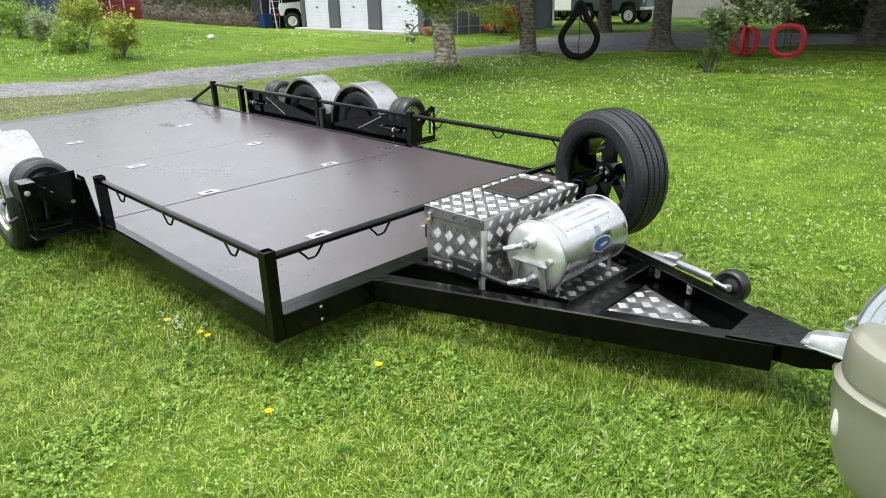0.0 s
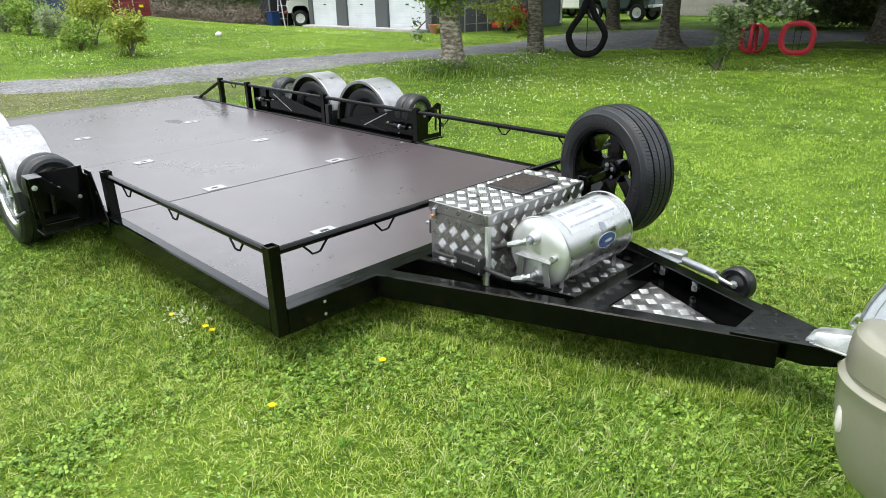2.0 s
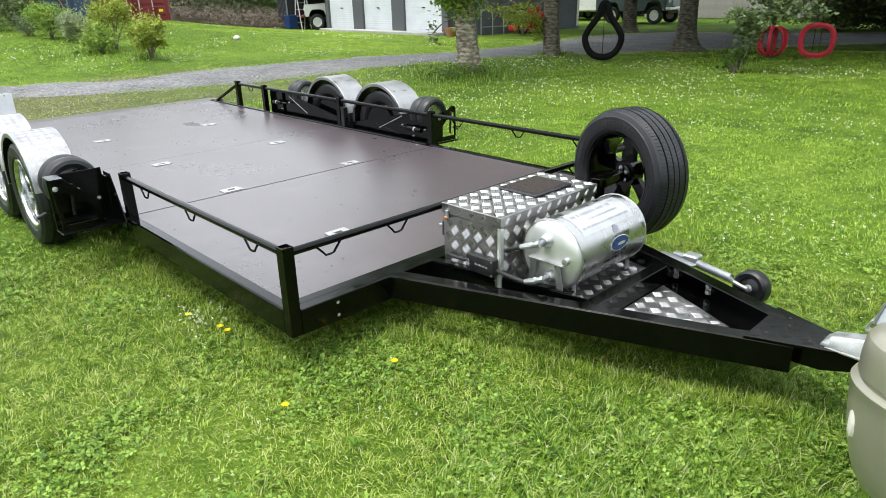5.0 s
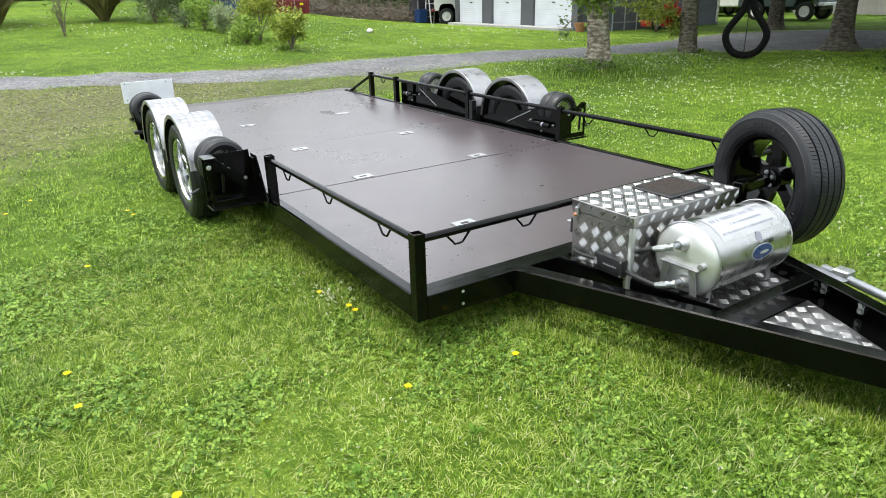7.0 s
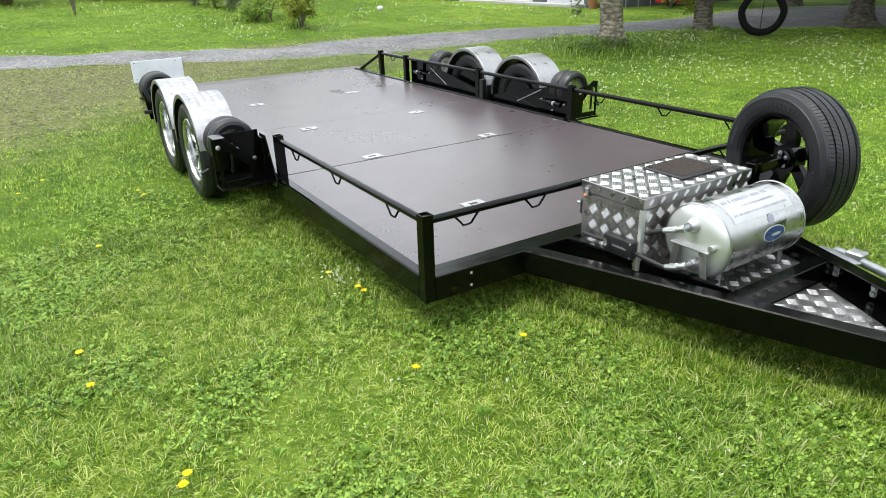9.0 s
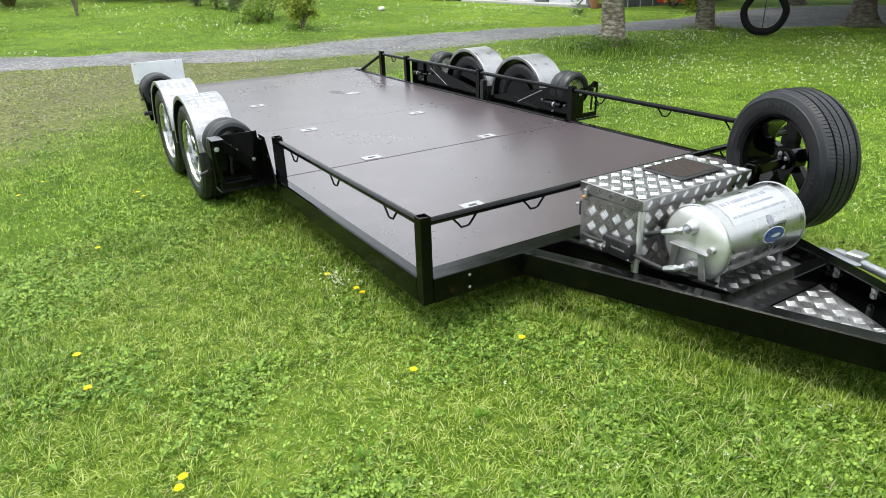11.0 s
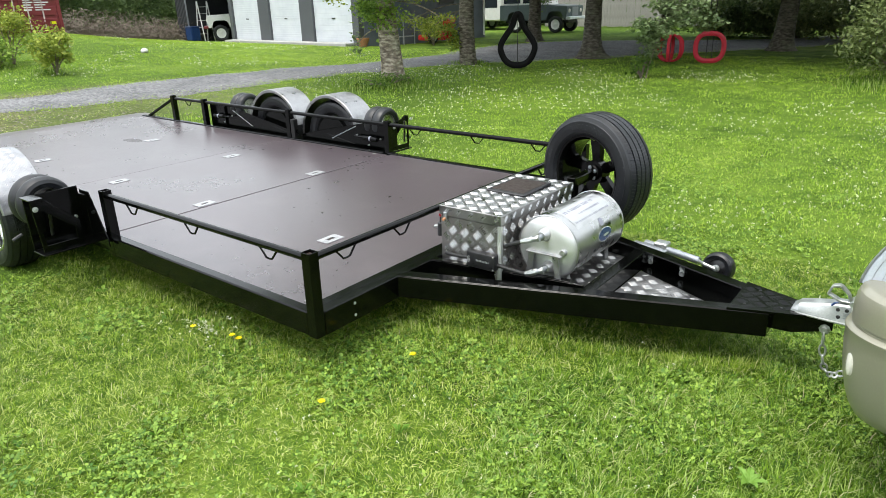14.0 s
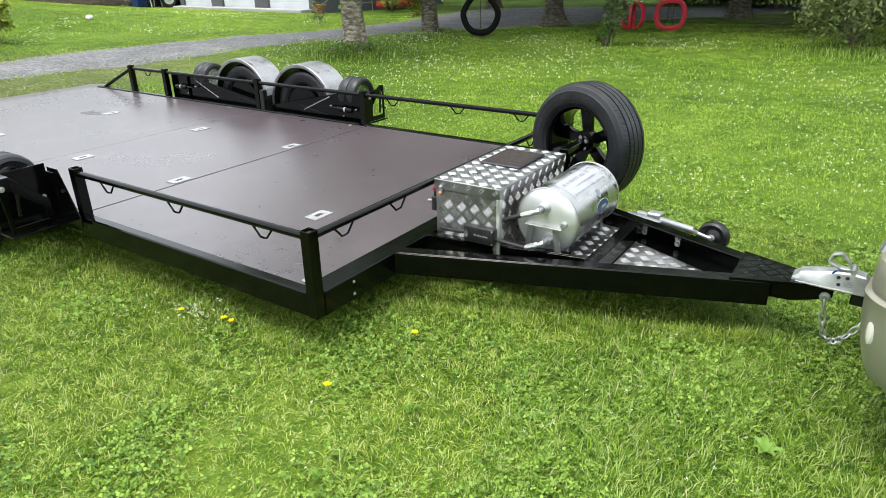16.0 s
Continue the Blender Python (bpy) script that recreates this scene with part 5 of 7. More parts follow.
# ---- the car that tows the trailer, its rear corner by the coupling ----
CAR_HALF, CAR_L = 0.85, 4.3
car = thing("car", "champagne gold car parked with its rear bumper at the coupling", "car", Matrix.Translation((1.83, 0.45, 0)) @ pose(0, 0, 0, 0, 0, -8) @ Matrix.Translation((0, 0.70, 0)))


def car_loop(z, inset, v0=0.0, v1=CAR_L, half=CAR_HALF):
    """Plan outline at a height: rounded corners; x forward, y across."""
    a, b = 0.2 - inset, 0.15 - inset * 0.9
    near = []
    for cx, way in ((v0 + 0.2, -1), (v1 - 0.2, 1)):
        arc = [(cx + way * a * math.cos(t), -(half - 0.15) - b * math.sin(t)) for t in (math.pi / 2 * k / 18 for k in range(19))]
        flat = [(cx + way * a, -(half - 0.15) * u / 9) for u in range(9)]
        near += (flat + arc) if way < 0 else (flat + arc)[::-1]
    far = [(x, -y) for x, y in near[::-1] if y < -1e-6]
    return [(x, y, z) for x, y in near + far]


def car_part(name, levels, mat, label="", v0=0.0, v1=CAR_L, half=CAR_HALF):
    """A closed shell through the levels."""
    bm = bmesh.new()
    rows = [[bm.verts.new(p) for p in car_loop(z, inset, v0, v1, half)] for z, inset in levels]
    for a, b in zip(rows, rows[1:]):
        for k in range(len(a)):
            bm.faces.new((a[k], a[(k + 1) % len(a)], b[(k + 1) % len(a)], b[k]))
    bm.faces.new(rows[0][::-1])
    bm.faces.new(rows[-1])
    return part(name, bm, mat, car, label)


car_part("bumper", [(0.30, 0.13), (0.312, 0.085), (0.33, 0.058), (0.36, 0.04), (0.40, 0.026), (0.45, 0.014), (0.50, 0.006), (0.55, 0.001), (0.588, 0.0), (0.594, -0.003), (0.600, -0.003), (0.605, 0.003), (0.609, 0.013), (0.616, 0.014), (0.622, 0.009), (0.66, 0.009), (0.695, 0.012), (0.707, 0.017), (0.715, 0.028), (0.719, 0.045), (0.721, 0.07), (0.723, 0.11), (0.724, 0.14)], M_GOLD, "rounded champagne bumper with a crease")
car_part("body", [(0.26, 0.14), (0.3, 0.1), (0.45, 0.04), (0.7, 0.02), (0.86, 0.025), (0.94, 0.05), (0.96, 0.09), (0.965, 0.13)], M_GOLD, "champagne body sides", v0=0.23, v1=CAR_L - 0.02)
car_part("windows", [(0.966, 0.06), (1.1, 0.08), (1.28, 0.11), (1.37, 0.13)], M_GLASS, "dark tinted glass", v0=0.8, v1=3.1)
car_part("roof", [(1.371, 0.11), (1.40, 0.115), (1.43, 0.13), (1.44, 0.145)], M_GOLD, v0=0.8, v1=3.1)


TAIL_Z = [0.70, 0.715, 0.745, 0.772, 0.805, 0.832, 0.86, 0.887, 0.93, 1.0, 1.1, 1.22, 1.375]


def tail_lean(z):
    """How far forward the tail leans at a height."""
    return float(np.interp(z, [0.678, 0.735, 0.772, 0.806, 0.832, 0.865, 0.887, 1.0, 1.375], [-0.003, 0.007, 0.021, 0.037, 0.053, 0.075, 0.095, 0.21, 0.72]))


def tail_outline(z, inner):
    """Half outline of the wrapped rear window, from the middle round the corner to the pillar."""
    x0, half, r = tail_lean(z), 0.67 - inner, 0.02
    pts = [(x0 + inner, -(half - r) * k / 8) for k in range(9)]
    pts += [(x0 + inner + r - r * math.cos(t), -(half - r) - r * math.sin(t)) for t in (math.pi / 2 * k / 6 for k in range(1, 7))]
    pts += [(max(x0 + inner + r, 0.098), -half)]
    stop = max(0.098, x0 + inner)
    return [(min(x, stop), y) for x, y in pts]


bm = bmesh.new()
grid = []
for inner in (0.0, 0.006):
    rows = []
    for z in TAIL_Z:
        near = tail_outline(z, inner)
        rows.append([bm.verts.new((x, y, z)) for x, y in near[::-1] + [(x, -y) for x, y in near[1:]]])
    grid.append(rows)
for rows in grid:
    for a, b in zip(rows, rows[1:]):
        for k in range(len(a) - 1):
            bm.faces.new((a[k], a[k + 1], b[k + 1], b[k]))
for k in (0, -1):
    for a, b, c, d in zip(grid[0], grid[0][1:], grid[1][1:], grid[1]):
        bm.faces.new((a[k], b[k], c[k], d[k]))
bmesh.ops.remove_doubles(bm, verts=bm.verts, dist=0.0004)
rear_window = part("rear_window", bm, M_GLASS_SKY, car, "wrapped rear window with painted pale sky reflection and fine lines", sharp=50)
for s in (-1, 1):
    part("edge_strip", tube([(tail_lean(z) + 0.004, s * 0.667, z) for z in TAIL_Z[:8]], 0.0035, 8), M_PIPE, rear_window, "thin bright edge strip")
    for k in (0.028, 0.052, 0.076):
        part("window_line", tube([(tail_lean(z) + k, s * 0.6702, z) for z in TAIL_Z[:8] if tail_lean(z) + k < 0.095], 0.0009, 5), M_PIPE, rear_window)
    pillar = [(0.099, s * 0.67), (0.117, s * 0.672), (0.117, s * 0.61), (0.099, s * 0.61)]
    part("tail_pillar", plate(pillar, 0.26, Matrix.Translation((0, 0, 0.715)), None, (), 0.003), M_GOLD, car)
    lamp = part("tail_lamp", plate([(0.119, s * 0.668), (0.3, s * 0.79), (0.3, s * 0.61), (0.119, s * 0.61)], 0.24, Matrix.Translation((0, 0, 0.716)), None, (), 0.004), M_LAMP_DARK, car, "dark tinted tail lamp")
    part("lamp_foot", lathe([(0, 0.026), (0.016, 0.024), (0.026, 0.012), (0.028, 0.0), (0.024, -0.006)], (0, 0, 1), (0.15, s * 0.675, 0.724), 24), M_LAMP_DARK, lamp)
    bm = lathe([(0, 0.007), (0.010, 0.006), (0.018, 0.001), (0.02, -0.012)], (-0.85, 0.52 * s, 0), (0, 0, 0), 24)
    moved(bm, Matrix.Translation((0.043, s * 0.783, 0.503)) @ Matrix.Diagonal((1, 1, 2.3, 1)))
    part("reflector", bm, M_LENS, car, "pale oval reflector in the bumper corner")
for v in (0.95, 3.45):
    for y, o in ((-0.755, -1), (0.755, 1)):
        w = part("wheel", lathe(tyre_profile(0.3, 0.19, 0.19), (0, o, 0), (v, y, 0.3), 40, None, True), M_RUBBER, car)
        part("wheel_trim", lathe([(0, 0.05), (0.1, 0.06), (0.18, 0.07), (0.195, 0.05), (0.19, 0)], (0, o, 0), (v, y, 0.3), 32), M_ALU, w)

# ---- buildings ----


def oriented(origin, ex):
    """A frame on the ground with its x along ex and its y to the back."""
    ex = Vector((*ex, 0)).normalized()
    return Matrix.Translation(origin) @ Matrix((ex, Vector((-ex.y, ex.x, 0)), Vector((0, 0, 1)))).transposed().to_4x4()


garage = thing("garage", "dark grey steel garage with three pale roller doors", "garage", oriented((-24.03, 16.76, 0.0), (8.5, -0.75)))
GL, GD, GH = 8.6, 7.05, 3.1
DOORS = ((0.25, 2.3), (3.05, 5.15), (5.95, 8.25))
xs = [0.0] + [v for d in DOORS for v in d] + [GL]
for a, b in zip(xs[::2], xs[1::2]):
    part("wall_pier", box((a, 0, 0), (b, 0.25, GH), 0.01), M_TRIM_GREY, garage)
part("wall_head", box((0.0, -0.003, 2.55), (GL, 0.25, GH + 0.003), 0.01), M_TRIM_GREY, garage)
for a, b in DOORS:
    dr = part("roller_door", box((a + 0.003, 0.10, 0.12), (b - 0.003, 0.16, 2.547), 0.005), M_DOOR, garage, "pale grey ribbed roller door, closed")
    part("door_handle", box(((a + b) / 2 - 0.09, 0.07, 1.0), ((a + b) / 2 + 0.09, 0.10, 1.04), 0.008), M_STEEL_DARK, dr)
    part("door_rail", box((a + 0.003, 0.085, 0.06), (b - 0.003, 0.17, 0.117), 0.005), M_ALU_DULL, dr)
part("side_wall", box((GL - 0.15, 0.253, 0), (GL, GD, GH), 0.01), M_WALL_GREY, garage)
part("side_wall", box((0, 0.253, 0), (0.15, GD, GH), 0.01), M_WALL_GREY, garage)
part("back_wall", box((0.153, GD - 0.15, 0), (GL - 0.153, GD, GH), 0.01), M_WALL_GREY, garage)
part("roof", plate([(-0.2, GH + 0.01), (GL + 0.2, GH + 0.01), (GL + 0.2, GH + 0.08), (GL / 2, GH + 0.9), (-0.2, GH + 0.08)], GD + 0.4, plane_at((0, GD + 0.2, 0), (1, 0, 0), (0, 0, 1))), M_SHED_DARK, garage)
win = part("window", box((GL - 0.02, 4.1, 1.35), (GL + 0.02, 5.1, 2.0), 0.01), M_TRIM_GREY, garage)
part("pane", box((GL + 0.005, 4.16, 1.41), (GL + 0.025, 5.04, 1.94), 0.002), M_GLASS, win)
part("step", box((0.2, -0.5, 0.0), (GL - 0.2, -0.01, 0.1 + lift1(-20, 16)), 0.02), M_CONCRETE, garage)
part("downpipe", tube([(GL + 0.05, 6.9, 0.1), (GL + 0.05, 6.9, GH)], 0.045, 10), M_WHITE_PAINT, garage)

# lean-to beside the garage
lean = thing("lean_to", "open dark lean-to shed with a steel truss front", "shed", oriented((-27.83, 17.11, 0.0), (3.7, -0.33)))
part("end_wall", box((0.0, 0, 0), (0.12, 5.5, 2.0), 0.01), M_SHED_DARK, lean)
part("end_face", box((-1.0, 0.0, 0.2), (-0.003, 0.08, 1.95), 0.01), M_SHED_DARK, lean)
part("back_wall", box((0.123, 5.4, 0), (3.75, 5.5, 2.6), 0.01), M_SHED_DARK, lean)
part("roof", plate([(-1.2, 2.02), (3.75, 2.72), (3.75, 2.78), (-1.2, 2.08)], 5.6, plane_at((0, 5.6, 0), (1, 0, 0), (0, 0, 1))), M_SHED_DARK, lean)
for x in (0.05,):
    part("column", box((x, -0.06, 0), (x + 0.07, -0.01, 2.05), 0.004), M_PIPE, lean)
bm = tube([(0.0, -0.04, 2.05), (3.7, -0.04, 2.15)], 0.03, 8)
part("truss_bar", bm, M_PIPE, lean)
part("truss_bar", tube([(0.0, -0.04, 2.15), (3.7, -0.04, 2.72)], 0.03, 8), M_PIPE, lean)
for k in range(7):
    x = 0.2 + k * 0.5
    zt = 2.15 + 0.57 * (x + 0.25) / 3.7
    part("truss_web", tube([(x, -0.04, 2.06 + 0.1 * x / 3.7), (x + 0.25, -0.04, zt)], 0.016, 6), M_PIPE, lean)
    part("truss_web", tube([(x + 0.25, -0.04, zt), (x + 0.5, -0.04, 2.06 + 0.1 * (x + 0.5) / 3.7)], 0.016, 6), M_PIPE, lean)


def ladder():
    th = thing("step_ladder", "white aluminium step ladder standing in the shed", "ladder", oriented((-27.35, 17.2, lift1(-27.35, 17.2)), (3.7, -0.33)))
    for y, t in ((0, 0.35), (0.5, 0.35)):
        part("stile", beam((0.0, y, 0), (0.35, y, 1.75), 0.05, 0.025), M_WHITE_PAINT, th)
        part("stile", beam((0.7, y, 0), (0.38, y, 1.75), 0.05, 0.025), M_WHITE_PAINT, th)
    for k in range(5):
        z = 0.3 + k * 0.3
        part("tread", box((0.35 * z / 1.75 - 0.03, 0.0, z), (0.35 * z / 1.75 + 0.04, 0.5, z + 0.02), 0.002), M_WHITE_PAINT, th)


ladder()
bin_ = thing("plastic_bin", "blue plastic bin beside the shed post", "bin", oriented((-27.5, 16.7, lift1(-27.5, 16.7)), (3.7, -0.33)))
part("tub", box((0, 0, 0), (0.55, 0.45, 0.6), 0.03), M_BLUE_PLASTIC, bin_)
part("rim", box((-0.02, -0.02, 0.602), (0.57, 0.47, 0.64), 0.01), M_BLUE_PLASTIC, bin_)


def disc_wheel(th, c, r, w, out, rim, mat):
    ty = part("wheel", lathe(tyre_profile(r, w, rim), out, c, 36, None, True), M_RUBBER, th)
    part("wheel_disc", lathe([(0, w * 0.5), (0.06, w * 0.5), (0.07, w * 0.36), (rim * 0.7, w * 0.3), (rim * 0.85, w * 0.4), (rim + 0.004, w * 0.42), (rim, 0), (0, 0)], out, c, 28), mat, ty)


def four_by_four(name, label, m, lower, upper, front):
    """Boxy old off-roader: flat wings, bonnet, cab and hard top; its nose lies at +x."""
    th = thing(name, label, "off-roader", m)
    body = plate([(0, 0.55), (0.42, 0.55), (0.5, 0.85), (0.62, 0.93), (1.05, 0.93), (1.17, 0.85), (1.25, 0.55), (2.5, 0.55), (2.62, 0.88), (2.76, 0.95), (3.15, 0.95), (3.28, 0.86), (3.35, 0.62), (3.5, 0.62), (3.55, 1.05), (3.52, 1.16), (2.4, 1.22), (0, 1.22)], 1.56, plane_at((0, 1.58, 0), (1, 0, 0), (0, 0, 1)), None, (), 0.012)
    part("body", body, lower, th)
    part("cab", plate([(0.02, 1.223), (2.32, 1.223), (2.2, 1.55), (2.05, 1.9), (0.1, 1.9)], 1.46, plane_at((0, 1.53, 0), (1, 0, 0), (0, 0, 1)), None, (), 0.02), upper, th)
    part("roof", box((0.0, 0.05, 1.9), (2.15, 1.55, 1.98), 0.03), M_WHITE_PAINT, th)
    for x0, x1 in ((0.2, 1.1), (1.25, 2.0)):
        part("side_window", box((x0, 0.052, 1.3), (x1, 0.08, 1.72), 0.005), M_GLASS, th)
    part("windscreen", beam((2.28, 0.8, 1.3), (2.13, 0.8, 1.78), 1.35, 0.012, None, 0.002, (1, 0, 0.3)), M_GLASS, th)
    part("bumper", box((3.5, 0.0, 0.58), (3.72, 1.6, 0.70), 0.02), front, th)
    part("grille", box((3.53, 0.5, 0.72), (3.56, 1.1, 1.1), 0.01), M_PIPE, th)
    for y in (0.25, 1.35):
        part("headlight", lathe([(0, 0.04), (0.06, 0.035), (0.09, 0.0), (0.09, -0.02)], (1, 0, 0), (3.54, y, 0.95), 18), M_LENS, th)
    for x in (0.84, 2.96):
        for y, o in ((0.12, (0, -1, 0)), (1.48, (0, 1, 0))):
            disc_wheel(th, (x, y, 0.37), 0.37, 0.19, o, 0.215, M_WHITE_PAINT)
    part("chassis", box((0.1, 0.4, 0.42), (3.4, 1.2, 0.545), 0.01), M_STEEL_DARK, th)
    return th


def at_ground(x, y, ex):
    return oriented((x, y, lift1(x, y)), ex)


four_by_four("off_roader", "dark slate-coloured old off-roader with white top and wheels", at_ground(-16.25, 26.3, (1.0, 0.0)), M_GREEN_PAINT, M_WHITE_PAINT, M_ALU_DULL)
four_by_four("pickup_truck", "white old off-roader parked in the open shed", oriented((-25.7, 21.0, lift1(-25.5, 18)), (-0.57, -0.82)), M_WHITE_PAINT, M_WHITE_PAINT, M_RED_BOX)

van = thing("caravan", "white rounded caravan behind the off-roader", "caravan", at_ground(-21.5, 28.6, (1.0, 0.05)))
part("body", plate([(0, 0.6), (0.3, 0.45), (3.6, 0.45), (4.0, 0.65), (4.05, 1.35), (3.8, 1.85), (3.2, 2.03), (0.7, 2.05), (0.15, 1.85), (0, 1.4)], 2.0, plane_at((0, 2.0, 0), (1, 0, 0), (0, 0, 1)), None, (), 0.06), M_WHITE_PAINT, van)
for a, b in ((0.6, 1.5), (2.4, 3.5)):
    part("window", box((a, -0.012, 1.1), (b, 0.02, 1.62), 0.01), M_GLASS, van)
disc_wheel(van, (2.0, 0.0, 0.33), 0.33, 0.18, (0, -1, 0), 0.2, M_WHITE_PAINT)
disc_wheel(van, (2.0, 2.0, 0.33), 0.33, 0.18, (0, 1, 0), 0.2, M_WHITE_PAINT)

# wheeled red machine by the garage wall
mower = thing("ride_on_mower", "red machine standing at the grey garage wall", "machine", at_ground(-15.0, 18.4, (0.1, 1)))
part("deck", box((0.2, -0.7, 0.12), (1.7, -0.05, 0.32), 0.04), M_RED, mower)
part("hood", box((0.9, -0.6, 0.33), (1.7, -0.15, 0.75), 0.08), M_RED, mower)
part("seat", box((0.35, -0.55, 0.55), (0.75, -0.2, 0.95), 0.06), M_PLASTIC, mower)
for x in (0.35, 1.5):
    disc_wheel(mower, (x, -0.72, 0.22), 0.22, 0.15, (0, -1, 0), 0.12, M_PIPE)
rack = thing("pipe_rack", "grey pipe rack at the garage wall", "rack", at_ground(-15.0, 16.9, (0.1, 1)))
for x in (0.0, 0.55, 1.1):
    part("upright", tube([(x, -0.35, 0.0), (x, -0.35, 0.9)], 0.022, 8), M_PIPE, rack)
for z in (0.3, 0.88):
    part("bar", tube([(0, -0.35, z), (1.1, -0.35, z)], 0.02, 8), M_PIPE, rack)
flowerpot = thing("planter", "terracotta planter at the garage corner", "planter", at_ground(-15.0, 15.7, (1, 0)))
part("bowl", lathe([(0.12, 0), (0.2, 0.2), (0.24, 0.3), (0.2, 0.3), (0.16, 0.2), (0, 0.18)], (0, 0, 1), (0.0, 0.0, 0.0), 24), M_ORANGE, flowerpot)

# shipping containers
blue = thing("shipping_container", "blue ribbed steel container behind bushes", "container", oriented((-21.55, 4.82, 0.75), (0.244, 0.97)))
part("side", box((0, 0, 0.1), (1.5, 1.9, 2.55), 0.02), M_BLUE_BOX, blue)
part("roof_rail", box((-0.02, -0.02, 2.553), (1.52, 1.92, 2.66), 0.02), M_BLUE_BOX, blue)
meter = part("meter_box", box((0.30, -0.14, 0.92), (0.49, -0.003, 1.33), 0.02), M_WHITE_PAINT, blue, "white meter box")
part("lid", box((0.315, -0.152, 0.94), (0.475, -0.142, 1.31), 0.006), M_WHITE_PAINT, meter)
part("hose", tube(arc_points((0.44, -0.07, 0.92), (0.6, -0.1, 0.75), (0.56, -0.06, 0.45), 8), 0.014, 8), M_ORANGE, blue, "yellowish hanging hose")
part("conduit", tube([(0.7, -0.05, 1.08), (0.7, -0.05, 0.35)], 0.022, 8), M_PIPE, blue)
part("junction_box", box((0.65, -0.11, 0.93), (0.75, -0.003, 1.08), 0.01), M_PIPE, blue)
part("vent", box((0.52, -0.03, 1.5), (0.75, -0.003, 1.62), 0.006), M_PIPE, blue)
red = thing("shipping_container", "red steel shipping container with its doors closed", "container", oriented((-22.2, 6.5, 0.86), (0.1, 2.43)))
part("shell", box((0, 0.06, 0.12), (2.44, 6.0, 2.55), 0.02), M_RED_BOX, red)
for x in (0.0, 2.32):
    part("corner_post", box((x, 0, 0.0), (x + 0.12, 0.12, 2.59), 0.01), M_RED_BOX, red)
part("sill", box((0.123, 0.0, 0.0), (2.317, 0.12, 0.14), 0.01), M_RED_BOX, red)
for a, b, r0, r1 in ((0.125, 1.205, 0.56, 1.03), (1.235, 2.315, 1.42, 1.86)):
    dr = part("door", box((a, 0.0, 0.145), (b, 0.055, 2.45), 0.01), M_RED_BOX, red)
    for z in (0.2, 0.56, 1.0, 1.7, 2.1):
        part("door_panel", box((a + 0.04, -0.03, z), (b - 0.04, -0.003, z + 0.27), 0.012), M_RED_BOX, dr)
    for x in (r0, r1):
        rod = part("locking_rod", tube([(x, -0.06, 0.15), (x, -0.06, 2.45)], 0.021, 8), M_ROD, dr, "pale worn locking rod")
        part("rod_handle", box((x - 0.02, -0.09, 0.42), (x + 0.26, -0.078, 0.455), 0.004), M_RED_BOX, rod)
        for z in (0.3, 1.3, 2.3):
            part("rod_guide", box((x - 0.05, -0.085, z), (x + 0.05, -0.032, z + 0.06), 0.006), M_RED_BOX, rod)
bm = None
for k in range(3):
    bm = box((0.2 + k * 0.22, -0.012, 1.3), (0.36 + k * 0.22, -0.004, 1.46 + (0.07 if k == 0 else 0)), 0, bm)
part("lettering", bm, M_WHITE_INK, red, "white stencilled marking")
bm = None
for k in range(5):
    z = 1.02 - k * 0.075
    bm = box((1.33, -0.034, z), (1.55 + 0.06 * (k % 2), -0.031, z + 0.04), 0, bm)
    bm = box((1.66, -0.034, z), (1.86 + 0.32 * ((k * 37 % 10) / 10), -0.031, z + 0.035), 0, bm)
part("markings", bm, M_WHITE_INK, red, "small white data panel")
bm = None
for x0, x1, z in ((1.5, 1.72, 1.5), (1.78, 2.05, 1.5), (2.12, 2.18, 1.5), (1.8, 2.02, 1.37)):
    bm = box((x0, -0.012, z), (x1, -0.004, z + 0.065), 0, bm)
part("markings", bm, M_WHITE_INK, red, "white code marking")
part("placard", box((2.06, -0.038, 0.3), (2.2, -0.032, 0.38), 0), M_PETAL, red, "yellow placard")

# board fence
fence = thing("board_fence", "weathered grey paling fence behind the drive", "fence", oriented((-17.0, 32.0, 0.0), (22, -1.5)))
first = part("board", box((0, 0, 0.05), (0.145, 0.02, 1.75), 0.004), M_FENCE, fence)
_r = random.Random(8)
for k in range(1, 150):
    again(first, pose(k * 0.15, _r.uniform(-0.006, 0.006), _r.uniform(-0.02, 0.02), 0, _r.uniform(-0.4, 0.4), 0))
for z in (0.4, 1.4):
    part("fence_rail", box((0, 0.021, z), (22.5, 0.07, z + 0.09), 0.004), M_FENCE, fence)

# ---- trees, shrubs, hedges ----


def cloud(rng, centre, radius, n, clumps=40, tight=0.35):
    """Leaf places gathered in clumps within an ellipsoid."""
    c = rng.normal(size=(clumps, 3))
    c /= np.linalg.norm(c, axis=1, keepdims=True)
    c *= rng.uniform(0.35, 1.0, clumps)[:, None] ** 0.5
    c = np.asarray(centre) + c * np.asarray(radius)
    k = rng.integers(0, clumps, n)
    return c[k] + rng.normal(size=(n, 3)) * np.asarray(radius) * tight * rng.uniform(0.5, 1.1, clumps)[k][:, None], c


def leaf_part(name, rng, places, size, material, parent, flat=0.6, long=1.3):
    v, f = leaves(rng, places, size, flat, long)
    ob = new(name, sheet(name, v, f, material))
    ob.parent = parent
    return tagged(ob, kind="stuff")


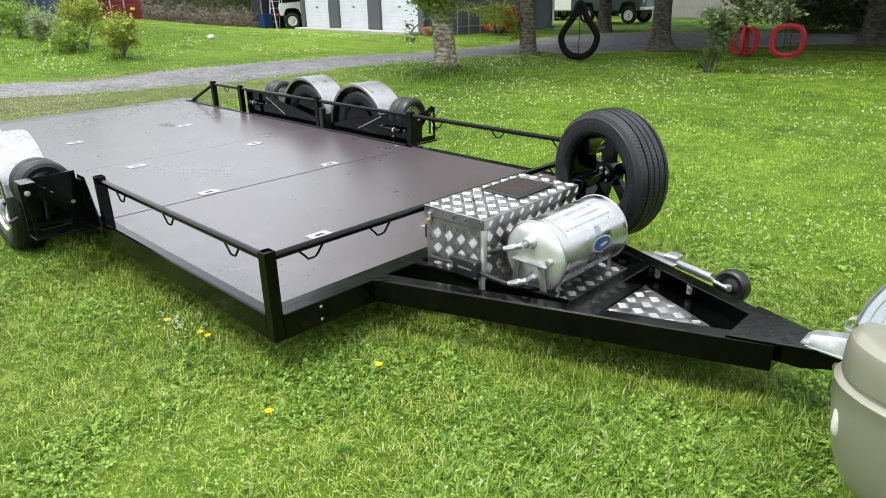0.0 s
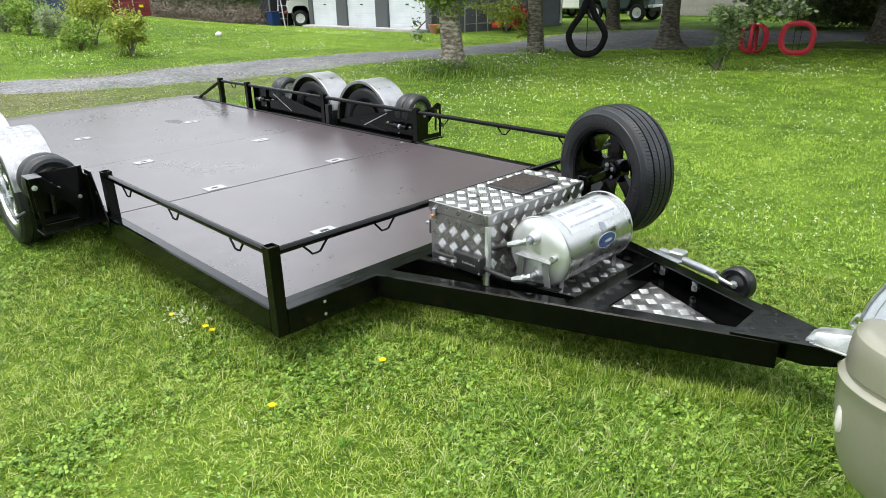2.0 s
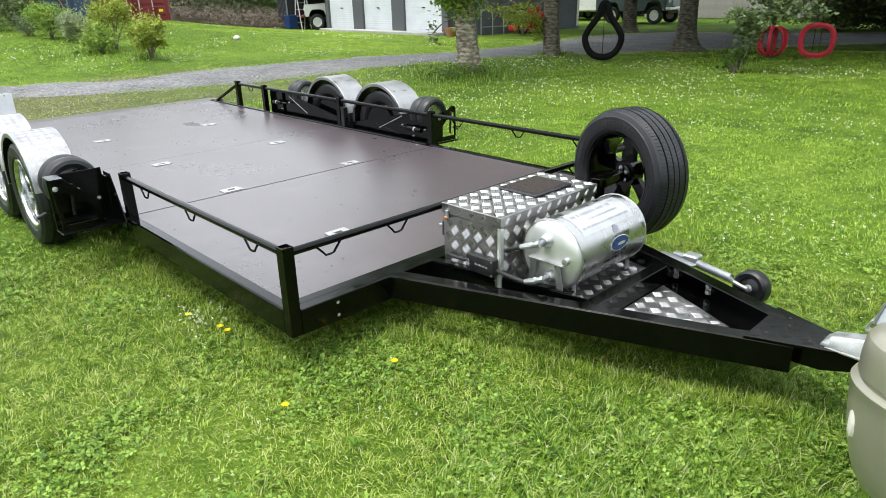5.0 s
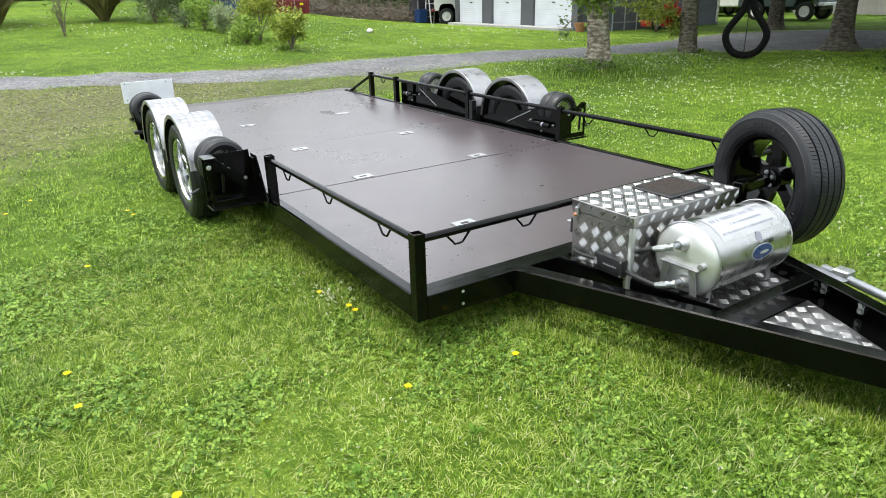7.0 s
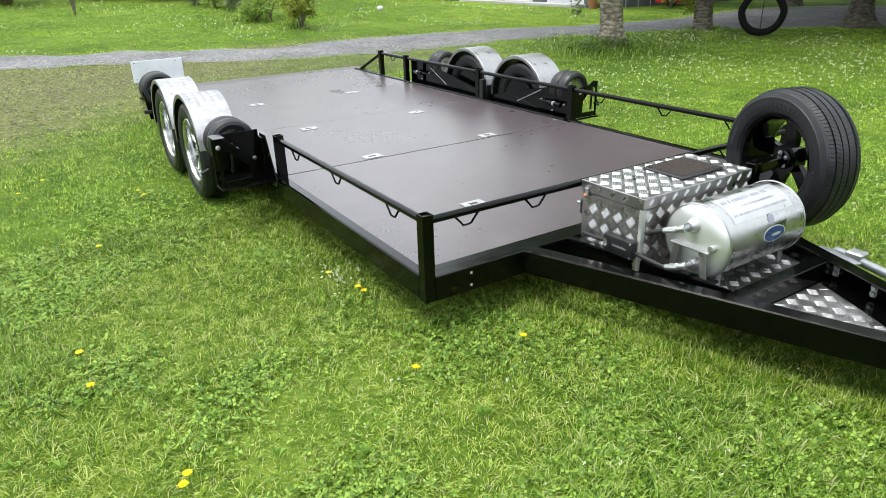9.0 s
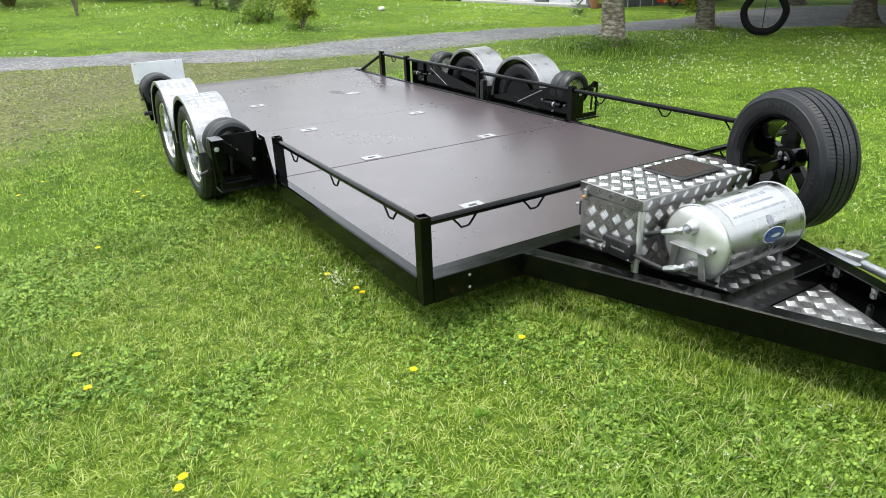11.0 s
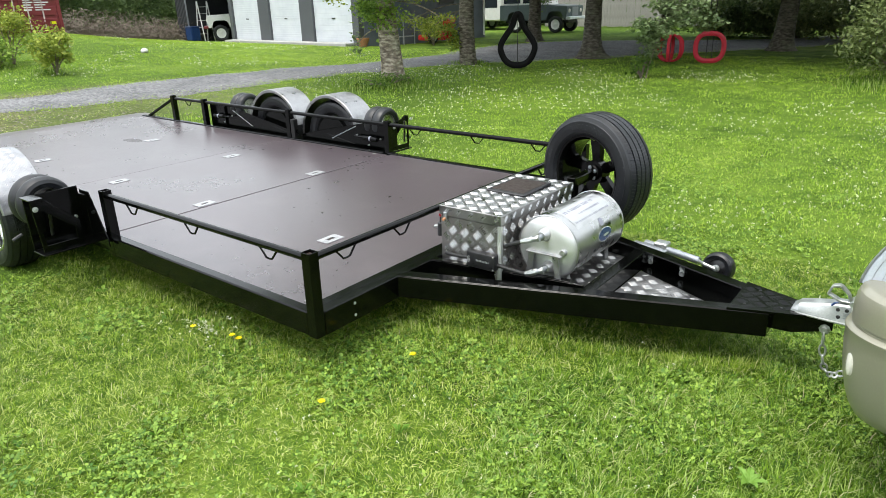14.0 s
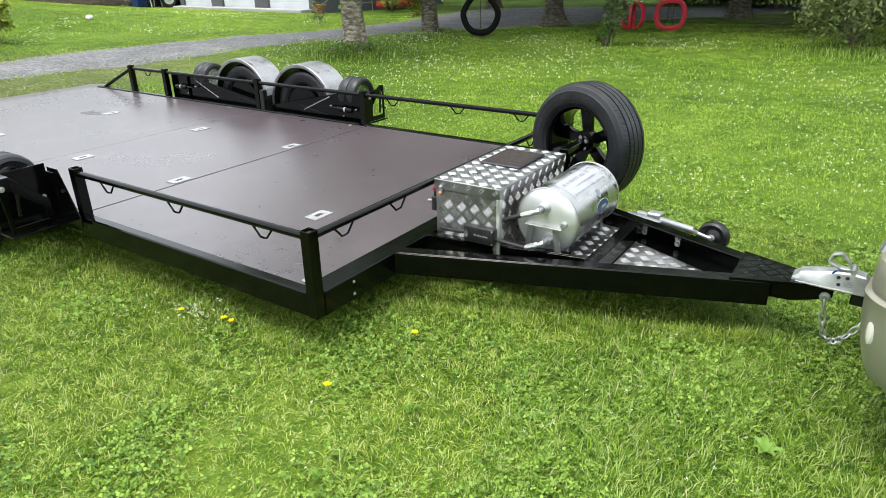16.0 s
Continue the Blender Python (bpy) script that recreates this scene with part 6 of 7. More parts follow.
def tree(x, y, r, seed, label, crown=(0, 0, 4.6), crown_r=(2.6, 2.6, 2.0), n=12000, size=0.1, mat=None, sprays=(), lean=0.0, flare=1.5, limb_z=2.3, bark=None):
    bark = bark or M_BARK
    rng = np.random.default_rng(seed)
    th = thing("tree", label, "tree", Matrix.Translation((x, y, lift1(x, y) - 0.03)))
    pts, rad = [], []
    for i in range(15):
        z = limb_z * 1.6 * (i / 14) ** 1.3
        pts.append((lean * z * 0.1 + 0.03 * math.sin(z * 2 + seed), 0.04 * math.sin(z * 1.7 + seed * 2), z))
        rad.append(r * (1 + (flare - 1) * math.exp(-z / 0.16)) * (1 - 0.11 * z))
    part("trunk", tube(pts, r, 20, None, rad), bark, th)
    places, clumps = cloud(rng, crown, crown_r, n)
    places = places[places[:, 2] > 2.15]
    bm = None
    base = Vector(pts[9])
    for c in clumps[:14]:
        mid = base.lerp(Vector(c), 0.5) + Vector((0, 0, 0.25))
        pp = arc_points(base, mid, c, 6)
        bm = tube(pp, 0.05, 7, bm, [r * 0.42 * (1 - 0.14 * k) for k in range(7)])
    part("branchwork", bm, bark, th)
    leaf_part("crown", rng, places, size, mat or M_LEAF, th)
    for (cx, cy, cz), rr, nn, sz, mt in sprays:
        pl, cl = cloud(rng, (cx, cy, cz), rr, int(nn * 3.6), 18, 0.36)
        leaf_part("spray", rng, pl, sz * 0.5, mt, th)
        part("twig", tube(arc_points((0, 0, min(cz + 0.3, 2.2)), (cx * 0.5, cy * 0.5, cz + 0.35), (cx, cy, cz), 6), 0.012, 6), bark, th)
    return th


tree(-6.55, 7.75, 0.205, 1, "pale-barked tree with low leafy shoots by the drive", sprays=(((0.0, -0.25, 1.5), (0.42, 0.35, 0.34), 380, 0.11, M_LEAF_MID), ((0.15, 0.0, 1.2), (0.22, 0.25, 0.2), 120, 0.1, M_LEAF_MID), ((0.5, 0.35, 1.62), (0.3, 0.3, 0.15), 80, 0.1, M_LEAF_YELLOW), ((0.8, 0.55, 1.18), (0.28, 0.2, 0.06), 36, 0.09, M_LEAF_YELLOW), ((-0.75, -0.5, 1.6), (0.3, 0.25, 0.15), 60, 0.1, M_LEAF_YELLOW), ((-0.45, -0.4, 0.75), (0.12, 0.12, 0.18), 26, 0.1, M_LEAF_PALE), ((0.0, 0.0, 2.2), (0.9, 0.9, 0.5), 520, 0.12, M_LEAF_MID)))
tree(-7.65, 11.75, 0.2, 2, "ridged-bark tree with a yellowing side branch and red flowers", sprays=(((-0.55, -0.55, 0.95), (0.45, 0.4, 0.16), 190, 0.09, M_LEAF_YELLOW), ((-0.2, -0.3, 0.62), (0.14, 0.14, 0.25), 120, 0.09, M_LEAF_YELLOW), ((-0.34, -0.26, 1.0), (0.1, 0.1, 0.1), 40, 0.09, M_LEAF_RED), ((-0.36, -0.3, 0.72), (0.09, 0.09, 0.1), 30, 0.09, M_LEAF_RED), ((-0.9, -0.85, 1.1), (0.3, 0.3, 0.12), 60, 0.09, M_LEAF_YELLOW), ((0, 0, 2.4), (1.2, 1.2, 0.5), 460, 0.13, M_LEAF_MID)), flare=1.12, bark=M_BARK_MID)
tree(-5.87, 14.75, 0.235, 3, "broad dark tree with flared roots beside the drive", flare=2.3, bark=M_BARK_DARK, crown=(0.6, 1.2, 4.9), crown_r=(3.9, 3.9, 2.0), n=30000, size=0.16, sprays=(((0.75, 0.1, 2.1), (0.7, 0.5, 0.35), 260, 0.2, M_LEAF_DARK), ((0.6, 0.15, 1.75), (0.22, 0.2, 0.28), 40, 0.2, M_LEAF_DARK), ((-0.5, -0.3, 2.3), (0.9, 0.9, 0.35), 320, 0.13, M_LEAF)))
tree(-11.1, 20.8, 0.25, 4, "tree standing before the off-roader", crown=(0.5, 0.5, 5.6), crown_r=(4.2, 4.2, 2.0), n=24000, size=0.17, bark=M_BARK_DARK, sprays=(((-0.2, -0.2, 2.2), (1.3, 1.3, 0.5), 500, 0.15, M_LEAF), ((0.4, 0.2, 1.6), (0.3, 0.3, 0.3), 60, 0.13, M_LEAF)))
tree(-2.15, 18.6, 0.26, 5, "dark tree trunk in the shade", flare=1.7, bark=M_BARK_DARK, crown=(0.3, 0, 4.7), crown_r=(4.6, 4.6, 2.0), n=28000, size=0.2, sprays=(((0.5, -0.6, 2.1), (1.4, 1.4, 0.4), 500, 0.14, M_LEAF_DARK), ((-1.9, 0.6, 1.85), (1.2, 0.7, 0.26), 300, 0.2, M_LEAF_DARK), ((-0.6, 0.2, 1.7), (0.8, 0.7, 0.25), 260, 0.2, M_LEAF_DARK)))
tree(-6.7, 22.0, 0.16, 6, "slim dark tree near the fence", crown=(0.6, 0, 4.4), crown_r=(3.2, 3.0, 1.8), n=14000, size=0.16, bark=M_BARK_DARK, sprays=(((1.2, 0, 2.2), (1.6, 1.0, 0.35), 420, 0.2, M_LEAF_DARK),))
# added out of view, only to cast shade on the far lawn
tree(3.2, 16.4, 0.25, 7, "unseen tree added to shade the far lawn", crown=(0, 0, 4.6), crown_r=(4.6, 4.6, 2.2), n=26000, size=0.2, bark=M_BARK_DARK)


def shrub(x, y, radius, height, n, size, mat, label, seed, stems=9, name="shrub", long=1.5, centre_z=0.55, flat=0.8):
    rng = np.random.default_rng(seed)
    th = thing(name, label, name, Matrix.Translation((x, y, lift1(x, y))))
    pl, cl = cloud(rng, (0, 0, height * centre_z), (radius, radius, height * 0.42), n, 26, 0.3)
    pl[:, 2] = np.abs(pl[:, 2])
    leaf_part("foliage", rng, pl, size, mat, th, flat, long)
    bm = None
    for c in cl[:stems]:
        bm = tube(arc_points((0.05 * c[0], 0.05 * c[1], 0), (c[0] * 0.3, c[1] * 0.3, abs(c[2]) * 0.7), (c[0], c[1], abs(c[2])), 5), 0.012, 6, bm)
    part("branchwork", bm, M_TWIG, th)
    return th


shrub(-12.4, 4.35, 0.32, 0.78, 1500, 0.05, M_LEAF_YELLOW, "yellow-green shrub with red-tipped leaves at the drive", 21, centre_z=0.7)
shrub(-14.4, 4.35, 0.46, 1.02, 2600, 0.045, M_LEAF_YELLOW, "tall yellow-green shrub by the container", 22, centre_z=0.66)
shrub(-13.9, 3.85, 0.34, 0.6, 1300, 0.045, M_LEAF_MID, "low green bush beside the drive", 23)
shrub(-16.6, 4.3, 0.42, 0.72, 1800, 0.03, M_LEAF_WILLOW, "grey-green lavender-like bush by the container", 24, long=4.0)
shrub(-17.6, 3.9, 0.45, 0.85, 2600, 0.045, M_LEAF_MID, "mixed green bush by the container", 25)
shrub(-18.6, 3.6, 0.35, 0.6, 900, 0.04, M_LEAF_GREY, "low grey-green bush by the container", 36)
shrub(-20.5, 3.2, 0.72, 2.5, 9000, 0.04, M_LEAF_WILLOW, "tall grey-green willow-like bush by the container", 26, long=2.6)
shrub(-22.0, 4.05, 0.5, 2.4, 3200, 0.06, M_LEAF, "dark green bush behind the willow-like bush", 39)
shrub(-16.6, 4.75, 0.34, 2.75, 900, 0.05, M_LEAF_GREY, "slender young tree before the container", 27, centre_z=0.82)
shrub(-3.0, 10.95, 0.2, 0.42, 260, 0.05, M_LEAF, "small dark weed with yellow flowers", 29)
shrub(1.05, 11.7, 0.85, 1.9, 5200, 0.04, M_LEAF_OLIVE, "large grey-green shrub with narrow leaves", 31, long=2.6, stems=16)
shrub(1.85, 12.8, 0.9, 2.4, 3500, 0.05, M_LEAF_OLIVE, "large grey-green shrub with narrow leaves", 32, long=2.6, stems=12)
shrub(-6.3, 7.4, 0.5, 0.26, 700, 0.028, M_LEAF, "low bushy weeds round the tree foot", 38)
shrub(-13.6, 17.9, 0.5, 0.95, 1000, 0.055, M_LEAF_YELLOW, "yellow-green bush before the garage", 61, centre_z=0.6)
shrub(-17.7, 0.45, 0.3, 1.3, 600, 0.045, M_LEAF_MID, "young green shrub on the lawn", 35, centre_z=0.68)


def leaning_sapling(x, y, seed):
    """A hazel sapling that leans over: layered sprays of broad leaves on thin side branches."""
    rng = np.random.default_rng(seed)
    th = thing("sapling", "leafy hazel sapling leaning over the lawn by the swings", "sapling", Matrix.Translation((x, y, 0.0)))
    part("stem", tube(arc_points((0, 0, 0), (0.1, 0.03, 0.75), (0.55, 0.18, 1.45), 10), 0.02, 8, None, [0.016 - 0.001 * k for k in range(11)]), M_BARK, th, "pale bare stem")
    ends = []
    for k in range(20):
        u = (k + 0.5) / 20
        base = Vector((0.1 + 0.4 * u, 0.03 + 0.14 * u, 0.85 + 0.6 * u))
        reach = rng.uniform(0.3, 0.8) * (1 if k % 3 else -0.5)
        ends.append((base, Vector((base.x + 0.95 * reach, base.y + 0.29 * reach + rng.uniform(-0.35, 0.35), base.z + rng.uniform(-0.15, 0.2) - 0.12 * abs(reach)))))
    for k in range(5):
        base = Vector((0.06, 0.02, 0.45 + 0.12 * k))
        ends.append((base, base + Vector((rng.uniform(-0.18, 0.12), rng.uniform(-0.15, 0.15), rng.uniform(-0.1, 0.1)))))
    places = []
    for a, b in ends:
        part("twig", tube([a, a.lerp(b, 0.5) + Vector((0, 0, 0.05)), b], 0.003, 5), M_BARK_MID, th)
        for q in range(110):
            c = a.lerp(b, rng.uniform(0.15, 1.05))
            places.append((c.x + rng.normal(0, 0.085), c.y + rng.normal(0, 0.085), c.z + rng.normal(0, 0.04)))
    leaf_part("foliage", rng, np.array(places), 0.07, M_LEAF_PALE, th, 0.3, 1.2)


leaning_sapling(-2.93, 11.0, 28)


def flax(x, y, n, length, seed):
    """A clump of long arching sword leaves."""
    rng = np.random.default_rng(seed)
    th = thing("flax", "clump of long bronze-green sword leaves on the lawn", "flax", Matrix.Translation((x, y, lift1(x, y))))
    vs, fs = [], []
    for k in range(n):
        a, lean_, ln = rng.uniform(0, 6.283), rng.uniform(0.25, 1.0), length * rng.uniform(0.7, 1.15)
        d2, s2 = np.array([math.cos(a), math.sin(a), 0]), np.array([-math.sin(a), math.cos(a), 0])
        i0 = len(vs)
        for u, w in ((0, 0.03), (0.35, 0.04), (0.7, 0.03), (1.0, 0.003)):
            p = d2 * (0.1 + ln * lean_ * u**1.5) + np.array([0, 0, ln * (u - 0.45 * lean_ * u * u)])
            vs += [p - s2 * w, p + s2 * w]
        fs += [(i0 + 2 * q, i0 + 2 * q + 1, i0 + 2 * q + 3, i0 + 2 * q + 2) for q in range(3)]
    ob = new("leaf_clump", sheet("leaf_clump", np.array(vs), np.array(fs), M_FLAX))
    ob.parent = th
    tagged(ob, kind="stuff")


flax(-21.9, 2.0, 230, 1.7, 33)
flax(-21.5, -0.9, 260, 1.9, 34)
flax(-23.5, 4.4, 150, 1.4, 37)
for k, (x, y, r_, h_) in enumerate(((-1.6, 24.0, 1.8, 1.6), (0.6, 22.6, 1.7, 1.7), (2.6, 21.0, 1.7, 2.2), (4.6, 19.2, 1.7, 2.6), (-5.4, 24.6, 0.9, 1.2), (-4.2, 24.2, 1.2, 1.45), (-2.9, 24.0, 1.3, 1.6))):
    shrub(x, y, r_, h_, 7000, 0.075, M_LEAF_DARK if k % 2 else M_LEAF_OLIVE, "dark shrub in the shade beyond the drive", 40 + k, long=2.0)


def hedge(name, label, p, q, height, depth, n, seed, size=0.24, mat=None, z0=0.0):
    """A clipped, uneven hedge: woody core and a coat of leaf clumps."""
    rng = np.random.default_rng(seed)
    p, q = np.array(p, float), np.array(q, float)
    th = thing(name, label, "hedge", kind="stuff")
    d = (q - p) / np.linalg.norm(q - p)
    s = np.array([-d[1], d[0]])
    u, w = rng.uniform(0, 1, n), rng.normal(size=n)
    z = rng.uniform(0.0, 1.0, n) ** 0.8 * height
    bulge = depth * (0.58 + 0.1 * np.sin(u * 60) + 0.1 * np.sin(u * 23 + z * 1.5))
    side = np.where(rng.random(n) < 0.75, -1, 1) * bulge * rng.uniform(0.75, 1.1, n)
    xy = p + (q - p) * u[:, None] + s * side[:, None]
    pl = np.concatenate([xy, (lift(xy[:, 0], xy[:, 1]) + z + z0)[:, None]], 1)
    leaf_part("foliage", rng, pl, size, mat or M_LEAF_DARK, th, 0.8, 1.5)
    bm = beam((*p, height * 0.45 + z0 + lift1(*p)), (*q, height * 0.45 + z0 + lift1(*q)), depth * 0.5, height * 0.9, None, 0.1)
    part("core", bm, M_LEAF_DARK, th)
    return th


hedge("hedge", "tall dark green conifer hedge behind the lawn", (-44, -14), (-33, 27), 6.0, 2.2, 60000, 51, 0.13)
hedge("hedge", "tall dark green conifer hedge behind the sheds", (-33, 27), (-18, 36), 6.0, 2.2, 40000, 52, 0.14)
hedge("hedge", "dark hedge beyond the board fence", (-18, 35.5), (14, 33), 5.0, 2.0, 24000, 53, 0.17, mat=M_LEAF)
# three unseen hedges, added so reflections meet a dark surround
hedge("hedge", "unseen dark hedge added to close the far lawn", (14, 33), (24, -4), 4.5, 2.0, 9000, 54)
hedge("hedge", "unseen dark hedge added to close the lawn behind", (24, -4), (8, -26), 4.0, 2.0, 8000, 55)
hedge("hedge", "unseen dark hedge added to close the lawn beside the drive", (8, -26), (-44, -14), 4.5, 2.0, 9000, 56)

heap = thing("brush_heap", "long heap of dry brown brushwood under the hedge", "brushwood", kind="stuff")
_g = np.random.default_rng(61)
bm = None
_n = 16000
_u = _g.uniform(0, 1, _n)
_xy = np.array([-31.0, 8.5]) + (np.array([-29.0, 18.5]) - np.array([-31.0, 8.5])) * _u[:, None] + _g.normal(size=(_n, 2)) * 0.7
_h = np.abs(_g.normal(size=_n)) * 0.42
_h = np.minimum(_h, 1.1)
_pl = np.concatenate([_xy, (lift(_xy[:, 0], _xy[:, 1]) + _h)[:, None]], 1)
leaf_part("brushwood", _g, _pl, 0.03, M_TWIG, heap, 0.7, 8.0)

stone = thing("stone", "pale round stone lying on the lawn", "stone", Matrix.Translation((-14.6, 7.45, lift1(-14.6, 7.45))))
bm = bmesh.new()
bmesh.ops.create_icosphere(bm, subdivisions=3, radius=0.09)
for v in bm.verts:
    v.co *= 1 + 0.15 * noise.noise(v.co * 9)
    v.co.z = v.co.z * 0.75 + 0.05
part("rock", bm, M_STONE, stone)

# ---- swings made from old tyres ----


def loop_swing(name, label, centre, pts, w, mat, yaw, hang, rings=1, k0=0.06, ropes=(0.0,)):
    th = thing(name, label, "swing", Matrix.Translation(centre) @ pose(0, 0, 0, 0, 0, yaw))
    for k in range(rings):
        bm = bmesh.new()
        rows = []
        n = len(pts)
        for i, (x, z) in enumerate(pts):
            x0, z0 = pts[i - 1]
            x1, z1 = pts[(i + 1) % n]
            t = Vector((x1 - x0, 0, z1 - z0)).normalized()
            nrm = Vector((t.z, 0, -t.x))
            c = Vector((x, 0, z))
            rows.append([bm.verts.new(c + nrm * a + Vector((0, b, 0))) for a, b in ((k0, -w * 0.4), (k0 * 1.1, 0), (k0, w * 0.4), (0.0, w / 2), (-k0, w * 0.4), (-k0 * 0.3, 0), (-k0, -w * 0.4), (0.0, -w / 2))])
        for i in range(n):
            a, b = rows[i], rows[(i + 1) % n]
            for j in range(8):
                bm.faces.new((a[j], a[(j + 1) % 8], b[(j + 1) % 8], b[j]))
        moved(bm, pose(0, 0, 0, 0, 0, 180 / rings * k))
        part("tyre_loop", bm, mat, th)
    for x in ropes:
        part("rope", tube([(x, 0, min(p[1] for p in pts)), (x, 0, hang)], 0.008, 6), M_HOSE, th)
    return th


def oval(a, b, zc, pinch=0.0, n=44, square=1.0):
    out = []
    for k in range(n):
        t = 2 * math.pi * k / n
        z = math.copysign(abs(math.sin(t)) ** square, math.sin(t))
        u = min(1, max(0, (z + 0.35) / 1.1))
        wdt = a * math.copysign(abs(math.cos(t)) ** square, math.cos(t)) ** 1 * (1 - pinch * u * u * (3 - 2 * u))
        out.append((wdt, zc + b * z))
    return out


loop_swing("tyre_swing", "black pear-shaped swing cut from a tyre", (-6.08, 11.45, lift1(-6, 11.5)), oval(0.39, 0.54, 0.62, 0.72, 44, 0.85), 0.2, M_OLD_RUBBER, 30, 3.2, 1, 0.062)
loop_swing("tyre_swing", "red apple-shaped swing cut from tyres", (-3.60, 14.1, 0), oval(0.29, 0.29, 0.34, 0.0, 44, 0.8), 0.075, M_RED_TYRE, 40, 3.2, 3, 0.02)
loop_swing("tyre_swing", "red apple-shaped swing cut from tyres", (-2.82, 14.42, 0), oval(0.30, 0.30, 0.35, 0.0, 44, 0.75), 0.13, M_RED_TYRE, 12, 3.2, 1, 0.05, (-0.06, 0.06))

# ---- grass, clover, flowers ----


def in_road(x, y):
    near, far = drive_edge(y)
    return (x < near - 0.15) & (x > far + 0.1)


def under_trailer(x, y):
    deck = (x > -5.8) & (x < -0.5) & (y > 0.45) & (y < WIDE - 0.07)
    return deck


def worn(x, y):
    """How bare the turf is: 0 to 1."""
    a = np.clip((-0.75 * x - 0.62 * y - 3.8) / 1.6, 0, 1) * (y < 6) * (x > -10.6)
    b = np.clip(1.3 - np.abs(x + 8.1) / 1.4, 0, 1) * (y < 6)
    return np.maximum(a, b)


def patchy(x, y, f, seed):
    return 0.5 + 0.25 * (np.sin(x * f + seed) + np.sin(y * f * 1.1 + seed * 2.1)) * np.cos((x - y) * f * 0.6 + seed) + 0.12 * np.sin((x * 2.3 + y * 1.7) * f)


def scatter(rng, n, x0, x1, y0, y1, keep):
    x, y = rng.uniform(x0, x1, n), rng.uniform(y0, y1, n)
    k = keep(x, y) & ~in_road(x, y) & ~under_trailer(x, y) & (rng.random(n) > 0.93 * worn(x, y))
    return x[k], y[k]


def blades(rng, x, y, length, width, name, material, label, lay=0.55, simple=False, loose=1.3, clump=0.0):
    n = len(x)
    tall = 0.6 + 0.8 * np.clip(patchy(x, y, 2.6, 1.3), 0, 1)
    h = length * rng.uniform(0.45, 1.25, n) * tall
    w = width * rng.uniform(0.6, 1.3, n)
    # the turf lies in swirls
    swirl = 3.0 * patchy(x, y, 1.1, 4.0) + rng.normal(0, loose, n)
    if clump:
        # blades part round small tussocks of their own height
        cx, cy = np.floor(x / clump), np.floor(y / clump)
        hx, hy, hz = (np.modf(np.abs(np.sin(cx * a + cy * b)) * 43758.5)[0] for a, b in ((12.99, 78.23), (39.35, 11.14), (73.16, 52.24)))
        out_way = np.arctan2(y - (cy + 0.2 + 0.6 * hy) * clump, x - (cx + 0.2 + 0.6 * hx) * clump)
        swirl = np.where(rng.random(n) < 0.65, out_way + rng.normal(0, 0.5, n), swirl)
        h = h * (0.55 + 0.8 * hz)
    d = np.stack([np.cos(swirl), np.sin(swirl)], 1)
    s = np.stack([-d[:, 1], d[:, 0]], 1)
    bend = rng.uniform(0.3, 1.5, n) * lay / 0.55
    z0 = lift(x, y)
    p = np.stack([x, y], 1)

    def at(t, half):
        out = np.empty((n, 2, 3))
        q = p + d * (h * np.minimum(bend, 1.6) * 0.72 * t**1.4)[:, None]
        zz = z0 + h * t * (1 - 0.52 * np.minimum(bend, 1.5) * t) - 0.004
        for i, sg in enumerate((-1, 1)):
            out[:, i, :2] = q + s * (sg * half * w / 2)[:, None]
            out[:, i, 2] = zz
        return out

    if simple:
        v = np.concatenate([at(0.0, 1.0), at(0.85, 0.08)[:, :1]], 1)
        i = (np.arange(n) * 3)[:, None]
        f = i + [0, 1, 2]
    else:
        v = np.concatenate([at(0.0, 0.8), at(0.5, 1.0), at(1.0, 0.08)[:, :1]], 1)
        i = (np.arange(n) * 5)[:, None]
        f = np.concatenate([i + [0, 1, 3], i + [0, 3, 2], i + [2, 3, 4]], 0)
    ob = new(name, sheet(name, v.reshape(-1, 3), f, material))
    return tagged(ob, label, "grass", kind="stuff")


_g = np.random.default_rng(100)
CX, CY = 1.0, -0.7


def ring(r0, r1):
    return lambda x, y: (np.hypot(x - CX, y - CY) >= r0) & (np.hypot(x - CX, y - CY) < r1)


def rank(x, y):
    """Where the lawn is longer, deeper green and combed flat."""
    return x - 0.35 * np.maximum(y, 0) + 0.8 * (patchy(x, y, 1.9, 5.1) - 0.5) + 0.15 * np.sin(9 * x + 7 * y) > 0.85


_x, _y = scatter(_g, 365000, -2.2, 2.5, -1.7, 2.7, ring(0, 3.2))
_k = rank(_x, _y)
_t = patchy(_x, _y, 2.9, 1.7) > 0.8
blades(_g, _x[~_k & ~_t], _y[~_k & ~_t], 0.05, 0.0027, "grass", M_GRASS, "short mown lawn grass round the trailer", 0.85, clump=0.06)
blades(_g, _x[_t & ~_k], _y[_t & ~_k], 0.06, 0.0032, "grass", M_GRASS_LONG, "dark green lawn grass in patches", 0.8, clump=0.07)
blades(_g, _x[_k], _y[_k], 0.054, 0.0030, "grass", M_GRASS_LONG, "deep green lawn grass before the trailer", 0.7, clump=0.07)
_x, _y = scatter(_g, 60000, -2.2, 2.5, -1.7, 0.8, ring(0, 3.2))
_k = rank(_x, _y)
blades(_g, _x[_k], _y[_k], 0.068, 0.0030, "grass", M_GRASS_LONG, "longer green grass lying in swirls", 1.0, False, 0.8)
_x, _y = scatter(_g, 470000, -6.0, 3.0, -2.2, 6.4, ring(3.2, 7.0))
blades(_g, _x, _y, 0.045, 0.005, "grass", M_GRASS_MID_LIT, "mown lawn grass beyond the trailer", 0.75, True, clump=0.08)
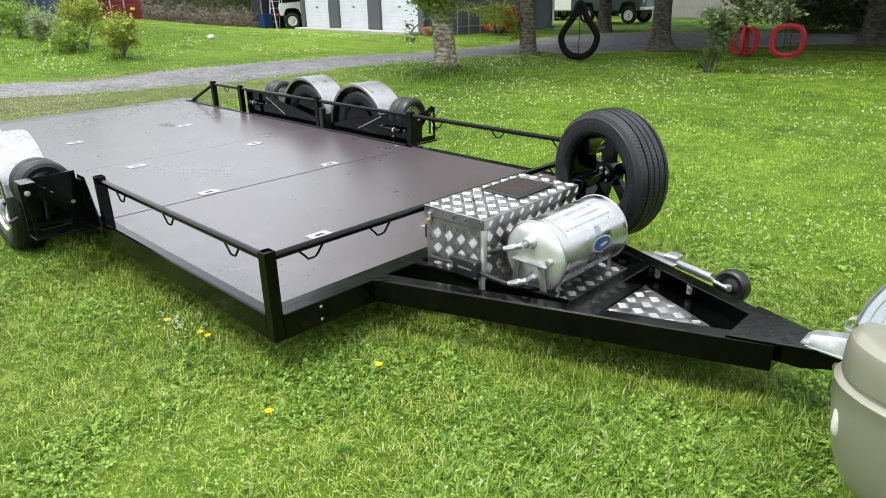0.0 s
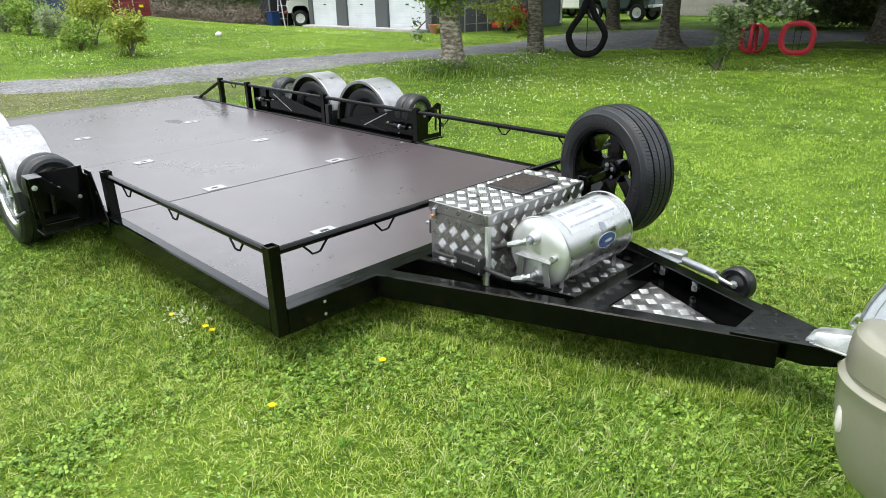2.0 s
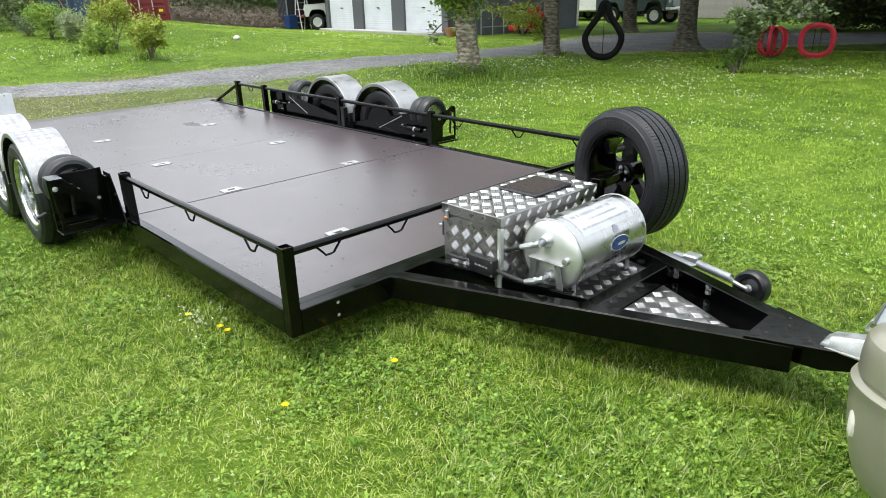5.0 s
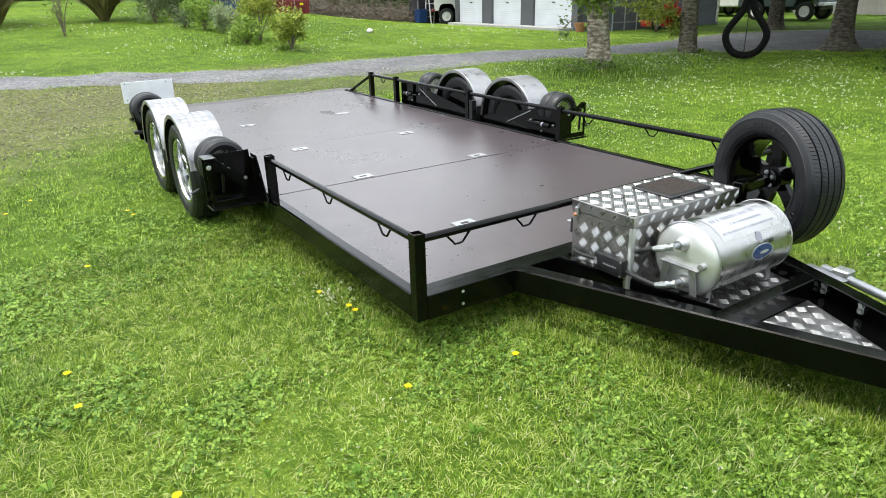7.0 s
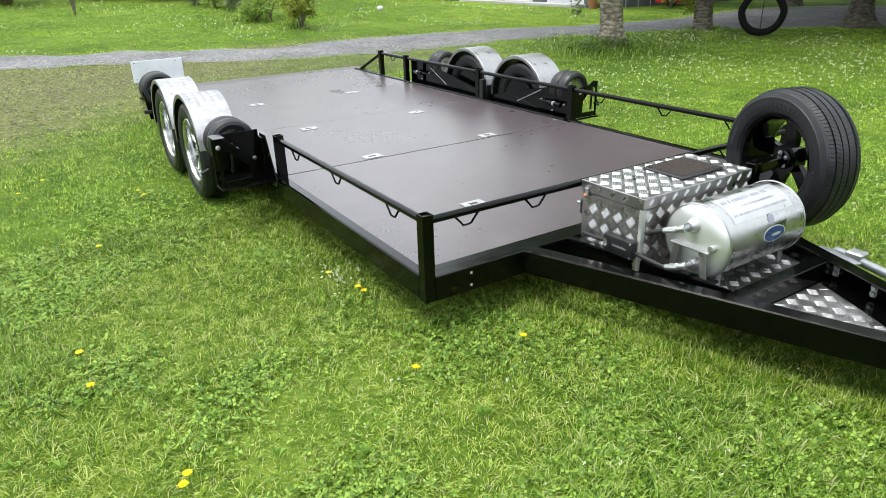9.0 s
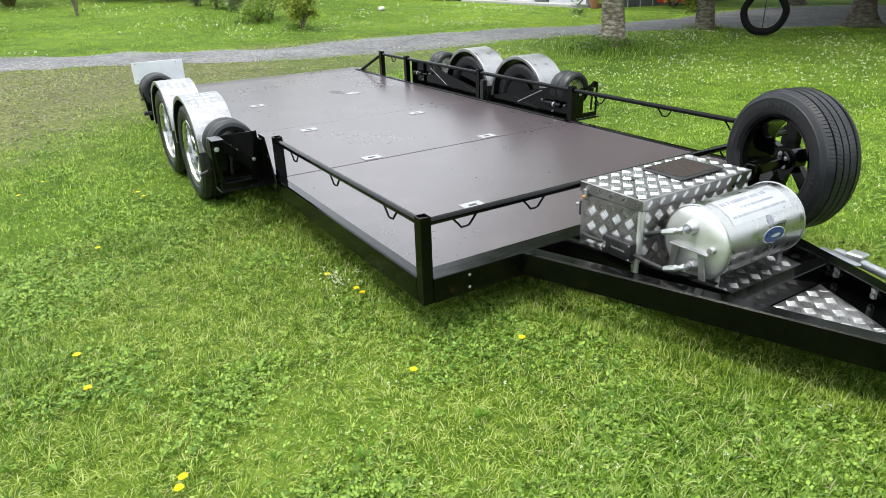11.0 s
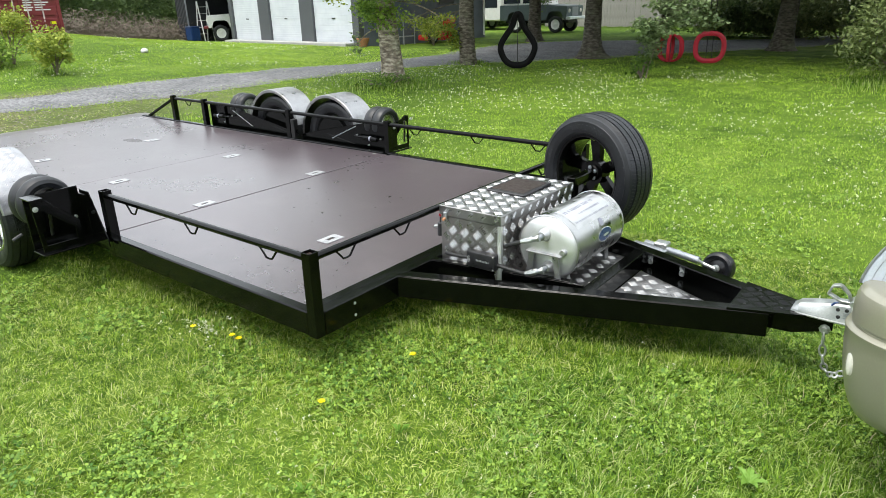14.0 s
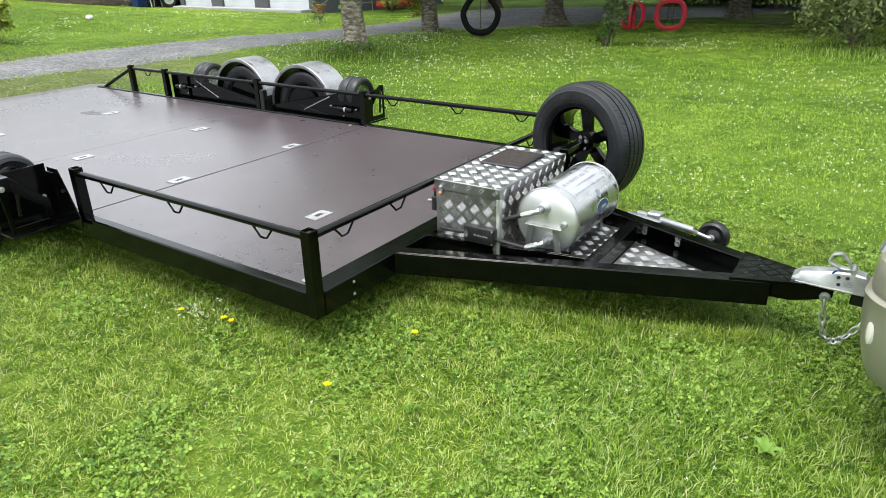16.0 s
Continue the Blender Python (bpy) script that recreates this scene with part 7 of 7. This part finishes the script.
_x, _y = scatter(_g, 370000, -15, 4, -4, 16.5, ring(7.0, 17.5))
blades(_g, _x, _y, 0.04, 0.011, "grass", M_GRASS_FAR_LIT, "mown lawn grass towards the trees", simple=True, clump=0.16)
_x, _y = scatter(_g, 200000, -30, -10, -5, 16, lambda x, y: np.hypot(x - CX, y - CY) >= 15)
blades(_g, _x, _y, 0.034, 0.022, "grass", M_GRASS_FAR_LIT, "lawn grass beyond the drive", simple=True)

# the lawn behind the walk and under the car
_h = np.random.default_rng(101)
_x, _y = scatter(_h, 170000, -8, 9, -9, 8, lambda x, y: ring(0, 9)(x, y) & ~((x > -2.2) & (x < 2.5) & (y > -1.7) & (np.hypot(x - CX, y - CY) < 3.2)) & ~((x > -6) & (x < 3) & (y > -2.2) & (np.hypot(x - CX, y - CY) > 3.2)))
blades(_h, _x, _y, 0.045, 0.011, "grass", M_GRASS_MID_LIT, "mown lawn grass behind the trailer and the car", 0.75, True, clump=0.1)

# dry tufts and loose stones on the worn turf, and grass leaning over the edges of the drive
_x, _y = _g.uniform(-12, -3.5, 60000), _g.uniform(-4.5, 6, 60000)
_k = (worn(_x, _y) > 0.3) & ~in_road(_x, _y) & ~under_trailer(_x, _y) & (patchy(_x, _y, 4.1, 2.2) > 0.45)
blades(_g, _x[_k], _y[_k], 0.035, 0.011, "grass", M_GRASS_DRY, "dry short tufts on the worn turf", 0.8, True)
_y = _g.uniform(-8, 24, 26000)
_n0, _f0 = drive_edge(_y)
_x = np.where(_g.random(26000) < 0.5, _n0 - 0.08 + _g.normal(0, 0.16, 26000), _f0 + 0.05 + _g.normal(0, 0.16, 26000))
blades(_g, _x, _y, 0.05, 0.014, "grass", M_GRASS_FAR_LIT, "ragged grass along the edges of the drive", 0.7, True)
_x, _y = _g.uniform(-12.5, -4, 26000), _g.uniform(-5, 9, 26000)
_k = (_g.random(26000) < 0.9 * worn(_x, _y) + 0.25 * in_road(_x, _y)) & ~under_trailer(_x, _y)
_x, _y = _x[_k], _y[_k]
_sz = _g.uniform(0.006, 0.018, len(_x))
_o = np.array([(1, 0, 0), (0, 1, 0), (-1, 0, 0), (0, -1, 0), (0, 0, 0.7)])
_v = np.stack([_x, _y, lift(_x, _y) + 0.006], 1)[:, None] + _o * _sz[:, None, None] * _g.uniform(0.6, 1.3, (len(_x), 5, 1))
_i = (np.arange(len(_x)) * 5)[:, None]
_fc = np.concatenate([_i + t for t in ([0, 1, 4], [1, 2, 4], [2, 3, 4], [3, 0, 4])])
tagged(new("loose_stones", sheet("loose_stones", _v.reshape(-1, 3), _fc, M_PEBBLE)), "small grey stones scattered on the worn turf and drive", "stones", kind="stuff")


# longer blades that the mower missed, under the edges of the trailer
_u = _g.uniform(0, 1, 7000)
blades(_g, -5.7 * _u, _g.normal(-0.03, 0.05, 7000), 0.07, 0.003, "grass", M_GRASS, "longer grass under the side of the trailer", 0.5)
_u, _q = _g.uniform(0, 1, 4200), _g.normal(-0.02, 0.05, 4200)
blades(_g, 0.03 + 1.5 * _u + 0.36 * _q, 0.485 + 0.57 * _u - 0.93 * np.abs(_q) + 0.04, 0.07, 0.003, "grass", M_GRASS, "longer grass under the drawbar", 0.5)


def tuft(x, y, r, n, seed, length):
    rng = np.random.default_rng(seed)
    a, q = rng.uniform(0, 6.283, n), r * np.abs(rng.normal(0, 0.5, n))
    th = blades(rng, x + q * np.cos(a), y + q * np.sin(a), length, 0.011, "grass_tuft", M_GRASS_LONG, "long unmown grass tuft round a tree foot", 0.36)
    return th


tuft(-6.4, 7.5, 0.75, 5200, 201, 0.2)
tuft(-7.7, 11.9, 0.5, 900, 202, 0.12)
tuft(0.9, 11.2, 1.1, 2400, 203, 0.16)
tuft(-12.7, 4.2, 0.5, 500, 204, 0.16)
tuft(-14.0, 3.3, 1.2, 1100, 205, 0.14)


def clover(rng, n, x0, x1, y0, y1, r0, r1, size, name):
    x, y = scatter(rng, n, x0, x1, y0, y1, ring(r0, r1))
    k = patchy(x, y, 3.4, 0.7) + rng.normal(0, 0.12, len(x)) + 0.06 * (x > 0.7) * (y < 1) > 0.62
    x, y = x[k], y[k]
    n = len(x)
    z = lift(x, y) + rng.uniform(0.006, 0.034, n)
    a0 = rng.uniform(0, 6.283, n)
    sz = size * rng.uniform(0.6, 1.25, n)
    tilt = rng.normal(0, 0.4, (n, 2))
    vs, fs = [], []
    for leaf in range(3):
        a = a0 + leaf * 2.094
        d, s = np.stack([np.cos(a), np.sin(a)], 1), np.stack([-np.sin(a), np.cos(a)], 1)
        quad = []
        for u, w in ((0.05, 0.0), (0.6, 0.5), (1.0, 0.26), (1.0, -0.26), (0.6, -0.5)):
            xy = (d * u + s * w) * sz[:, None]
            zz = z + (xy * tilt).sum(1) + 0.15 * sz * u
            quad.append(np.stack([x + xy[:, 0], y + xy[:, 1], zz], 1))
        base = (np.arange(n) * 5 + leaf * 5 * n)[:, None]
        vs.append(np.stack(quad, 1).reshape(-1, 3))
        fs += [base + [0, 1, 2], base + [0, 2, 3], base + [0, 3, 4]]
    ob = new(name, sheet(name, np.concatenate(vs), np.concatenate(fs), M_CLOVER))
    tagged(ob, "clover leaves growing through the lawn", "clover", kind="stuff")


clover(_g, 90000, -2.2, 2.5, -1.7, 2.7, 0, 3.2, 0.0115, "clover")
clover(_g, 50000, -5, 3, -2, 5.5, 3.2, 6.0, 0.0125, "clover")


def heads(rng, x, y, size, name, label, zr=(0.04, 0.085)):
    """Clover flower heads: small uneven balls on short stalks."""
    n = len(x)
    z = lift(x, y) + rng.uniform(*zr, n)
    sz = size * rng.uniform(0.6, 1.2, n)
    # tiny florets standing out from the middle of each head
    d = rng.normal(size=(n, 9, 3)) + (0, 0, 0.5)
    d /= np.linalg.norm(d, axis=2, keepdims=True)
    side = np.cross(d, rng.normal(size=(n, 9, 3)))
    side /= np.linalg.norm(side, axis=2, keepdims=True)
    r = (sz[:, None] * rng.uniform(0.8, 1.25, (n, 9)))[:, :, None]
    c = np.stack([x, y, z], 1)[:, None]
    v = np.stack([c + d * r * 0.2, c + d * r + side * r * 0.34, c + d * r * 1.15, c + d * r - side * r * 0.34], 2)
    f = np.arange(v.size // 3).reshape(-1, 4)
    ob = new(name, sheet(name, v.reshape(-1, 3), f, M_PETAL_WHITE))
    tagged(ob, label, "flowers", kind="stuff")


_x, _y = scatter(_g, 1500, CX - 3, CX + 3.2, CY - 2, CY + 3.2, ring(0, 3.2))
_k = patchy(_x, _y, 1.9, 2.7) > 0.62
heads(_g, _x[_k], _y[_k], 0.0052, "clover_flowers", "white clover flowers in the lawn")
_a, _q = _g.uniform(0, 6.28, 70), np.abs(_g.normal(0, 0.16, 70))
heads(_g, -0.62 + _q * np.cos(_a), -0.14 + 0.5 * _q * np.sin(_a), 0.006, "clover_flowers", "small white flowers beside the trailer rail", (0.05, 0.12))
_x, _y = scatter(_g, 6500, CX - 6, CX + 4, CY + 1, CY + 8, ring(3.2, 8.0))
_k = patchy(_x, _y, 1.3, 0.9) + 0.04 * (_y - 3) + _g.normal(0, 0.1, len(_x)) > 0.62
heads(_g, _x[_k], _y[_k], 0.0095, "clover_flowers", "white clover flowers in the lawn")
_x, _y = scatter(_g, 6500, CX - 14, CX + 5, CY + 5, CY + 13, ring(8.0, 15))
_k = (patchy(_x, _y, 0.9, 1.9) + 0.1 * (_x > -5) > 0.56)
heads(_g, _x[_k], _y[_k], 0.0135, "clover_flowers", "white clover flowers in the far lawn")
_x, _y = scatter(_g, 2600, -26, -10, -3, 14, lambda x, y: x < -10.8)
_k = patchy(_x, _y, 0.8, 3.9) > 0.6
heads(_g, _x[_k], _y[_k], 0.022, "clover_flowers", "white clover flowers beyond the drive")


def dandelion(x, y, z, size, seed):
    rng = np.random.default_rng(seed)
    th = thing("dandelion", "yellow dandelion-like flower in the lawn", "flower", Matrix.Translation((x, y, lift1(x, y))), "yellow flowers")
    part("stem", tube(arc_points((0.01, 0, 0), (0.0, 0.004, z * 0.6), (0, 0, z), 4), 0.0016, 6), M_STEM, th)
    bm = bmesh.new()
    c = Vector((0, 0, z))
    for ringn, (cnt, r, up) in enumerate(((14, size, 0.15), (12, size * 0.75, 0.4), (8, size * 0.45, 0.7))):
        for k in range(cnt):
            a = 2 * math.pi * k / cnt + ringn * 0.2 + rng.uniform(-0.1, 0.1)
            d, s = Vector((math.cos(a), math.sin(a), up)), Vector((-math.sin(a), math.cos(a), 0))
            rr = r * rng.uniform(0.85, 1.1)
            v = [bm.verts.new(c + p) for p in (Vector((0, 0, ringn * 0.0015)), d * rr * 0.6 - s * rr * 0.16, d * rr + s * 0.0, d * rr * 0.6 + s * rr * 0.16)]
            bm.faces.new(v)
    part("petals", bm, M_PETAL, th, smooth=False)


for k, (x, y, z) in enumerate(((-0.76, -0.128, 0.055), (-0.50, -0.09, 0.07), (-0.48, -0.07, 0.05), (0.285, 0.28, 0.052), (0.22, -0.195, 0.044), (-3.57, -1.23, 0.06), (-3.3, -1.4, 0.06), (-1.89, -1.05, 0.05), (-0.66, -1.27, 0.05), (-0.38, -1.26, 0.045), (-2.81, -0.68, 0.07), (-2.72, -0.66, 0.06), (0.33, -1.07, 0.05), (0.36, -1.09, 0.04))):
    dandelion(x, y, z, 0.0185, 300 + k)


def broad_weed(rng, n):
    """Flat rosettes of broad leaves, such as plantain and hawkbit."""
    x, y = scatter(rng, n, CX - 3.5, CX + 3.0, CY - 1.6, CY + 1.6, ring(0, 3.6))
    vs, fs = [], []
    for px, py in zip(x, y):
        for k in range(int(rng.integers(4, 9))):
            a, ln = rng.uniform(0, 6.283), rng.uniform(0.018, 0.045)
            d, s = np.array([math.cos(a), math.sin(a)]), np.array([-math.sin(a), math.cos(a)])
            wd, rise = ln * rng.uniform(0.16, 0.26), rng.uniform(0.25, 0.8)
            i0 = len(vs)
            for u, w, z in ((0.05, 0, 0.01), (0.45, 1, 0.02 + 0.5 * rise * ln), (1.0, 0.0, 0.018 + 0.55 * rise * ln), (0.45, -1, 0.02 + 0.5 * rise * ln)):
                q = np.array([px, py]) + d * u * ln + s * w * wd
                vs.append((q[0], q[1], z + 0.004 * (u > 0.4)))
            fs += [(i0, i0 + 1, i0 + 2), (i0, i0 + 2, i0 + 3)]
    ob = new("broadleaf_weeds", sheet("broadleaf_weeds", np.array(vs), np.array(fs), M_BROAD))
    tagged(ob, "broad-leaved weeds lying flat in the lawn", "weeds", kind="stuff")


broad_weed(np.random.default_rng(77), 70)


def weed_rosette(x, y, seed, size=0.048):
    """One larger weed: notched pale leaves spread from the crown."""
    rng = np.random.default_rng(seed)
    th = thing("weed_rosette", "pale green broad-leaved weed in the lawn", "weed", Matrix.Translation((x, y, lift1(x, y))), "broad-leaved weeds")
    for k in range(7):
        a, ln = 0.9 * k + rng.uniform(-0.25, 0.25), size * rng.uniform(0.7, 1.15)
        d, t = Vector((math.cos(a), math.sin(a), 0)), Vector((-math.sin(a), math.cos(a), 0))
        bm, last = bmesh.new(), None
        for i in range(9):
            u = i / 8
            w = ln * (0.05 + 0.2 * math.sin(math.pi * min(u * 0.93 + 0.05, 1)) * (1.0 if i % 2 else 0.72))
            z = 0.02 + ln * 0.55 * math.sin(1.9 * u)
            row = [bm.verts.new(d * ln * u + t * w * q + Vector((0, 0, z + 0.006 * abs(q)))) for q in (-1, 0, 1)]
            if last:
                for j in (0, 1):
                    bm.faces.new((last[j], last[j + 1], row[j + 1], row[j]))
            last = row
        part("leaf", bm, M_BROAD, th, smooth=False)


for k, (x, y) in enumerate(((1.67, 0.3),)):
    weed_rosette(x, y, 500 + k)
